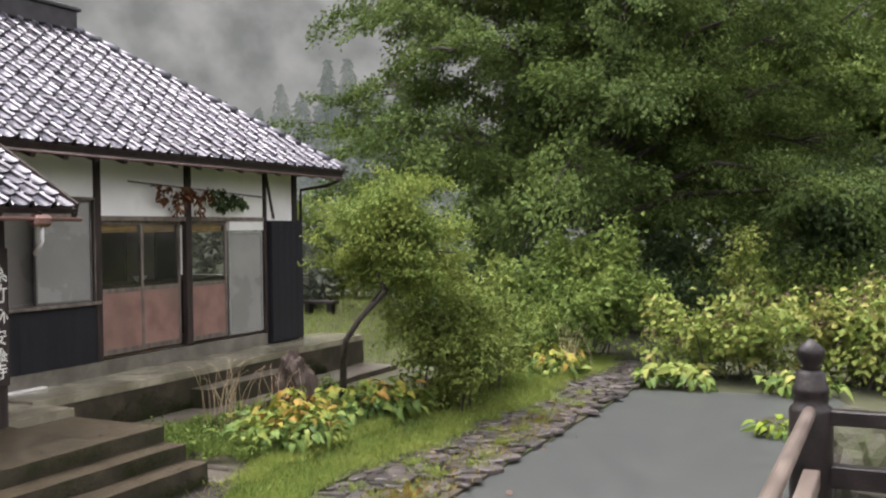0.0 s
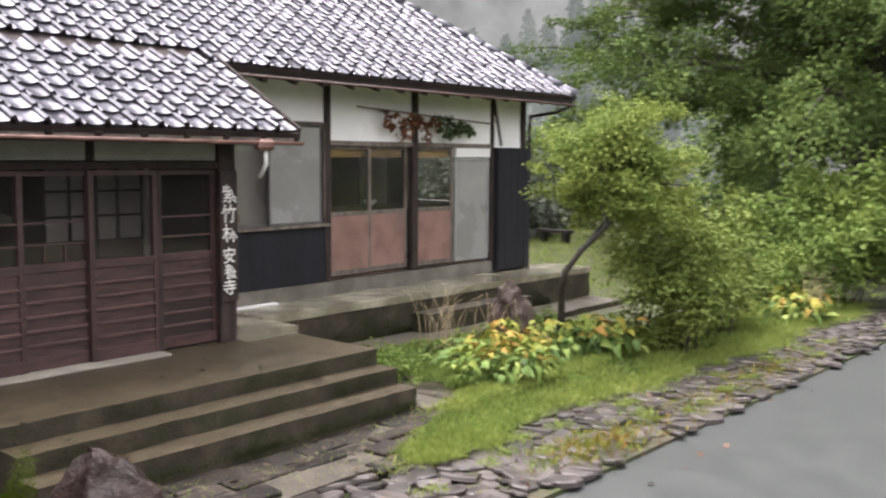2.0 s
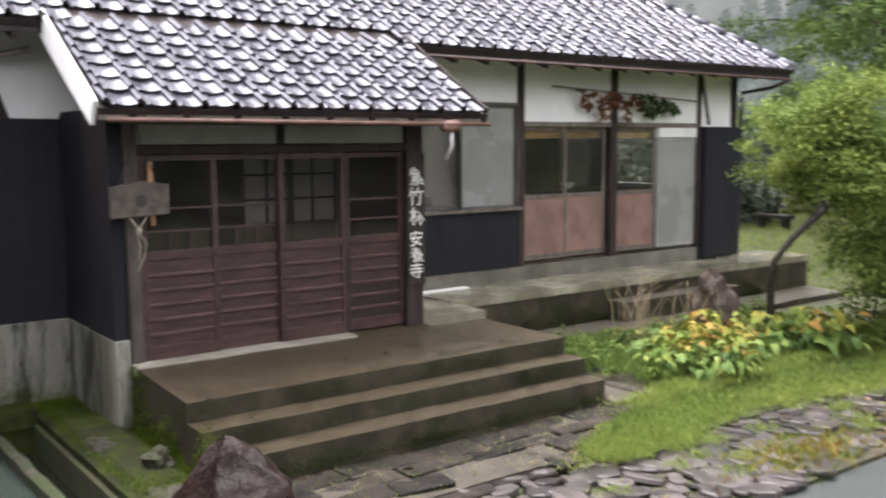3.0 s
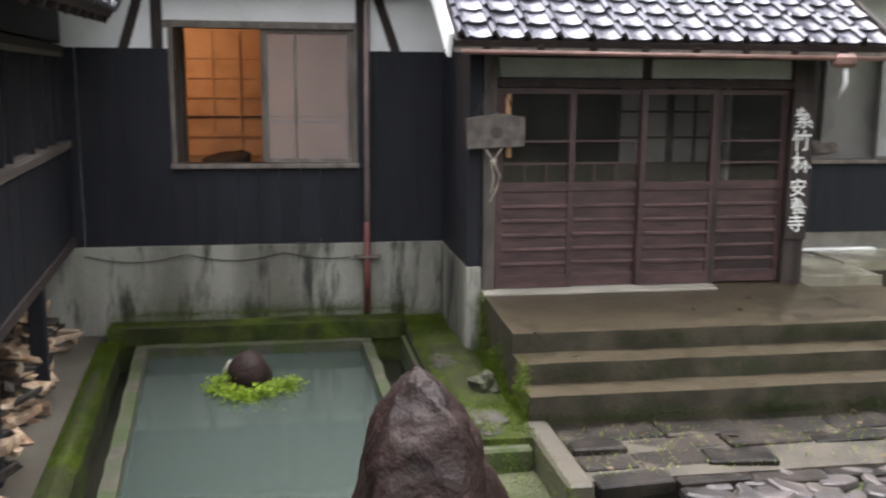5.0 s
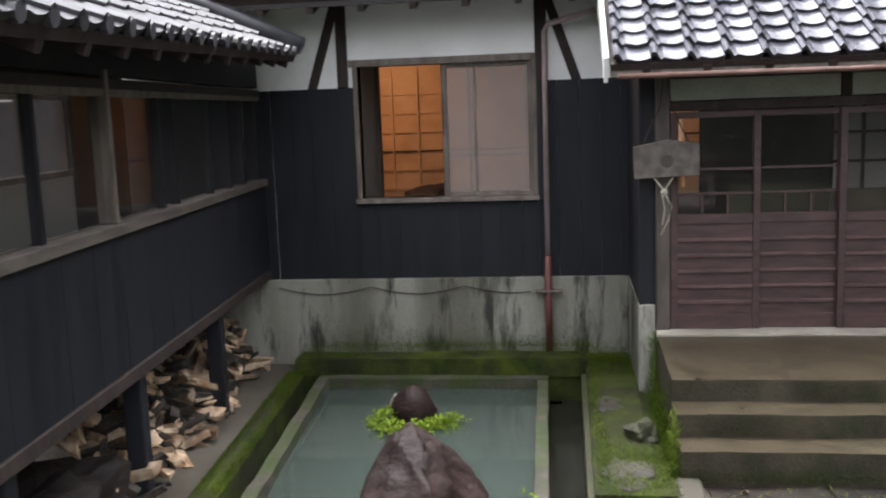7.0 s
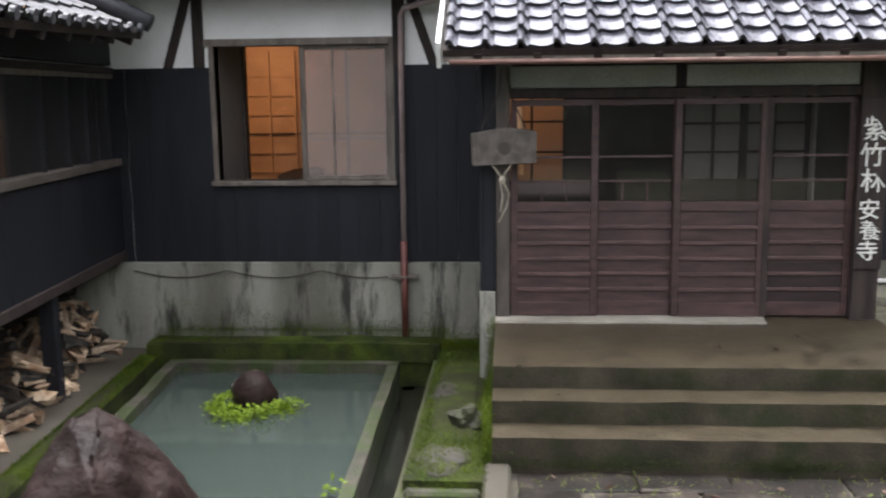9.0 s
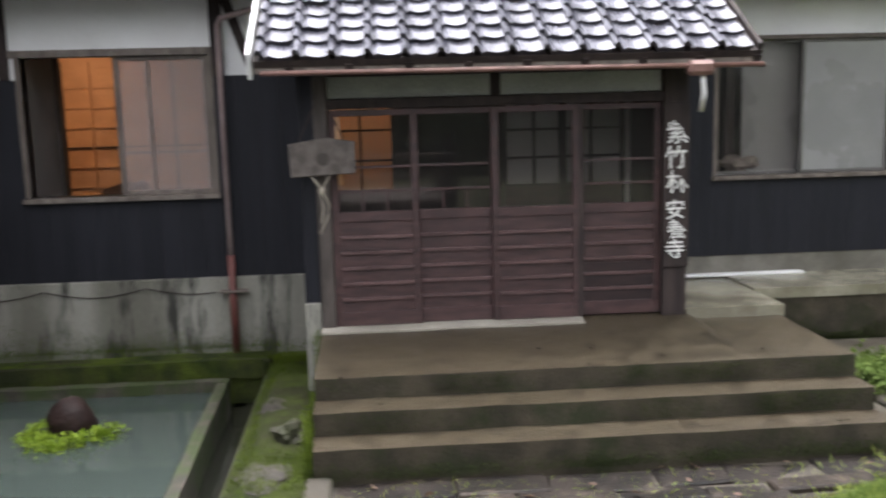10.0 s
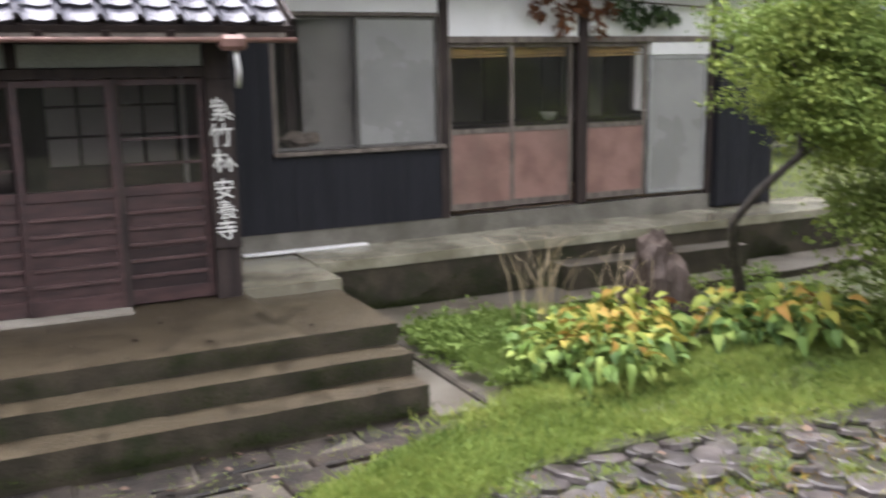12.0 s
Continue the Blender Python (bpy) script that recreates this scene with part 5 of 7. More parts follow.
part("upper_pipe", tube([(WX + 0.13, 2.59, 1.06), (WX + 0.13, 2.60, 3.12), (WX + 0.16, 2.63, 3.18), (WX + 0.30, 3.05, 3.27)], 0.027, 10), mat("faded_pink_paint", (0.25, 0.185, 0.18), (0.35, 0.27, 0.265), 5.0, 0.5), dp, "faded upper pipe", smooth=True)
part("lower_pipe", tube([(WX + 0.13, 2.59, 0.12), (WX + 0.13, 2.59, 1.08)], 0.033, 10), mat("rust_red_paint", (0.10, 0.030, 0.024), (0.16, 0.055, 0.045), 5.0, 0.5), dp, "rust-red lower pipe", smooth=True)
part("bracket", boxes([(WX + 0.075, WX + 0.17, 2.47, 2.72, 0.735, 0.755)]), GREYWOOD, dp)
cb = [(WX + 0.085, -0.02 + k * 0.07, 0.79 - 0.07 * math.sin(math.pi * ((k * 0.07 * 1.1) % 1.0))) for k in range(36)]
tagged(part("cable", tube(cb, 0.005, 5), DARKWOOD, smooth=True), "thin dark cable drooping along the foundation", "cable")

# ---- stones ----


def boulder_mesh():
    """A craggy standing boulder: a blocky crown on a spreading foot, broken by facets and pits."""
    bm = bmesh.new()
    for x, y, z in ((-2.98, 2.18, 1.48), (-3.10, 2.24, 1.48), (-2.95, 2.32, 1.46), (-3.08, 2.38, 1.35), (-2.78, 2.34, 1.36), (-2.84, 2.10, 1.28), (-2.72, 2.02, 1.05), (-2.60, 2.40, 1.00),
                    (-3.02, 2.58, 1.00), (-3.30, 2.56, 1.02), (-3.34, 2.05, 1.02), (-2.50, 1.62, -0.15), (-2.25, 2.40, -0.15), (-2.75, 3.00, -0.15), (-3.55, 2.98, -0.15), (-3.80, 2.40, -0.15), (-3.50, 1.65, -0.15)):
        bm.verts.new((x, y + 0.02, z))
    bmesh.ops.convex_hull(bm, input=bm.verts[:])
    bmesh.ops.triangulate(bm, faces=bm.faces[:])
    for k in range(4):
        bmesh.ops.subdivide_edges(bm, edges=bm.edges[:], cuts=1, use_grid_fill=True)
        if k == 1:
            bmesh.ops.smooth_vert(bm, verts=bm.verts[:], factor=0.25, use_axis_x=True, use_axis_y=True, use_axis_z=True)
    bm.normal_update()
    for v in bm.verts:
        p = v.co
        ridge = 0.04 * noise.noise(p * 2.6) + 0.05 * (0.5 - abs(noise.noise(p * 4.5 + Vector((3, 1, 0))))) + 0.018 * noise.noise(p * 13) + 0.008 * noise.noise(p * 31)
        v.co = p + v.normal * (ridge - 0.03)
    return bm


tagged(part("boulder", boulder_mesh(), ROCK, smooth=True), "peaked dark purple-brown boulder, wet, by the pond", "boulder")
isl = empty("pond_islet", (-7.45, 1.5, -0.05), "dark stone in the pond ringed by bright water plants", "rock")
part("stone", rock((-7.55, 1.50, 0.03), (0.16, 0.18, 0.20), 6, 0.15, 3), ROCK, isl, smooth=True)
part("stone", rock((-7.62, 1.36, 0.0), (0.09, 0.08, 0.15), 8, 0.3, 3), PALECON, isl, "pale grey stone")
tagged(part("moss_stone", rock((-6.62, 3.27, 0.15), (0.13, 0.11, 0.12), 11, 0.5, 3), GREYROCK), "small dark stone on the moss", "rock")
tagged(part("flat_stone", rock((-6.05, 3.16, 0.10), (0.26, 0.20, 0.05), 12, 0.3, 3), GREYROCK), "flat grey stone set in the moss", "rock")
tagged(part("flat_stone", rock((-7.35, 3.12, 0.12), (0.30, 0.16, 0.05), 13, 0.3, 3), GREYROCK), "flat mossy stone set in the moss", "rock")
tagged(part("kerb_block", box(-5.97, -4.9, 3.41, 3.58, -0.15, 0.12, bevel=0.02), CONCRETE), "worn concrete kerb beside the paving", "kerb", kind="structure")
tagged(part("kerb_block", box(-5.72, -5.62, 2.93, 3.40, -0.15, 0.06, bevel=0.02), MOSSCON), "mossy kerb at the end of the moss bed", "kerb", kind="structure")
tagged(part("standing_stone", rock((-6.72, 9.78, 0.36), (0.26, 0.36, 0.66), 24, 0.5, 4, 0.35), BROWNROCK), "leaning brown standing stone among the plants", "rock")
tagged(part("road_stone", rock((-1.25, 12.5, -0.03), (0.34, 0.30, 0.12), 22, 0.3, 3), GREYROCK), "low grey stone at the road edge", "rock")
tagged(part("road_boulder", rock((0.0, 9.6, 0.15), (0.62, 0.6, 0.72), 23, 0.3, 4), GREYROCK), "large rounded grey boulder beyond the railing", "boulder")


def flat_stone_mesh(seed, thick):
    """A flat irregular stone, about one unit across."""
    rnd = random.Random(seed)
    bm = bmesh.new()
    n = rnd.randint(8, 10)
    pts = [(rnd.uniform(0.42, 0.53) * math.cos(2 * math.pi * k / n + rnd.uniform(-0.15, 0.15)), rnd.uniform(0.42, 0.53) * math.sin(2 * math.pi * k / n + rnd.uniform(-0.2, 0.2))) for k in range(n)]
    low = [bm.verts.new((x * 1.04, y * 1.04, -thick)) for x, y in pts]
    mid = [bm.verts.new((x, y, -thick * 0.15)) for x, y in pts]
    top = [bm.verts.new((x * 0.86, y * 0.86, thick * rnd.uniform(-0.05, 0.2))) for x, y in pts]
    for k in range(n):
        j = (k + 1) % n
        bm.faces.new((low[k], low[j], mid[j], mid[k]))
        bm.faces.new((mid[k], mid[j], top[j], top[k]))
    bm.faces.new(top)
    me = bpy.data.meshes.new("stone")
    bm.normal_update()
    bm.to_mesh(me)
    bm.free()
    me.materials.append(SLATE)
    return me


STONES = [flat_stone_mesh(k, 0.17) for k in range(9)]


def lay_edging():
    rnd = random.Random(5)
    edging = empty("stone_edging", (-4.5, 7, -0.03), "broad edging of rough overlapping flat stones", "stone edging", kind="structure")
    rest, faces = [], []
    y = 4.35
    while y < 17.4:
        near = y < 8.3
        step = 0.165 if near else 0.19
        x = -5.19 + 0.08 * min(max(y - 7.5, 0), 4.5) + rnd.uniform(0, 0.1)
        right = -3.88 + 0.012 * (y - 4)
        while x < right:
            s = rnd.uniform(0.13, 0.32)
            m = Matrix.Translation((x + rnd.uniform(-0.03, 0.03), y + rnd.uniform(-0.06, 0.06), 0.008 + 0.015 * noise.noise(Vector((x * 2, y * 2, 1))) + rnd.uniform(0, 0.012))) @ pose(0, 0, 0, rnd.gauss(-4, 6), rnd.gauss(0, 6), 0) @ pose(0, 0, 0, 0, 0, rnd.uniform(0, 360)) @ Matrix.Diagonal((s * rnd.uniform(1.0, 1.3), s * rnd.uniform(0.75, 1.0), s * rnd.uniform(0.7, 1.1), 1))
            me = rnd.choice(STONES)
            if near:
                shared("stone", me, m, edging)
            else:
                k = len(rest)
                rest += [tuple(m @ v.co) for v in me.vertices]
                faces += [tuple(i + k for i in p.vertices) for p in me.polygons]
            x += s * rnd.uniform(0.78, 0.98)
        y += step
    me = bpy.data.meshes.new("far_stones")
    me.from_pydata(rest, [], faces)
    me.materials.append(SLATE)
    ob = new("far_stones", me)
    under(ob, edging)
    ob["kind"] = "stuff"


def lay_paving():
    rnd = random.Random(8)
    pav = empty("old_paving", (-5.5, 5.3, 0.06), "old uneven stone paving at the foot of the steps", "paving", kind="structure")
    x = -5.97
    for w in (0.30, 0.20, 0.26, 0.22):
        y = 3.60 + rnd.uniform(0, 0.05)
        while y < 7.35 - (x + 5.97) * 0.9:
            ln = rnd.uniform(0.3, 0.75)
            z = 0.072 + rnd.uniform(-0.02, 0.018) - 0.03 * (x + 5.97)
            part("paving_stone", box(x + 0.008, x + w - 0.008 + rnd.uniform(-0.02, 0.01), y, y + ln - 0.016, z - 0.10, z, bevel=0.012, m=Matrix.Translation((x, y, z)) @ pose(0, 0, 0, rnd.gauss(0, 2.0), rnd.gauss(0, 2.5), rnd.gauss(0, 3.5)) @ Matrix.Translation((-x, -y, -z))), PAVING, pav)
            y += ln
        x += w


lay_edging()
lay_paving()


# ---- firewood under the wing ----
def log_mesh(seed):
    rnd = random.Random(seed)
    n = rnd.choice((3, 4, 5))
    bm = bmesh.new()
    thick, half = rnd.uniform(0.022, 0.055), rnd.uniform(0.14, 0.24)
    pr = [(thick * rnd.uniform(0.6, 1.5) * math.cos(2 * math.pi * k / n), thick * rnd.uniform(0.5, 1.2) * math.sin(2 * math.pi * k / n)) for k in range(n)]
    a = [bm.verts.new((x, -half + rnd.uniform(-0.03, 0.03), z)) for x, z in pr]
    c = [bm.verts.new((x * 0.95 + rnd.uniform(-0.02, 0.02), 0.02, z + rnd.uniform(-0.015, 0.02))) for x, z in pr]
    b = [bm.verts.new((x * 0.8, half + rnd.uniform(-0.03, 0.03), z * 0.8)) for x, z in pr]
    for r0, r1 in ((a, c), (c, b)):
        for k in range(n):
            bm.faces.new((r0[k], r0[(k + 1) % n], r1[(k + 1) % n], r1[k]))
    bm.faces.new(a[::-1])
    bm.faces.new(b)
    bmesh.ops.recalc_face_normals(bm, faces=bm.faces[:])
    me = bpy.data.meshes.new("log")
    bm.to_mesh(me)
    bm.free()
    me.materials.append(ENDGRAIN if seed % 2 else BARK)
    return me


LOGS = [log_mesh(k) for k in range(15)]
rnd = random.Random(12)
pile = empty("firewood_pile", (-6.2, -0.3, 0.03), "untidy pile of split firewood under the raised wing", "firewood")
x = -8.75
while x < -3.4:
    high = 0.74 if x < -5.4 else 0.42
    z = 0.08
    while z < high * rnd.uniform(0.8, 1.1):
        m = Matrix.Translation((x + rnd.uniform(-0.05, 0.05), -0.15 - 0.34 * z / 0.62 + rnd.uniform(-0.16, 0.14), z)) @ pose(0, 0, 0, rnd.gauss(0, 12), rnd.uniform(0, 360), 0) 
        m = Matrix.Translation(m.translation) @ pose(0, 0, 0, rnd.gauss(-6, 18), 0, rnd.gauss(0, 55)) @ pose(0, 0, 0, 0, rnd.uniform(0, 360), 0)
        shared("log", rnd.choice(LOGS), m, pile)
        z += rnd.uniform(0.05, 0.09)
    x += rnd.uniform(0.08, 0.12)
pile.matrix_world = SKEW @ pile.matrix_basis
tagged(part("pile_backing", box(-8.9, -3.0, -1.6, -1.5, 0.03, 0.9), INDARK), "dark boarding behind the firewood", "wall", kind="structure")
tagged(part("black_sheet", rock((-4.25, -0.22, 0.22), (0.95, 0.42, 0.34), 31, 0.7, 4), POSTMAT), "crumpled black plastic sheet over firewood", "sheet")

# ---- the bridge that the walker stands on, with its railing ----
br = empty("bridge", (0.6, 1.6, 0), "raised wooden footbridge with black-capped railing", "bridge")
DECK = 0.88
for k in range(36):
    part("deck_plank", box(-0.55, 1.9, -2.2 + k * 0.2, -2.2 + k * 0.2 + 0.19, DECK - 0.05, DECK), RAILMAT, br)
part("deck_base", box(-0.55, 1.9, -2.2, 5.0, DECK - 0.09, DECK - 0.055), POSTMAT, br)
for x in (-0.45, 0.7, 1.8):
    part("beam", box(x - 0.09, x + 0.09, -2.2, 5.0, DECK - 0.27, DECK - 0.05), POSTMAT, br)
for x in (-0.45, 1.8):
    for y in (-1.9, 1.6, 4.9):
        part("pier", box(x - 0.1, x + 0.1, y - 0.1, y + 0.1, -0.2, DECK - 0.27), POSTMAT, br)
PXY = (-0.395, 5.12)
newel = part("newel_post", turned([(0.105, -0.6), (0.105, 0.68), (0.10, 0.70), (0.082, 0.715), (0.082, 0.76), (0.09, 0.775), (0.09, 0.80), (0.075, 0.815), (0.072, 0.87), (0.05, 0.888)], 24, (*PXY, DECK)), POSTMAT, br, "black ringed newel post", smooth=True)
part("finial", turned([(0.05, 0.888), (0.036, 0.905), (0.058, 0.935), (0.070, 0.965), (0.064, 0.995), (0.036, 1.02), (0.012, 1.04)], 24, (*PXY, DECK)), POSTMAT, newel, "wet black onion finial", smooth=True)
part("handrail", tube([(PXY[0], 5.06, 1.565), (PXY[0], 2.5, 1.565), (PXY[0], -2.1, 1.565)], 0.034, 10), RAILMAT, br, "pale worn handrail", smooth=True)
part("lower_rail", box(PXY[0] - 0.03, PXY[0] + 0.05, -2.1, 5.05, 1.20, 1.29, bevel=0.008), RAILMAT, br, "pale worn lower rail")
part("end_rail", box(PXY[0] + 0.08, 1.7, 5.08, 5.16, 1.50, 1.575, bevel=0.008), POSTMAT, br)
part("end_rail", box(PXY[0] + 0.08, 1.7, 5.08, 5.16, 1.19, 1.30, bevel=0.008), POSTMAT, br)
for y in (-2.0, 0.4, 2.8):
    part("railing_post", box(PXY[0] - 0.05, PXY[0] + 0.05, y - 0.05, y + 0.05, DECK, 1.54), POSTMAT, br)
part("railing_post", box(1.65, 1.77, 5.06, 5.18, DECK - 0.3, 1.62), POSTMAT, br)

# ---- plants ----
def leaf_cloud(name, centres, dirs, sizes, material, parent=None, rng=None, wide=0.6, fold=0.15):
    """Many small folded leaves as one mesh: a place, a direction and a length each."""
    rng = rng or np.random.default_rng(1)
    n = len(centres)
    d = dirs / (np.linalg.norm(dirs, axis=1, keepdims=True) + 1e-9)
    side = np.cross(d, rng.normal(scale=0.7, size=(n, 3)) + np.array([0, 0, 1.4]))
    side /= np.linalg.norm(side, axis=1, keepdims=True) + 1e-9
    up = np.cross(side, d)
    s = sizes[:, None]
    v = np.empty((n, 4, 3))
    v[:, 0] = centres - d * s * 0.5
    v[:, 1] = centres + side * s * wide * 0.5 + up * s * fold
    v[:, 2] = centres + d * s * 0.5 - up * s * fold * 0.6
    v[:, 3] = centres - side * s * wide * 0.5 + up * s * fold
    me = bpy.data.meshes.new(name)
    me.vertices.add(n * 4)
    me.vertices.foreach_set("co", v.reshape(-1))
    me.loops.add(n * 6)
    k = np.arange(n)[:, None] * 4
    me.loops.foreach_set("vertex_index", (k + np.array([0, 1, 2, 0, 2, 3])).reshape(-1).astype(np.int32))
    me.polygons.add(n * 2)
    me.polygons.foreach_set("loop_start", (np.arange(n * 2) * 3).astype(np.int32))
    me.update(calc_edges=True)
    me.materials.append(material)
    ob = new(name, me)
    under(ob, parent)
    return ob


def clump_leaves(rng, clumps, per, size, droop=0.3):
    """Leaves over the outer shells of a set of clumps (x, y, z, radius, flatness)."""
    cs, ds, ss = [], [], []
    for x, y, z, r, flat in clumps:
        n = int(per * (r / 0.5) ** 1.6)
        d = rng.normal(size=(n, 3))
        d /= np.linalg.norm(d, axis=1, keepdims=True)
        rad = r * np.abs(rng.normal(0.72, 0.30, (n, 1)))
        lean = rng.normal(scale=0.22, size=2)
        q = d * rad * np.array([1, 1, flat * rng.uniform(0.7, 1.35)])
        q[:, 2] += q[:, 0] * lean[0] + q[:, 1] * lean[1] - 0.12 * (q[:, 0] ** 2 + q[:, 1] ** 2) / max(r, 0.1)
        cs.append(np.array([x, y, z]) + q)
        ds.append(d * np.array([1, 1, 0.35]) + rng.normal(scale=0.5, size=(n, 3)) - np.array([0, 0, droop]))
        ss.append(size * rng.uniform(0.6, 1.35, n))
    return np.concatenate(cs), np.concatenate(ds), np.concatenate(ss)


def crown_clumps(rng, at, radii, count, r0, r1, flat=0.65, hollow=0.45):
    out = []
    while len(out) < count:
        d = rng.normal(size=3)
        d /= np.linalg.norm(d)
        k = rng.uniform(hollow, 1.0)
        r = rng.uniform(r0, r1)
        p = np.array(at) + d * k * (np.array(radii) - r * 0.6)
        out.append((*p, r, flat))
    return out


def limbs_to(bm, start, r0, targets, rng, sides=6):
    for t in targets:
        a, b = np.array(start), np.array(t[:3])
        m1 = a + (b - a) * 0.35 + rng.normal(scale=0.10, size=3) * np.linalg.norm(b - a) * 0.5
        m2 = a + (b - a) * 0.7 + rng.normal(scale=0.08, size=3) * np.linalg.norm(b - a) * 0.5 + np.array([0, 0, 0.05]) * np.linalg.norm(b - a)
        tube_into(bm, [tuple(a), tuple(m1), tuple(m2), tuple(b)], [r0, r0 * 0.7, r0 * 0.45, r0 * 0.15], sides)


def tree(name, label, trunk, r0, clumps, per, size, material, seed, limbs=14, category="tree", droop=0.3, sides=9):
    """A tapered trunk with limbs, and a crown of many leaves in clumps."""
    rng = np.random.default_rng(seed)
    t = empty(name, trunk[0], label, category)
    bm = bmesh.new()
    n = len(trunk)
    tube_into(bm, trunk, [r0 * (1 - 0.55 * i / (n - 1)) for i in range(n)], sides)
    pick = [clumps[i] for i in rng.permutation(len(clumps))[:limbs]]
    for i, c in enumerate(pick):
        limbs_to(bm, trunk[-1 - (i % max(1, n // 2))], r0 * 0.42, [c], rng)
    part("trunk", bm, BARK, t, smooth=True)
    c, d, s = clump_leaves(rng, clumps, per, size, droop)
    leaf_cloud("crown", c, d, s, material, t, rng)
    return t


def bush(name, label, clumps, per, size, material, seed, stems=8, droop=0.2, extra=None):
    rng = np.random.default_rng(seed)
    xs, ys = [c[0] for c in clumps], [c[1] for c in clumps]
    x, y = sum(xs) / len(xs), sum(ys) / len(ys)
    t = empty(name, (x, y, -0.05), label, "bush")
    bm = bmesh.new()
    for i in range(stems):
        c = clumps[int(rng.integers(len(clumps)))]
        b = (x + rng.normal(scale=0.15) + (c[0] - x) * 0.3, y + rng.normal(scale=0.15) + (c[1] - y) * 0.3, -0.1)
        limbs_to(bm, b, 0.02, [c], rng, 5)
    part("woody_stem", bm, BARK, t)
    c, d, s = clump_leaves(rng, clumps, per, size, droop)
    leaf_cloud("foliage", c, d, s, material, t, rng)
    if extra:
        m2, frac, sz = extra
        k = rng.permutation(len(clumps))[: max(2, int(len(clumps) * frac))]
        c, d, s = clump_leaves(rng, [(clumps[i][0], clumps[i][1], clumps[i][2] + clumps[i][3] * 0.55, clumps[i][3] * 0.55, 0.6) for i in k], per * 0.9, sz)
        tagged(leaf_cloud("flower_mass", c, d, s, m2, t, rng), "faded brown flower heads", kind="stuff")
    return t


def broad_leaf(length, width, bend):
    """A broad ribbed leaf on a stalk, arching outwards."""
    pts, faces = [], []
    n = 6
    for i in range(n + 1):
        u = i / n
        w = width * math.sin(math.pi * min(1, 0.12 + u * 0.88)) ** 0.8 * (1 - 0.15 * u)
        x = length * (0.25 + 0.75 * u)
        z = length * (0.55 * u - bend * u * u)
        for s in (-1, 0, 1):
            pts.append((x, s * w * 0.5, z + abs(s) * 0.12 * width))
        if i:
            k = 3 * i
            faces += [(k - 3, k - 2, k + 1, k), (k - 2, k - 1, k + 2, k + 1)]
    return np.array(pts), faces


def hosta(label, at, spread, height, count, material, seed, leaf=0.24):
    """A loose clump: broad pointed leaves on arching stalks that rise from several crowns."""
    rng = np.random.default_rng(seed)
    t = empty("hosta", at, label, "plant", "hosta clumps")
    crowns = []
    for i in range(9):
        a, r = rng.uniform(0, 6.283), rng.uniform(0, 0.68) ** 0.7
        crowns.append((at[0] + spread[0] * r * math.cos(a), at[1] + spread[1] * r * math.sin(a), rng.uniform(0.6, 1.15) * (1 - 0.45 * r)))
    masses = {"green_leaf_mass": ([], [], L_BROAD), "leaf_mass": ([], [], material)}
    stalks = bmesh.new()
    for i in range(count):
        cx, cy, k = crowns[int(rng.integers(len(crowns)))]
        a = rng.uniform(0, 2 * math.pi)
        reach = (0.10 + 0.42 * rng.uniform(0, 1) ** 0.8) * min(spread)
        up = height * k * (1.0 - 0.75 * (reach / (0.55 * min(spread))) ** 1.5) * rng.uniform(0.35, 1.12) + 0.03
        px, py, pz = cx + reach * math.cos(a), cy + reach * math.sin(a), at[2] + up
        ln = leaf * rng.uniform(0.65, 1.3)
        p, f = broad_leaf(ln, ln * rng.uniform(0.30, 0.46), rng.uniform(0.6, 1.2))
        m = np.array(Matrix.Translation((px, py, pz)) @ Euler((rng.normal(scale=0.45), rng.normal(scale=0.3) + 0.15, a + rng.normal(scale=0.5))).to_matrix().to_4x4())
        verts, faces, _ = masses["leaf_mass" if up > height * rng.uniform(0.32, 0.60) else "green_leaf_mass"]
        q = len(verts)
        verts += [tuple(v) for v in p @ m[:3, :3].T + m[:3, 3]]
        faces += [tuple(j + q for j in g) for g in f]
        if i % 4 == 0:
            tube_into(stalks, [(cx, cy, at[2] - 0.08), (cx + (px - cx) * 0.4, cy + (py - cy) * 0.4, at[2] + up * 0.75), (px, py, pz)], [0.006, 0.005, 0.003], 4)
    for key, (verts, faces, mt) in masses.items():
        me = bpy.data.meshes.new(key)
        me.from_pydata(verts, [], faces)
        me.shade_smooth()
        me.materials.append(mt)
        ob = new(key, me)
        under(ob, t)
        ob["kind"] = "stuff"
    part("stalk_tuft", stalks, L_HOSTA, t)["kind"] = "stuff"
    return t


def spot(px_angle, dist):
    """A place on the ground at an angle to the left of +y, in degrees, and a distance from the start of the walk."""
    return -dist * math.sin(radians(px_angle)), dist * math.cos(radians(px_angle))


R = np.random.default_rng(77)

# the leaning maple before the house
tree("maple_tree", "young maple with crooked leaning trunk and yellow-green leaves", [(-6.50, 10.52, 0.05), (-6.45, 10.48, 0.50), (-6.30, 10.25, 0.85), (-6.16, 10.09, 1.13), (-6.03, 10.22, 1.39), (-5.76, 10.39, 1.71), (-5.93, 10.53, 1.92), (-5.86, 10.62, 2.2)], 0.052,
     crown_clumps(R, (-5.85, 10.8, 2.55), (1.25, 1.2, 0.80), 92, 0.15, 0.36, 0.55, 0.15) + crown_clumps(R, (-6.25, 11.1, 2.05), (0.95, 0.9, 0.5), 44, 0.14, 0.32, 0.55, 0.15) + crown_clumps(R, (-5.5, 10.75, 2.0), (0.8, 0.8, 0.5), 40, 0.14, 0.30, 0.55, 0.15), 820, 0.046, L_MAPLE, 3, 10)
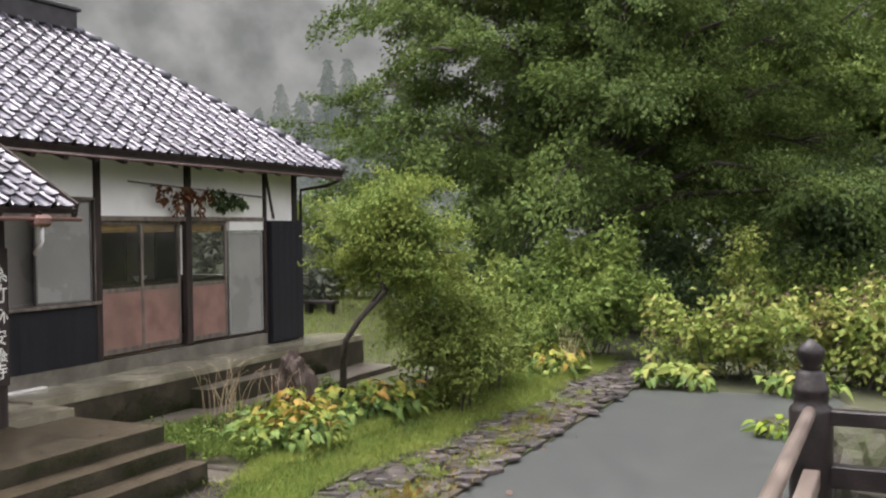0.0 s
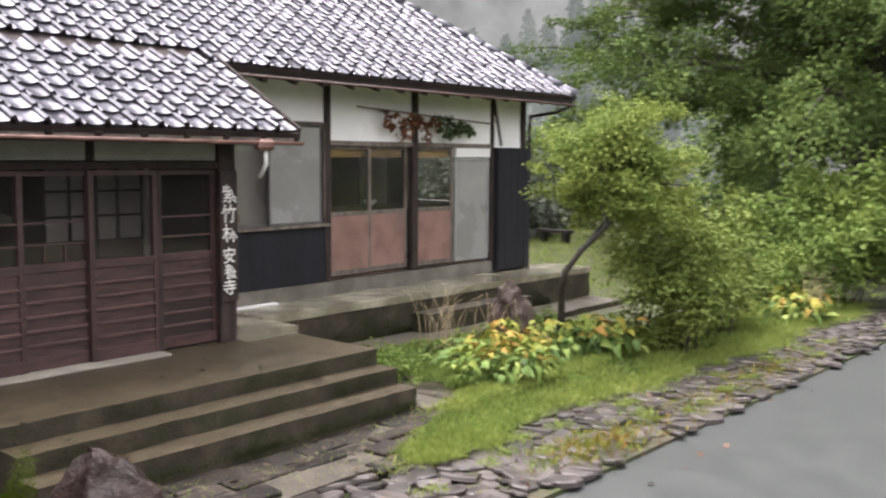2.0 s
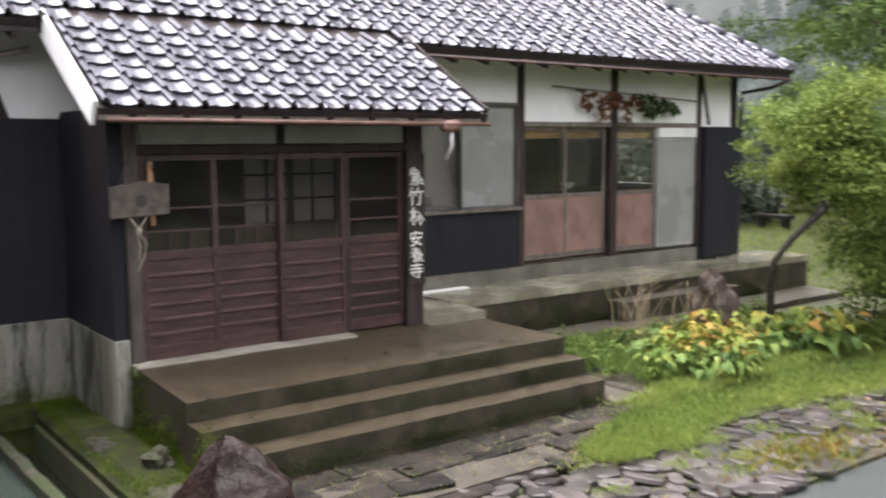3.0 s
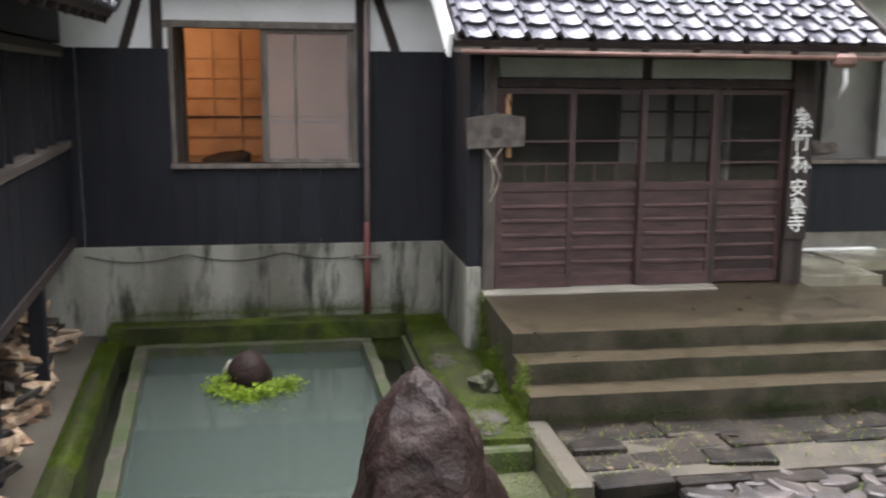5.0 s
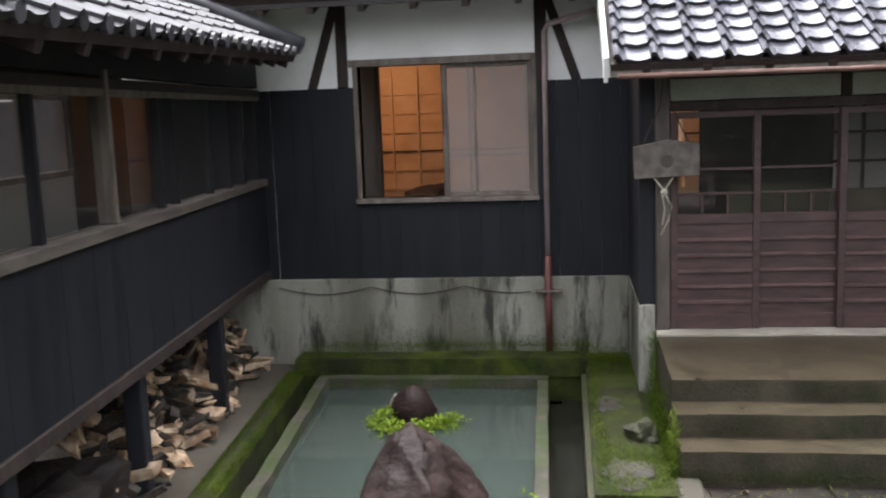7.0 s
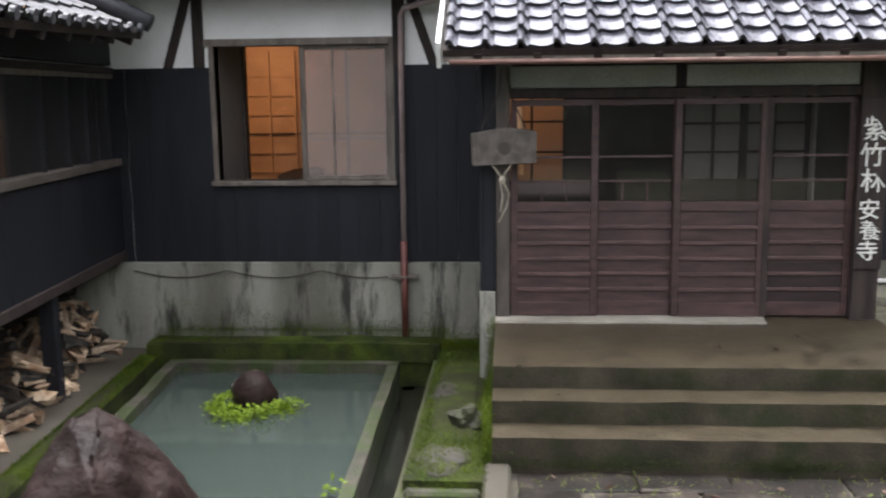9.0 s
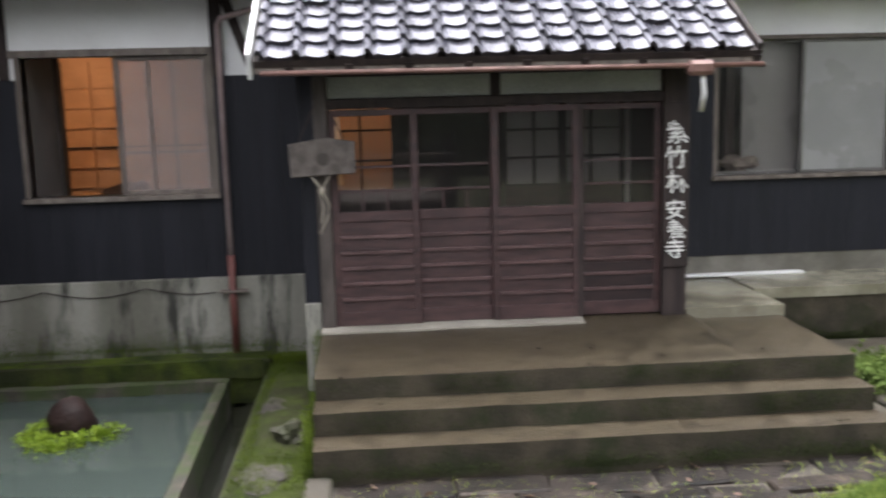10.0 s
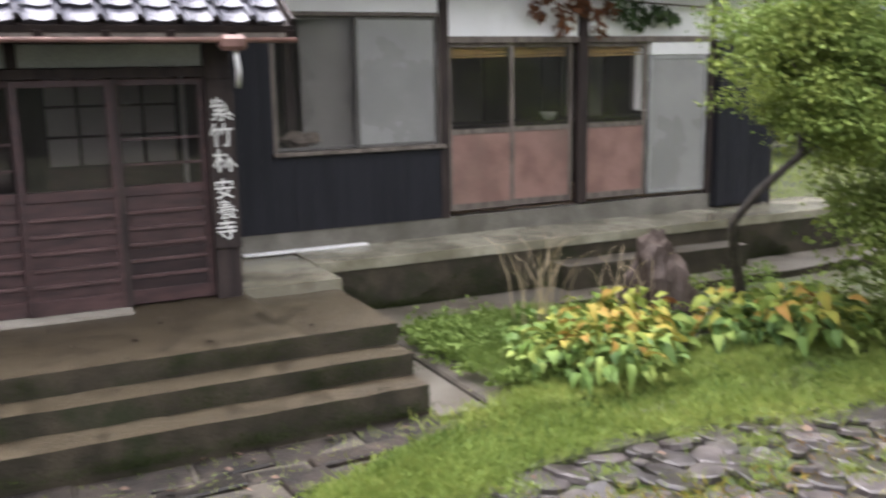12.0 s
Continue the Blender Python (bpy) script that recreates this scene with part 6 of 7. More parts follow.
# bushes along the bed and behind
bush("bush", "broad loose green bush under the maple crown", crown_clumps(R, (-5.50, 11.75, 1.05), (1.15, 1.15, 1.05), 84, 0.14, 0.40, 0.6, 0.2), 330, 0.072, L_LOOSE, 5)
bush("bush", "tall loose green bush beside the maple", crown_clumps(R, (-5.75, 13.0, 1.10), (0.95, 1.35, 1.2), 66, 0.14, 0.48, 0.6, 0.15), 250, 0.09, L_LOOSE, 35)
bush("bush", "rounded dark-green bush behind the grass verge", crown_clumps(R, (*spot(17.3, 18.5), 1.15), (2.1, 1.9, 1.7), 76, 0.22, 0.62, 0.7, 0.2), 230, 0.115, L_BUSH, 6)
bush("bush", "low yellow-green bush under the maple", crown_clumps(R, (-5.7, 16.3, 0.7), (1.0, 1.0, 0.9), 26, 0.25, 0.42, 0.7, 0.2), 330, 0.075, L_BUSH, 7)
bush("hydrangea_bush", "broad hydrangea bush with yellowing leaves and faded flowers", crown_clumps(R, (-2.7, 16.5, 0.65), (1.6, 1.2, 0.95), 50, 0.28, 0.45, 0.75, 0.2), 120, 0.13, L_YELLOW, 8, extra=(L_BLOOM, 0.55, 0.07))
bush("hydrangea_bush", "broad hydrangea bush with yellowing leaves and faded flowers", crown_clumps(R, (-0.5, 16.4, 0.70), (1.8, 1.2, 1.0), 54, 0.28, 0.45, 0.75, 0.2), 120, 0.13, L_YELLOW, 9, extra=(L_BLOOM, 0.55, 0.07))
bush("hydrangea_bush", "yellow-green hydrangea bush near the railing", crown_clumps(R, (1.6, 16.6, 0.75), (1.4, 1.0, 0.9), 26, 0.3, 0.5, 0.75, 0.2), 120, 0.13, L_YELLOW, 10)
bush("bush", "dark bush in the shade of the great tree", crown_clumps(R, (*spot(13.0, 23.0), 0.9), (2.6, 1.6, 1.0), 30, 0.5, 0.8, 0.8, 0.2), 110, 0.13, L_DARK, 11)
bush("bush", "dark bush in the shade of the great tree", crown_clumps(R, (*spot(6.0, 24.0), 1.0), (3.0, 1.6, 1.2), 30, 0.5, 0.8, 0.8, 0.2), 110, 0.13, L_BUSH, 12)
bush("bush", "yellow autumn shrub far back in the garden", crown_clumps(R, (*spot(8.0, 21.5), 1.6), (0.8, 0.8, 1.3), 14, 0.3, 0.5, 0.8, 0.2), 110, 0.12, L_YELLOW, 13)
bush("bush", "green hedge behind the lawn beside the house", crown_clumps(R, (*spot(31.0, 36.0), 0.7), (4.5, 1.2, 1.0), 30, 0.5, 0.8, 0.8, 0.2), 110, 0.13, L_BUSH, 14)
bush("bush", "green hedge behind the house end", crown_clumps(R, (*spot(34.0, 37.0), 2.0), (4.0, 1.2, 2.4), 40, 0.6, 1.0, 0.8, 0.2), 130, 0.16, L_BUSH, 15)

# the great tree and its neighbours
gx, gy = spot(16.4, 27.0)


def great_tree(label, at, limbs, reach, seed, leaf=0.16):
    """A spreading tree: fanned limbs that carry drooping sprays of leaves, dark and open within."""
    rng = np.random.default_rng(seed)
    t = empty("great_tree", at, label, "tree")
    wood = bmesh.new()
    x, y, z = at
    tube_into(wood, [(x, y, z), (x + 0.05, y, z + 1.4), (x - 0.1, y, z + 2.8), (x + 0.1, y, z + 4.6), (x, y, z + 7.0), (x + 0.2, y, z + 10.0)], [0.50, 0.42, 0.38, 0.32, 0.24, 0.10], 12)
    cs, ds, ss = [], [], []
    for i in range(limbs):
        a = 2.39996 * i + rng.normal(scale=0.2)
        v = i / limbs
        rise = radians(1 + 74 * v ** 0.9 + rng.normal(scale=5))
        ln = reach * (0.92 + 0.16 * rng.uniform()) * (1.0 - 0.12 * v)
        start = np.array([x, y, z + 2.7 + 3.9 * v])
        out = np.array([math.cos(a), math.sin(a), 0.0])
        path = []
        for k in range(7):
            u = k / 6
            bend = rng.normal(scale=0.16, size=3) * u
            path.append(start + out * ln * u * math.cos(rise) + np.array([0, 0, ln * (u * math.sin(rise) + 0.10 * math.sin(math.pi * u) - 0.10 * u * u)]) + bend * ln * 0.18)
        tube_into(wood, [tuple(p) for p in path], [0.12 * (1 - u / 6.6) + 0.010 for u in range(7)], 6)
        for k in range(24):
            u = 0.12 + 0.90 * rng.uniform() ** 0.75
            f = min(u, 0.999) * 6
            p = path[int(f)] + (path[min(int(f) + 1, 6)] - path[int(f)]) * (f - int(f))
            swing = a + rng.normal(scale=0.9)
            d = np.array([math.cos(swing), math.sin(swing), rng.normal(scale=0.25) + 0.1])
            gap = rng.uniform(0.2, 1.5) * (0.4 + 0.9 * u)
            tip = p + d * gap
            if k % 3 == 0:
                tube_into(wood, [tuple(p), tuple((p + tip) / 2 + np.array([0, 0, 0.08])), tuple(tip)], [0.045, 0.03, 0.012], 5)
            size = rng.uniform(0.55, 1.25)
            n = int(290 * size ** 1.7)
            w = rng.uniform(0, 1, n) ** 0.7
            side = np.cross(d, [0, 0, 1.0])
            q = tip + np.outer(w * size * 1.5 - 0.5 * size, d) + np.outer(rng.normal(size=n) * 0.36 * size * (1.1 - 0.5 * w), side)
            q[:, 2] += rng.normal(scale=0.15 * size, size=n) - 0.55 * size * w ** 2
            cs.append(q)
            ds.append(d + rng.normal(scale=0.55, size=(n, 3)) - np.array([0, 0, 0.55]))
            ss.append(leaf * rng.uniform(0.6, 1.35, n))
    part("trunk", wood, BARK, t, smooth=True)
    leaf_cloud("crown", np.concatenate(cs), np.concatenate(ds), np.concatenate(ss), L_TREE, t, rng, 0.62)
    return t


great_tree("huge spreading broadleaf tree with dense green crown", (gx, gy, -0.2), 46, 7.6, 20, 0.115)
ex, ey = spot(3.0, 25.0)
tree("evergreen_tree", "dark bushy evergreen tree with several stems", [(ex, ey, -0.2), (ex + 0.1, ey, 0.9), (ex, ey, 1.8)], 0.16, crown_clumps(R, (ex, ey, 2.8), (2.2, 1.8, 1.5), 34, 0.5, 0.8, 0.7, 0.3), 150, 0.14, L_DARK, 21, 12)
ex, ey = spot(-3.5, 27.0)
tree("evergreen_tree", "dark bushy evergreen tree with several stems", [(ex, ey, -0.2), (ex + 0.1, ey, 0.9), (ex, ey, 1.8)], 0.16, crown_clumps(R, (ex, ey, 3.2), (2.8, 1.8, 2.2), 40, 0.6, 0.9, 0.7, 0.3), 150, 0.15, L_DARK, 22, 12)
ex, ey = spot(-1.0, 38.0)
tree("broadleaf_tree", "tall pale green tree behind the garden", [(ex, ey, -0.2), (ex + 0.1, ey, 2.0), (ex, ey, 4.5)], 0.25, crown_clumps(R, (ex, ey, 8.0), (6.0, 4.0, 5.5), 70, 1.0, 1.7, 0.6, 0.3), 110, 0.30, L_BUSH, 23, 16)
ex, ey = spot(8.5, 42.0)
tree("broadleaf_tree", "tall pale green tree behind the garden", [(ex, ey, -0.2), (ex + 0.1, ey, 2.0), (ex, ey, 4.5)], 0.25, crown_clumps(R, (ex, ey, 7.0), (6.0, 4.0, 5.0), 60, 1.0, 1.7, 0.6, 0.3), 110, 0.30, L_BUSH, 24, 16)

# woods that close the garden behind and around
def woods(label, centre, a0, a1, d0, d1, top, count, material, seed, leaf=0.34):
    rng = np.random.default_rng(seed)
    cl = []
    for i in range(count):
        a, dist = radians(rng.uniform(a0, a1)), rng.uniform(d0, d1)
        h = top * rng.uniform(0.1, 1.0) * (0.7 + 0.3 * math.sin(a * 17 + seed))
        cl.append((centre[0] - dist * math.sin(a), centre[1] + dist * math.cos(a), h, rng.uniform(1.0, 2.0), 0.7))
    c, d, s = clump_leaves(rng, cl, 62, leaf)
    tagged(leaf_cloud("woods", c, d, s, material, None, rng), label, "trees", kind="stuff")


woods("dense green woods behind the garden", (0, 0), -22, 24, 36, 46, 10.0, 165, L_TREE, 41, 0.28)
woods("dark undergrowth behind the garden", (0, 0), -22, 30, 29, 34, 1.9, 70, L_DARK, 42, 0.26)
# Out of sight: added to darken the reflections in the entrance glass.
woods("unseen woods added across the lane to darken the glass", (0, 4), 205, 345, 16, 24, 5.5, 150, L_GREYED, 43, 0.36)
woods("green woods behind the house end", (0, 0), 34, 80, 30, 40, 4.5, 110, L_GREYED, 45, 0.30)
woods("dark woods beyond the wing", (-4, 0), 120, 205, 13, 20, 5.0, 110, L_GREYED, 44, 0.36)

# hostas and low plants of the bed
hosta("clump of hosta with yellowing and orange autumn leaves", (-6.25, 8.78, 0.14), (0.66, 1.05), 0.62, 680, L_HOSTA, 1, 0.185)
hosta("clump of pale yellow hosta beside the maple trunk", (-5.92, 10.45, 0.18), (0.55, 0.82), 0.48, 340, L_HOSTA, 2, 0.215)
hosta("small clump of orange-yellow hosta by the verge", (-5.2, 15.2, 0.08), (0.55, 0.95), 0.48, 320, L_HOSTA, 3, 0.21)
hosta("pale hosta edging the hydrangeas", (-3.2, 15.15, 0.0), (0.6, 0.35), 0.34, 160, L_YELLOW, 4, 0.26)
hosta("pale hosta edging the hydrangeas", (-1.35, 15.2, 0.0), (0.6, 0.35), 0.34, 160, L_YELLOW, 5, 0.26)
hosta("bright yellow-green plant at the road edge", (-1.3, 12.1, -0.05), (0.25, 0.25), 0.22, 50, L_CRESS, 6, 0.2)
bush("low_shrub", "low green shrub hiding the ledge", crown_clumps(R, (-7.0, 8.0, 0.22), (0.7, 0.35, 0.2), 12, 0.12, 0.2, 0.7, 0.2), 260, 0.06, L_BUSH, 31)
bush("low_shrub", "low leafy ground cover under the bush", crown_clumps(R, (-5.65, 11.7, 0.3), (0.5, 0.7, 0.25), 16, 0.15, 0.25, 0.7, 0.2), 220, 0.07, L_BUSH, 32)

# dry arching stalks
def dry_stalks(at, count, seed, height):
    rng = np.random.default_rng(seed)
    t = empty("dry_stalks", at, "dry straw-coloured arching stalks", "plant", "dry plants")
    for i in range(count):
        a, ln = rng.uniform(0, 6.28), height * rng.uniform(0.6, 1.15)
        dx, dy = math.cos(a) * ln * rng.uniform(0.05, 0.6), math.sin(a) * ln * rng.uniform(0.05, 0.6)
        b = Vector(at) + Vector((rng.normal(scale=0.12), rng.normal(scale=0.12), 0))
        part("stalk", tube([b, b + Vector((dx * 0.25, dy * 0.25, ln * 0.6)), b + Vector((dx * 0.65, dy * 0.65, ln * 0.9)), b + Vector((dx, dy, ln * 0.98))], [0.0035, 0.003, 0.0022, 0.0015], 4), STRAW, t)


dry_stalks((-6.95, 8.75, 0.15), 26, 1, 0.85)
dry_stalks((-6.7, 9.45, 0.15), 26, 2, 0.65)
dry_stalks((-4.9, 15.2, 0.0), 24, 3, 0.9)

# climbing vine on a bamboo rod over the doors
vine = empty("dried_vine", (WX + 0.08, 10.6, 2.7), "dried vine with rust-red leaves on a rod over the doors", "vine")
part("rod", tube([(WX + 0.10, 9.35, 3.16), (WX + 0.10, 12.25, 3.02)], 0.012, 6), GREYWOOD, vine)
VR = np.random.default_rng(5)
for name, label, mt, y0, y1, count in (("red_foliage", "rust-red curled vine leaves", L_RUST, 9.85, 10.85, 11), ("green_foliage", "dark green vine leaves", L_DARK, 10.95, 11.7, 9)):
    tufts = [(WX + 0.14 + VR.uniform(-0.03, 0.05), y, 3.10 - 0.05 * (y - 9.3) - abs(VR.normal(0.06, 0.08)), VR.uniform(0.05, 0.11), 1.1) for y in np.linspace(y0, y1, count)]
    c, d, s = clump_leaves(VR, tufts, 380, 0.095, 0.9)
    leaf_cloud(name, c, d, s, mt, vine, VR)["label"] = label
c, d, s = clump_leaves(VR, [(WX + 0.14, 10.72, 2.76, 0.09, 0.9)], 420, 0.07, 0.9)
leaf_cloud("hanging_leaves", c, d, s, L_RUST, vine, VR)

# islet plants in the pond
c, d, s = clump_leaves(R, [(-7.28, 1.35, 0.0, 0.17, 0.25), (-7.22, 1.6, 0.0, 0.2, 0.25), (-7.35, 1.78, 0.0, 0.17, 0.25), (-7.42, 1.22, 0.0, 0.15, 0.25), (-7.12, 1.45, 0.0, 0.13, 0.2)], 1500, 0.036)
leaf_cloud("water_plant", c, d + np.array([0, 0, 0.8]), s, L_CRESS, isl, R)["kind"] = "stuff"
c, d, s = clump_leaves(R, [(-5.75, 2.5, 0.0, 0.09, 0.8)], 250, 0.05)
tagged(leaf_cloud("water_weed", c, d, s, L_CRESS, None, R), "small green weed on the pond coping", "plant", kind="stuff")


def blades(name, label, xy, zs, height, material, seed, lean=0.5, wide=0.10):
    """Grass: one mesh of thin blades."""
    rng = np.random.default_rng(seed)
    n = len(xy)
    h = height * rng.uniform(0.5, 1.3, n)
    d = np.stack([rng.normal(scale=lean, size=n), rng.normal(scale=lean, size=n), np.ones(n)], 1)
    d /= np.linalg.norm(d, axis=1, keepdims=True)
    c = np.concatenate([xy, zs[:, None]], 1) + d * h[:, None] * 0.45
    return tagged(leaf_cloud(name, c, d, h, material, None, rng, wide, 0.05), label, "grass", kind="stuff")


def verge_left(y):
    """Where the grass meets the paving and then the bed."""
    return np.maximum(-5.06 - 0.50 * (y - 6.2), -6.2)


n = 80000
y = 6.25 + 11.1 * R.uniform(0, 1, n) ** 1.35
u = R.uniform(0, 1, n)
left = verge_left(y)
right = -5.0 + 0.08 * np.clip(y - 7.5, 0, 4.5) + 0.13 * np.sin(y * 2.1) + 0.07 * np.sin(y * 7.3 + 1) + R.normal(scale=0.06, size=n)
left = left + 0.08 * np.sin(y * 5.1) + R.normal(scale=0.07, size=n)
blades("verge_grass", "bright green grass along the verge", np.stack([left + (right - left) * u + R.normal(scale=0.07, size=n), y + R.normal(scale=0.12, size=n)], 1), np.where(left + (right - left) * u < -5.6, 0.13, 0.055) + 0.02 * np.sin(y * 3.3) * np.sin(u * 7), 0.075, L_GRASS, 4, 0.9)
n = 2500
blades("edging_weeds", "weeds and dry grass among the edging stones", np.stack([R.normal(-4.15, 0.16, n), np.where(R.uniform(0, 1, n) < 0.5, R.normal(7.55, 0.35, n), R.normal(10.5, 1.6, n))], 1), np.full(n, 0.0), 0.09, L_HOSTA, 6, 0.9)
n = 26000
blades("lawn_grass", "damp lawn grass behind the house end", np.stack([R.uniform(-20, -8, n), R.uniform(13.6, 32, n)], 1), np.full(n, -0.1), 0.14, L_GRASS, 7)
n = 5000
blades("bed_grass", "green weeds in the planted bed", np.stack([R.uniform(-7.6, -5.9, n), R.uniform(7.75, 9.2, n)], 1), np.full(n, 0.2), 0.12, L_BUSH, 8, 0.8)

# ground cover over the bed and the foot of the bush
low = [(R.uniform(-7.7, -5.85), 7.75 + 4.4 * R.uniform(0, 1) ** 1.4, 0.20 + R.uniform(0, 0.06), R.uniform(0.08, 0.22), 0.6) for i in range(90)]
c, d, s = clump_leaves(R, low, 420, 0.055)
tagged(leaf_cloud("ground_cover", c, d + np.array([0, 0, 0.5]), s, L_BUSH, None, R), "low leafy ground cover over the planted bed", "plants", kind="stuff")
n = 6000
wy0 = 6.5 + 9 * R.uniform(0, 1, n) ** 1.2
blades("verge_weeds", "uneven darker weeds in the verge", np.stack([np.maximum(R.normal(-5.5, 0.25, n), verge_left(wy0)), wy0], 1), np.full(n, 0.06), 0.10, L_BUSH, 19, 0.8, 0.16)
n = 3500
wy = R.uniform(5.5, 14, 40)
k = R.integers(0, 40, n)
wx = R.uniform(-5.0, -4.0, 40)
blades("stone_weeds", "small weeds growing between the edging stones", np.stack([wx[k] + R.normal(scale=0.06, size=n), wy[k] + R.normal(scale=0.09, size=n)], 1), np.full(n, 0.02), 0.07, L_GRASS, 20, 0.9)

n = 5000
ty = R.uniform(6.2, 16, 90)
k = R.integers(0, 90, n)
tx = np.maximum(R.uniform(-5.65, -5.0, 90), verge_left(ty) + 0.1)
blades("grass_tufts", "taller grass tufts along the verge", np.stack([tx[k] + R.normal(scale=0.07, size=n), ty[k] + R.normal(scale=0.09, size=n)], 1), np.full(n, 0.06), 0.11, L_GRASS, 9, 0.7, 0.07)
n = 30000
mx = np.where(R.uniform(0, 1, n) < 0.5, R.uniform(-8.95, -5.72, n), np.where(R.uniform(0, 1, n) < 0.5, R.uniform(-8.95, -8.62, n), R.uniform(-8.6, -4.5, n)))
pick = R.uniform(0, 1, n)
my = R.uniform(2.94, 3.43, n)
back = (mx < -8.62) & (pick < 0.7)
my = np.where(back, R.uniform(0.2, 3.3, n), my)
bank = (~back) & (pick < 0.4)
my = np.where(bank, 0.13 + 0.075 * (mx + 8.6) + R.uniform(0, 0.19, n), my)
mz = np.where(back, 0.17 + 0.10 * np.clip((-8.75 - mx) / 0.2, 0, 1) * R.uniform(0, 1, n), np.where(bank, 0.05, 0.13))
blades("moss_tufts", "fine moss and weeds round the pond", np.stack([mx, my], 1), mz, 0.032, L_MOSS, 10, 0.9)

n = 4500
fx = R.uniform(-7.7, -5.95, n)
fz = 0.10 + R.uniform(0, 1, n) ** 2 * (0.12 + 0.35 * (0.5 + 0.5 * np.sin(fx * 3.1)) + 0.15 * np.sin(fx * 9))
blades("moss_fringe", "moss climbing the side of the landing", np.stack([fx, 3.455 - R.uniform(0, 0.05, n)], 1), fz, 0.045, L_MOSS, 11, 1.2)

n = 3600
gy0 = R.uniform(3.5, 7.2, 26)
k = R.integers(0, 26, n)
blades("riser_moss", "moss and small weeds at the foot of the steps", np.stack([-5.965 + R.uniform(0, 0.05, n), gy0[k] + R.normal(scale=0.10, size=n)], 1), 0.09 + np.abs(R.normal(scale=0.045, size=n)), 0.035, L_DARKMOSS, 12, 1.0)
for sx, lo, hi, sd in ((-6.232, 0.29, 0.42, 41), (-6.502, 0.45, 0.575, 42)):
    n = 2200
    gy0 = R.uniform(3.5, 7.2, 14) ** 1.0
    k = R.integers(0, 14, n)
    blades("tread_moss", "dark moss patches on the step riser", np.stack([sx + R.uniform(0, 0.012, n), gy0[k] + R.normal(scale=0.13, size=n)], 1), R.uniform(lo, hi, n), 0.03, L_DARKMOSS, sd, 1.2)
n = 600
blades("paving_weeds", "small weeds between the paving stones", np.stack([R.uniform(-5.9, -5.1, n), R.uniform(3.6, 7.0, n)], 1), np.full(n, 0.06), 0.05, L_GRASS, 13, 1.0)

n = 6000
fy = R.uniform(0.3, 3.0, n)
blades("foundation_moss", "dark moss creeping up the foot of the foundation", np.stack([np.full(n, WX + 0.06) + R.uniform(0, 0.03, n), fy], 1), 0.20 + R.uniform(0, 1, n) ** 2.2 * (0.10 + 0.10 * np.sin(fy * 4.1) ** 2 + 0.16 * np.clip(1.3 - fy, 0, 1)), 0.035, L_MOSS, 31, 1.2)
n = 9000
fy = R.uniform(7.2, 13.0, n)
blades("terrace_moss", "dark moss on the sides of the terrace", np.stack([np.full(n, -8.33) + R.uniform(0, 0.03, n), fy], 1), 0.19 + R.uniform(0, 1, n) ** 1.6 * (0.20 + 0.14 * np.sin(fy * 3.7)), 0.04, L_DARKMOSS, 32, 1.2)

# fallen leaves
FR = np.random.default_rng(31)
for name, label, mt, n, xs, ys, z in (("fallen_leaves", "wet brown leaves fallen on the paving", L_BLOOM, 18, (-5.95, -5.1), (3.7, 7.0), 0.085), ("fallen_leaves", "brown leaves fallen on the edging stones", L_BLOOM, 45, (-5.0, -3.9), (5.0, 14.0), 0.045), ("fallen_leaves", "a few brown leaves fallen on the asphalt lane", L_BLOOM, 8, (-3.8, -3.2), (6.0, 13.0), -0.045)):
    at = np.stack([FR.uniform(*xs, n), FR.uniform(*ys, n), np.full(n, z)], 1)
    flat = FR.normal(size=(n, 3)) * np.array([1, 1, 0.12])
    tagged(leaf_cloud(name, at, flat, FR.uniform(0.05, 0.10, n), mt, None, FR, 0.7, 0.08), label, "leaves", kind="stuff")

# black stone bench on the lawn
bn = empty("garden_bench", (-16.2, 24.9, -0.1), "low black bench on the lawn", "bench")
part("seat", box(-16.8, -15.6, 24.75, 25.1, 0.22, 0.32, bevel=0.015), POSTMAT, bn)
for x in (-16.6, -15.8):
    part("leg", box(x - 0.08, x + 0.08, 24.8, 25.05, -0.12, 0.22), POSTMAT, bn)

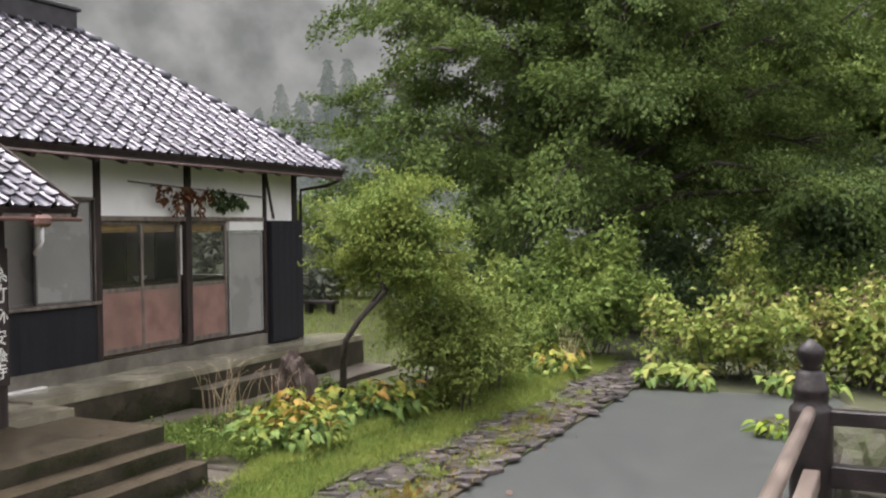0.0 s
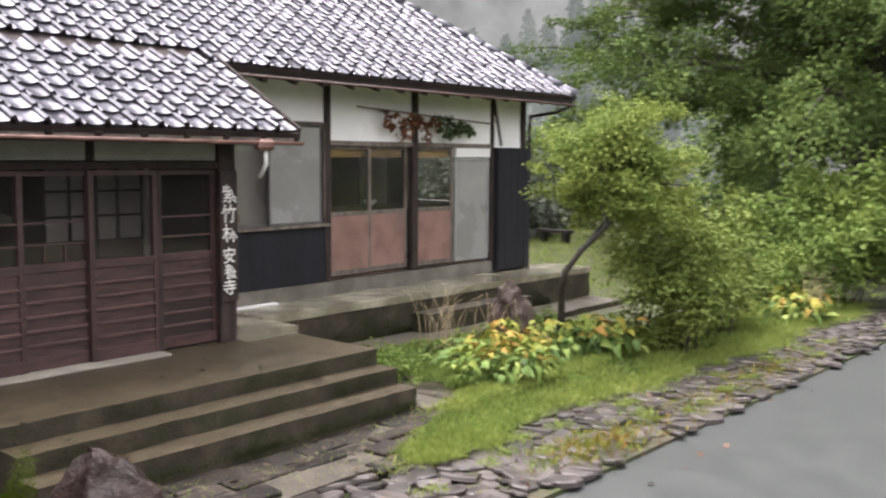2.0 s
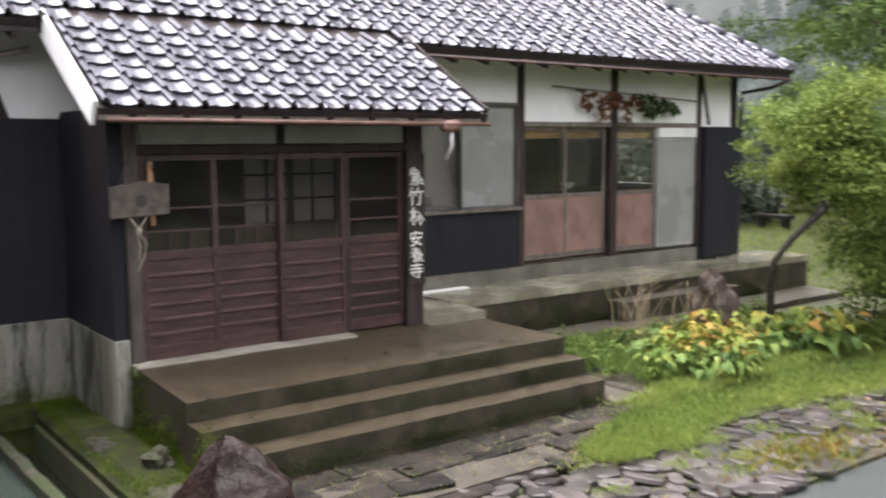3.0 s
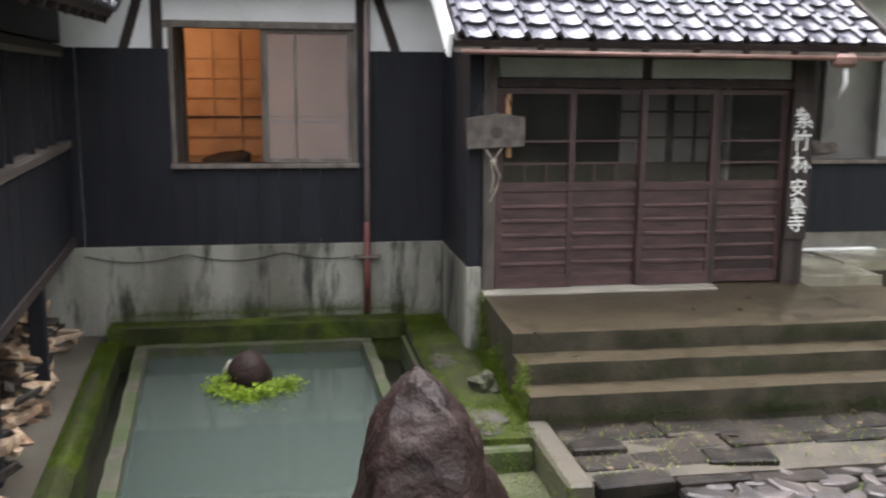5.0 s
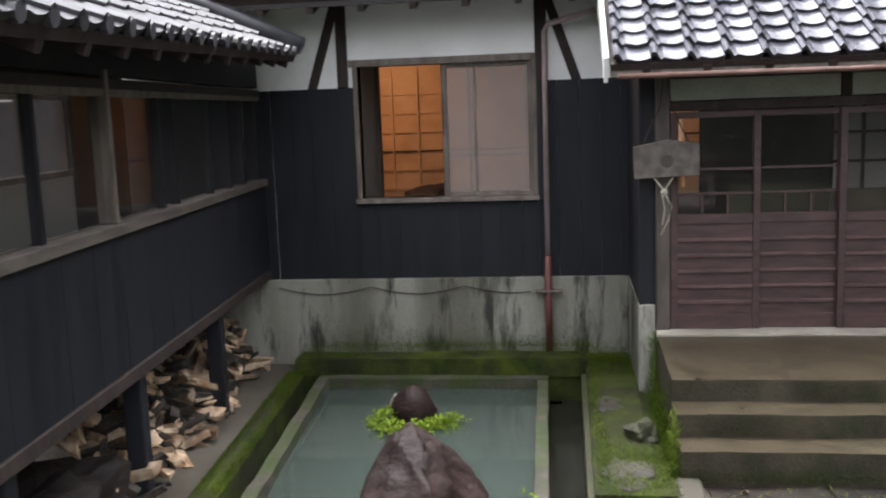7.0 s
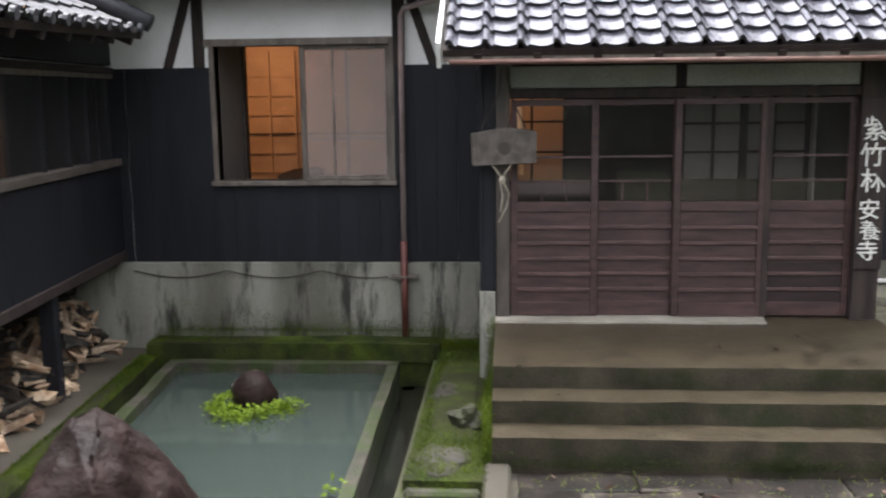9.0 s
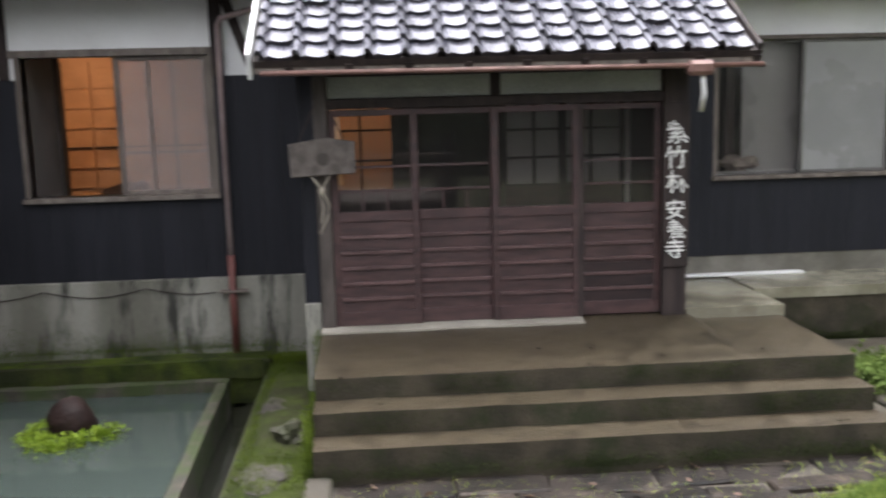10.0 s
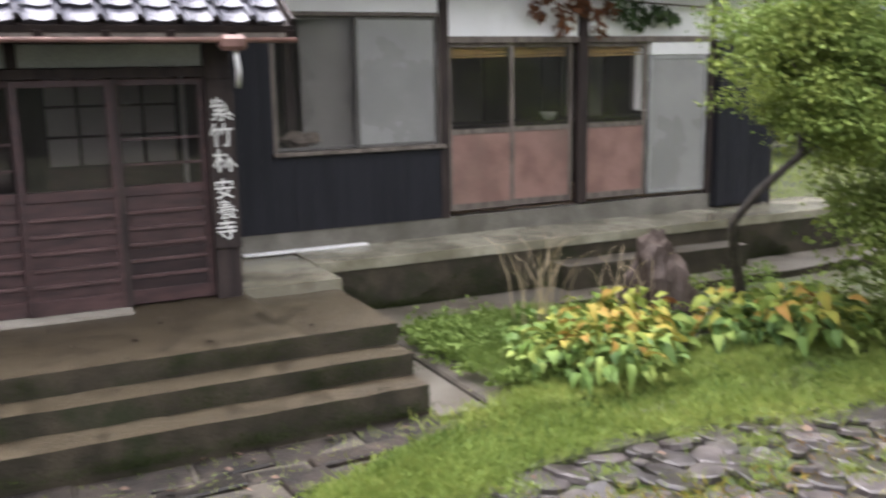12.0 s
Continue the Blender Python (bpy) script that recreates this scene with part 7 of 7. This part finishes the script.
# ---- distance ----
def conifer(at, height, radius, seed):
    rng = np.random.default_rng(seed)
    t = empty("cedar_tree", at, "tall dark cedar with mist painted into its colour", "tree", "distant cedars")
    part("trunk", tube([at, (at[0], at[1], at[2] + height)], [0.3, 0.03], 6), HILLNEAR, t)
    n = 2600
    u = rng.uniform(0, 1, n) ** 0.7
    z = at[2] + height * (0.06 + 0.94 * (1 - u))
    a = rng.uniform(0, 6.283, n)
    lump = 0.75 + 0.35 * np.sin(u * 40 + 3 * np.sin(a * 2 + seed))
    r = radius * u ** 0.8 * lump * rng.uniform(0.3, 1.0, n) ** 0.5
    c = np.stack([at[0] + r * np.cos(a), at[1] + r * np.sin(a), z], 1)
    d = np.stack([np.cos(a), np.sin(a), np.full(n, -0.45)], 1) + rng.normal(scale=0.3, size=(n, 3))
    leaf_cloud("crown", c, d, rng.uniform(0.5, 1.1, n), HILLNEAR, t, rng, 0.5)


for ang, dist, h, r in ((35.2, 72, 13.5, 2.6), (34.0, 66, 12.0, 2.4), (32.4, 70, 15.0, 2.6), (31.2, 64, 14.0, 2.4), (36.5, 75, 12.0, 2.6), (38.5, 78, 13.0, 2.6), (29.5, 68, 13.0, 2.6), (28.0, 72, 14.0, 2.6), (40.5, 80, 12.0, 2.6), (26.0, 70, 14.0, 2.8)):
    conifer((*spot(ang, dist), -0.2), h, r, int(dist * 10 + ang))


def build_hill():
    bm = bmesh.new()
    rows = []
    for j in range(15):
        v = j / 14
        row = []
        for i in range(91):
            a = radians(-75 + 190 * i / 90)
            # Unseen top raised to darken roof reflections, sides lowered to admit skylight.
            low_side = min(1.0, max(0.0, (a - radians(48)) / radians(30), (radians(-10) - a) / radians(35)))
            top = 210 - 150 * low_side + 22 * noise.noise(Vector((a * 3, 1, 0))) + 6 * noise.noise(Vector((a * 11, 4, 0)))
            dist = 120 + 130 * v
            z = -1 + top * v ** 0.85 + 3.0 * v * noise.noise(Vector((a * 20, v * 9, 2)))
            row.append(bm.verts.new((-dist * math.sin(a), dist * math.cos(a), z)))
        rows.append(row)
    for r0, r1 in zip(rows, rows[1:]):
        for i in range(90):
            bm.faces.new((r0[i + 1], r0[i], r1[i], r1[i + 1]))
    tagged(part("backdrop", bm, HILL, smooth=True), "wooded hillside with rain mist painted into its colour", "hill", kind="structure")


build_hill()
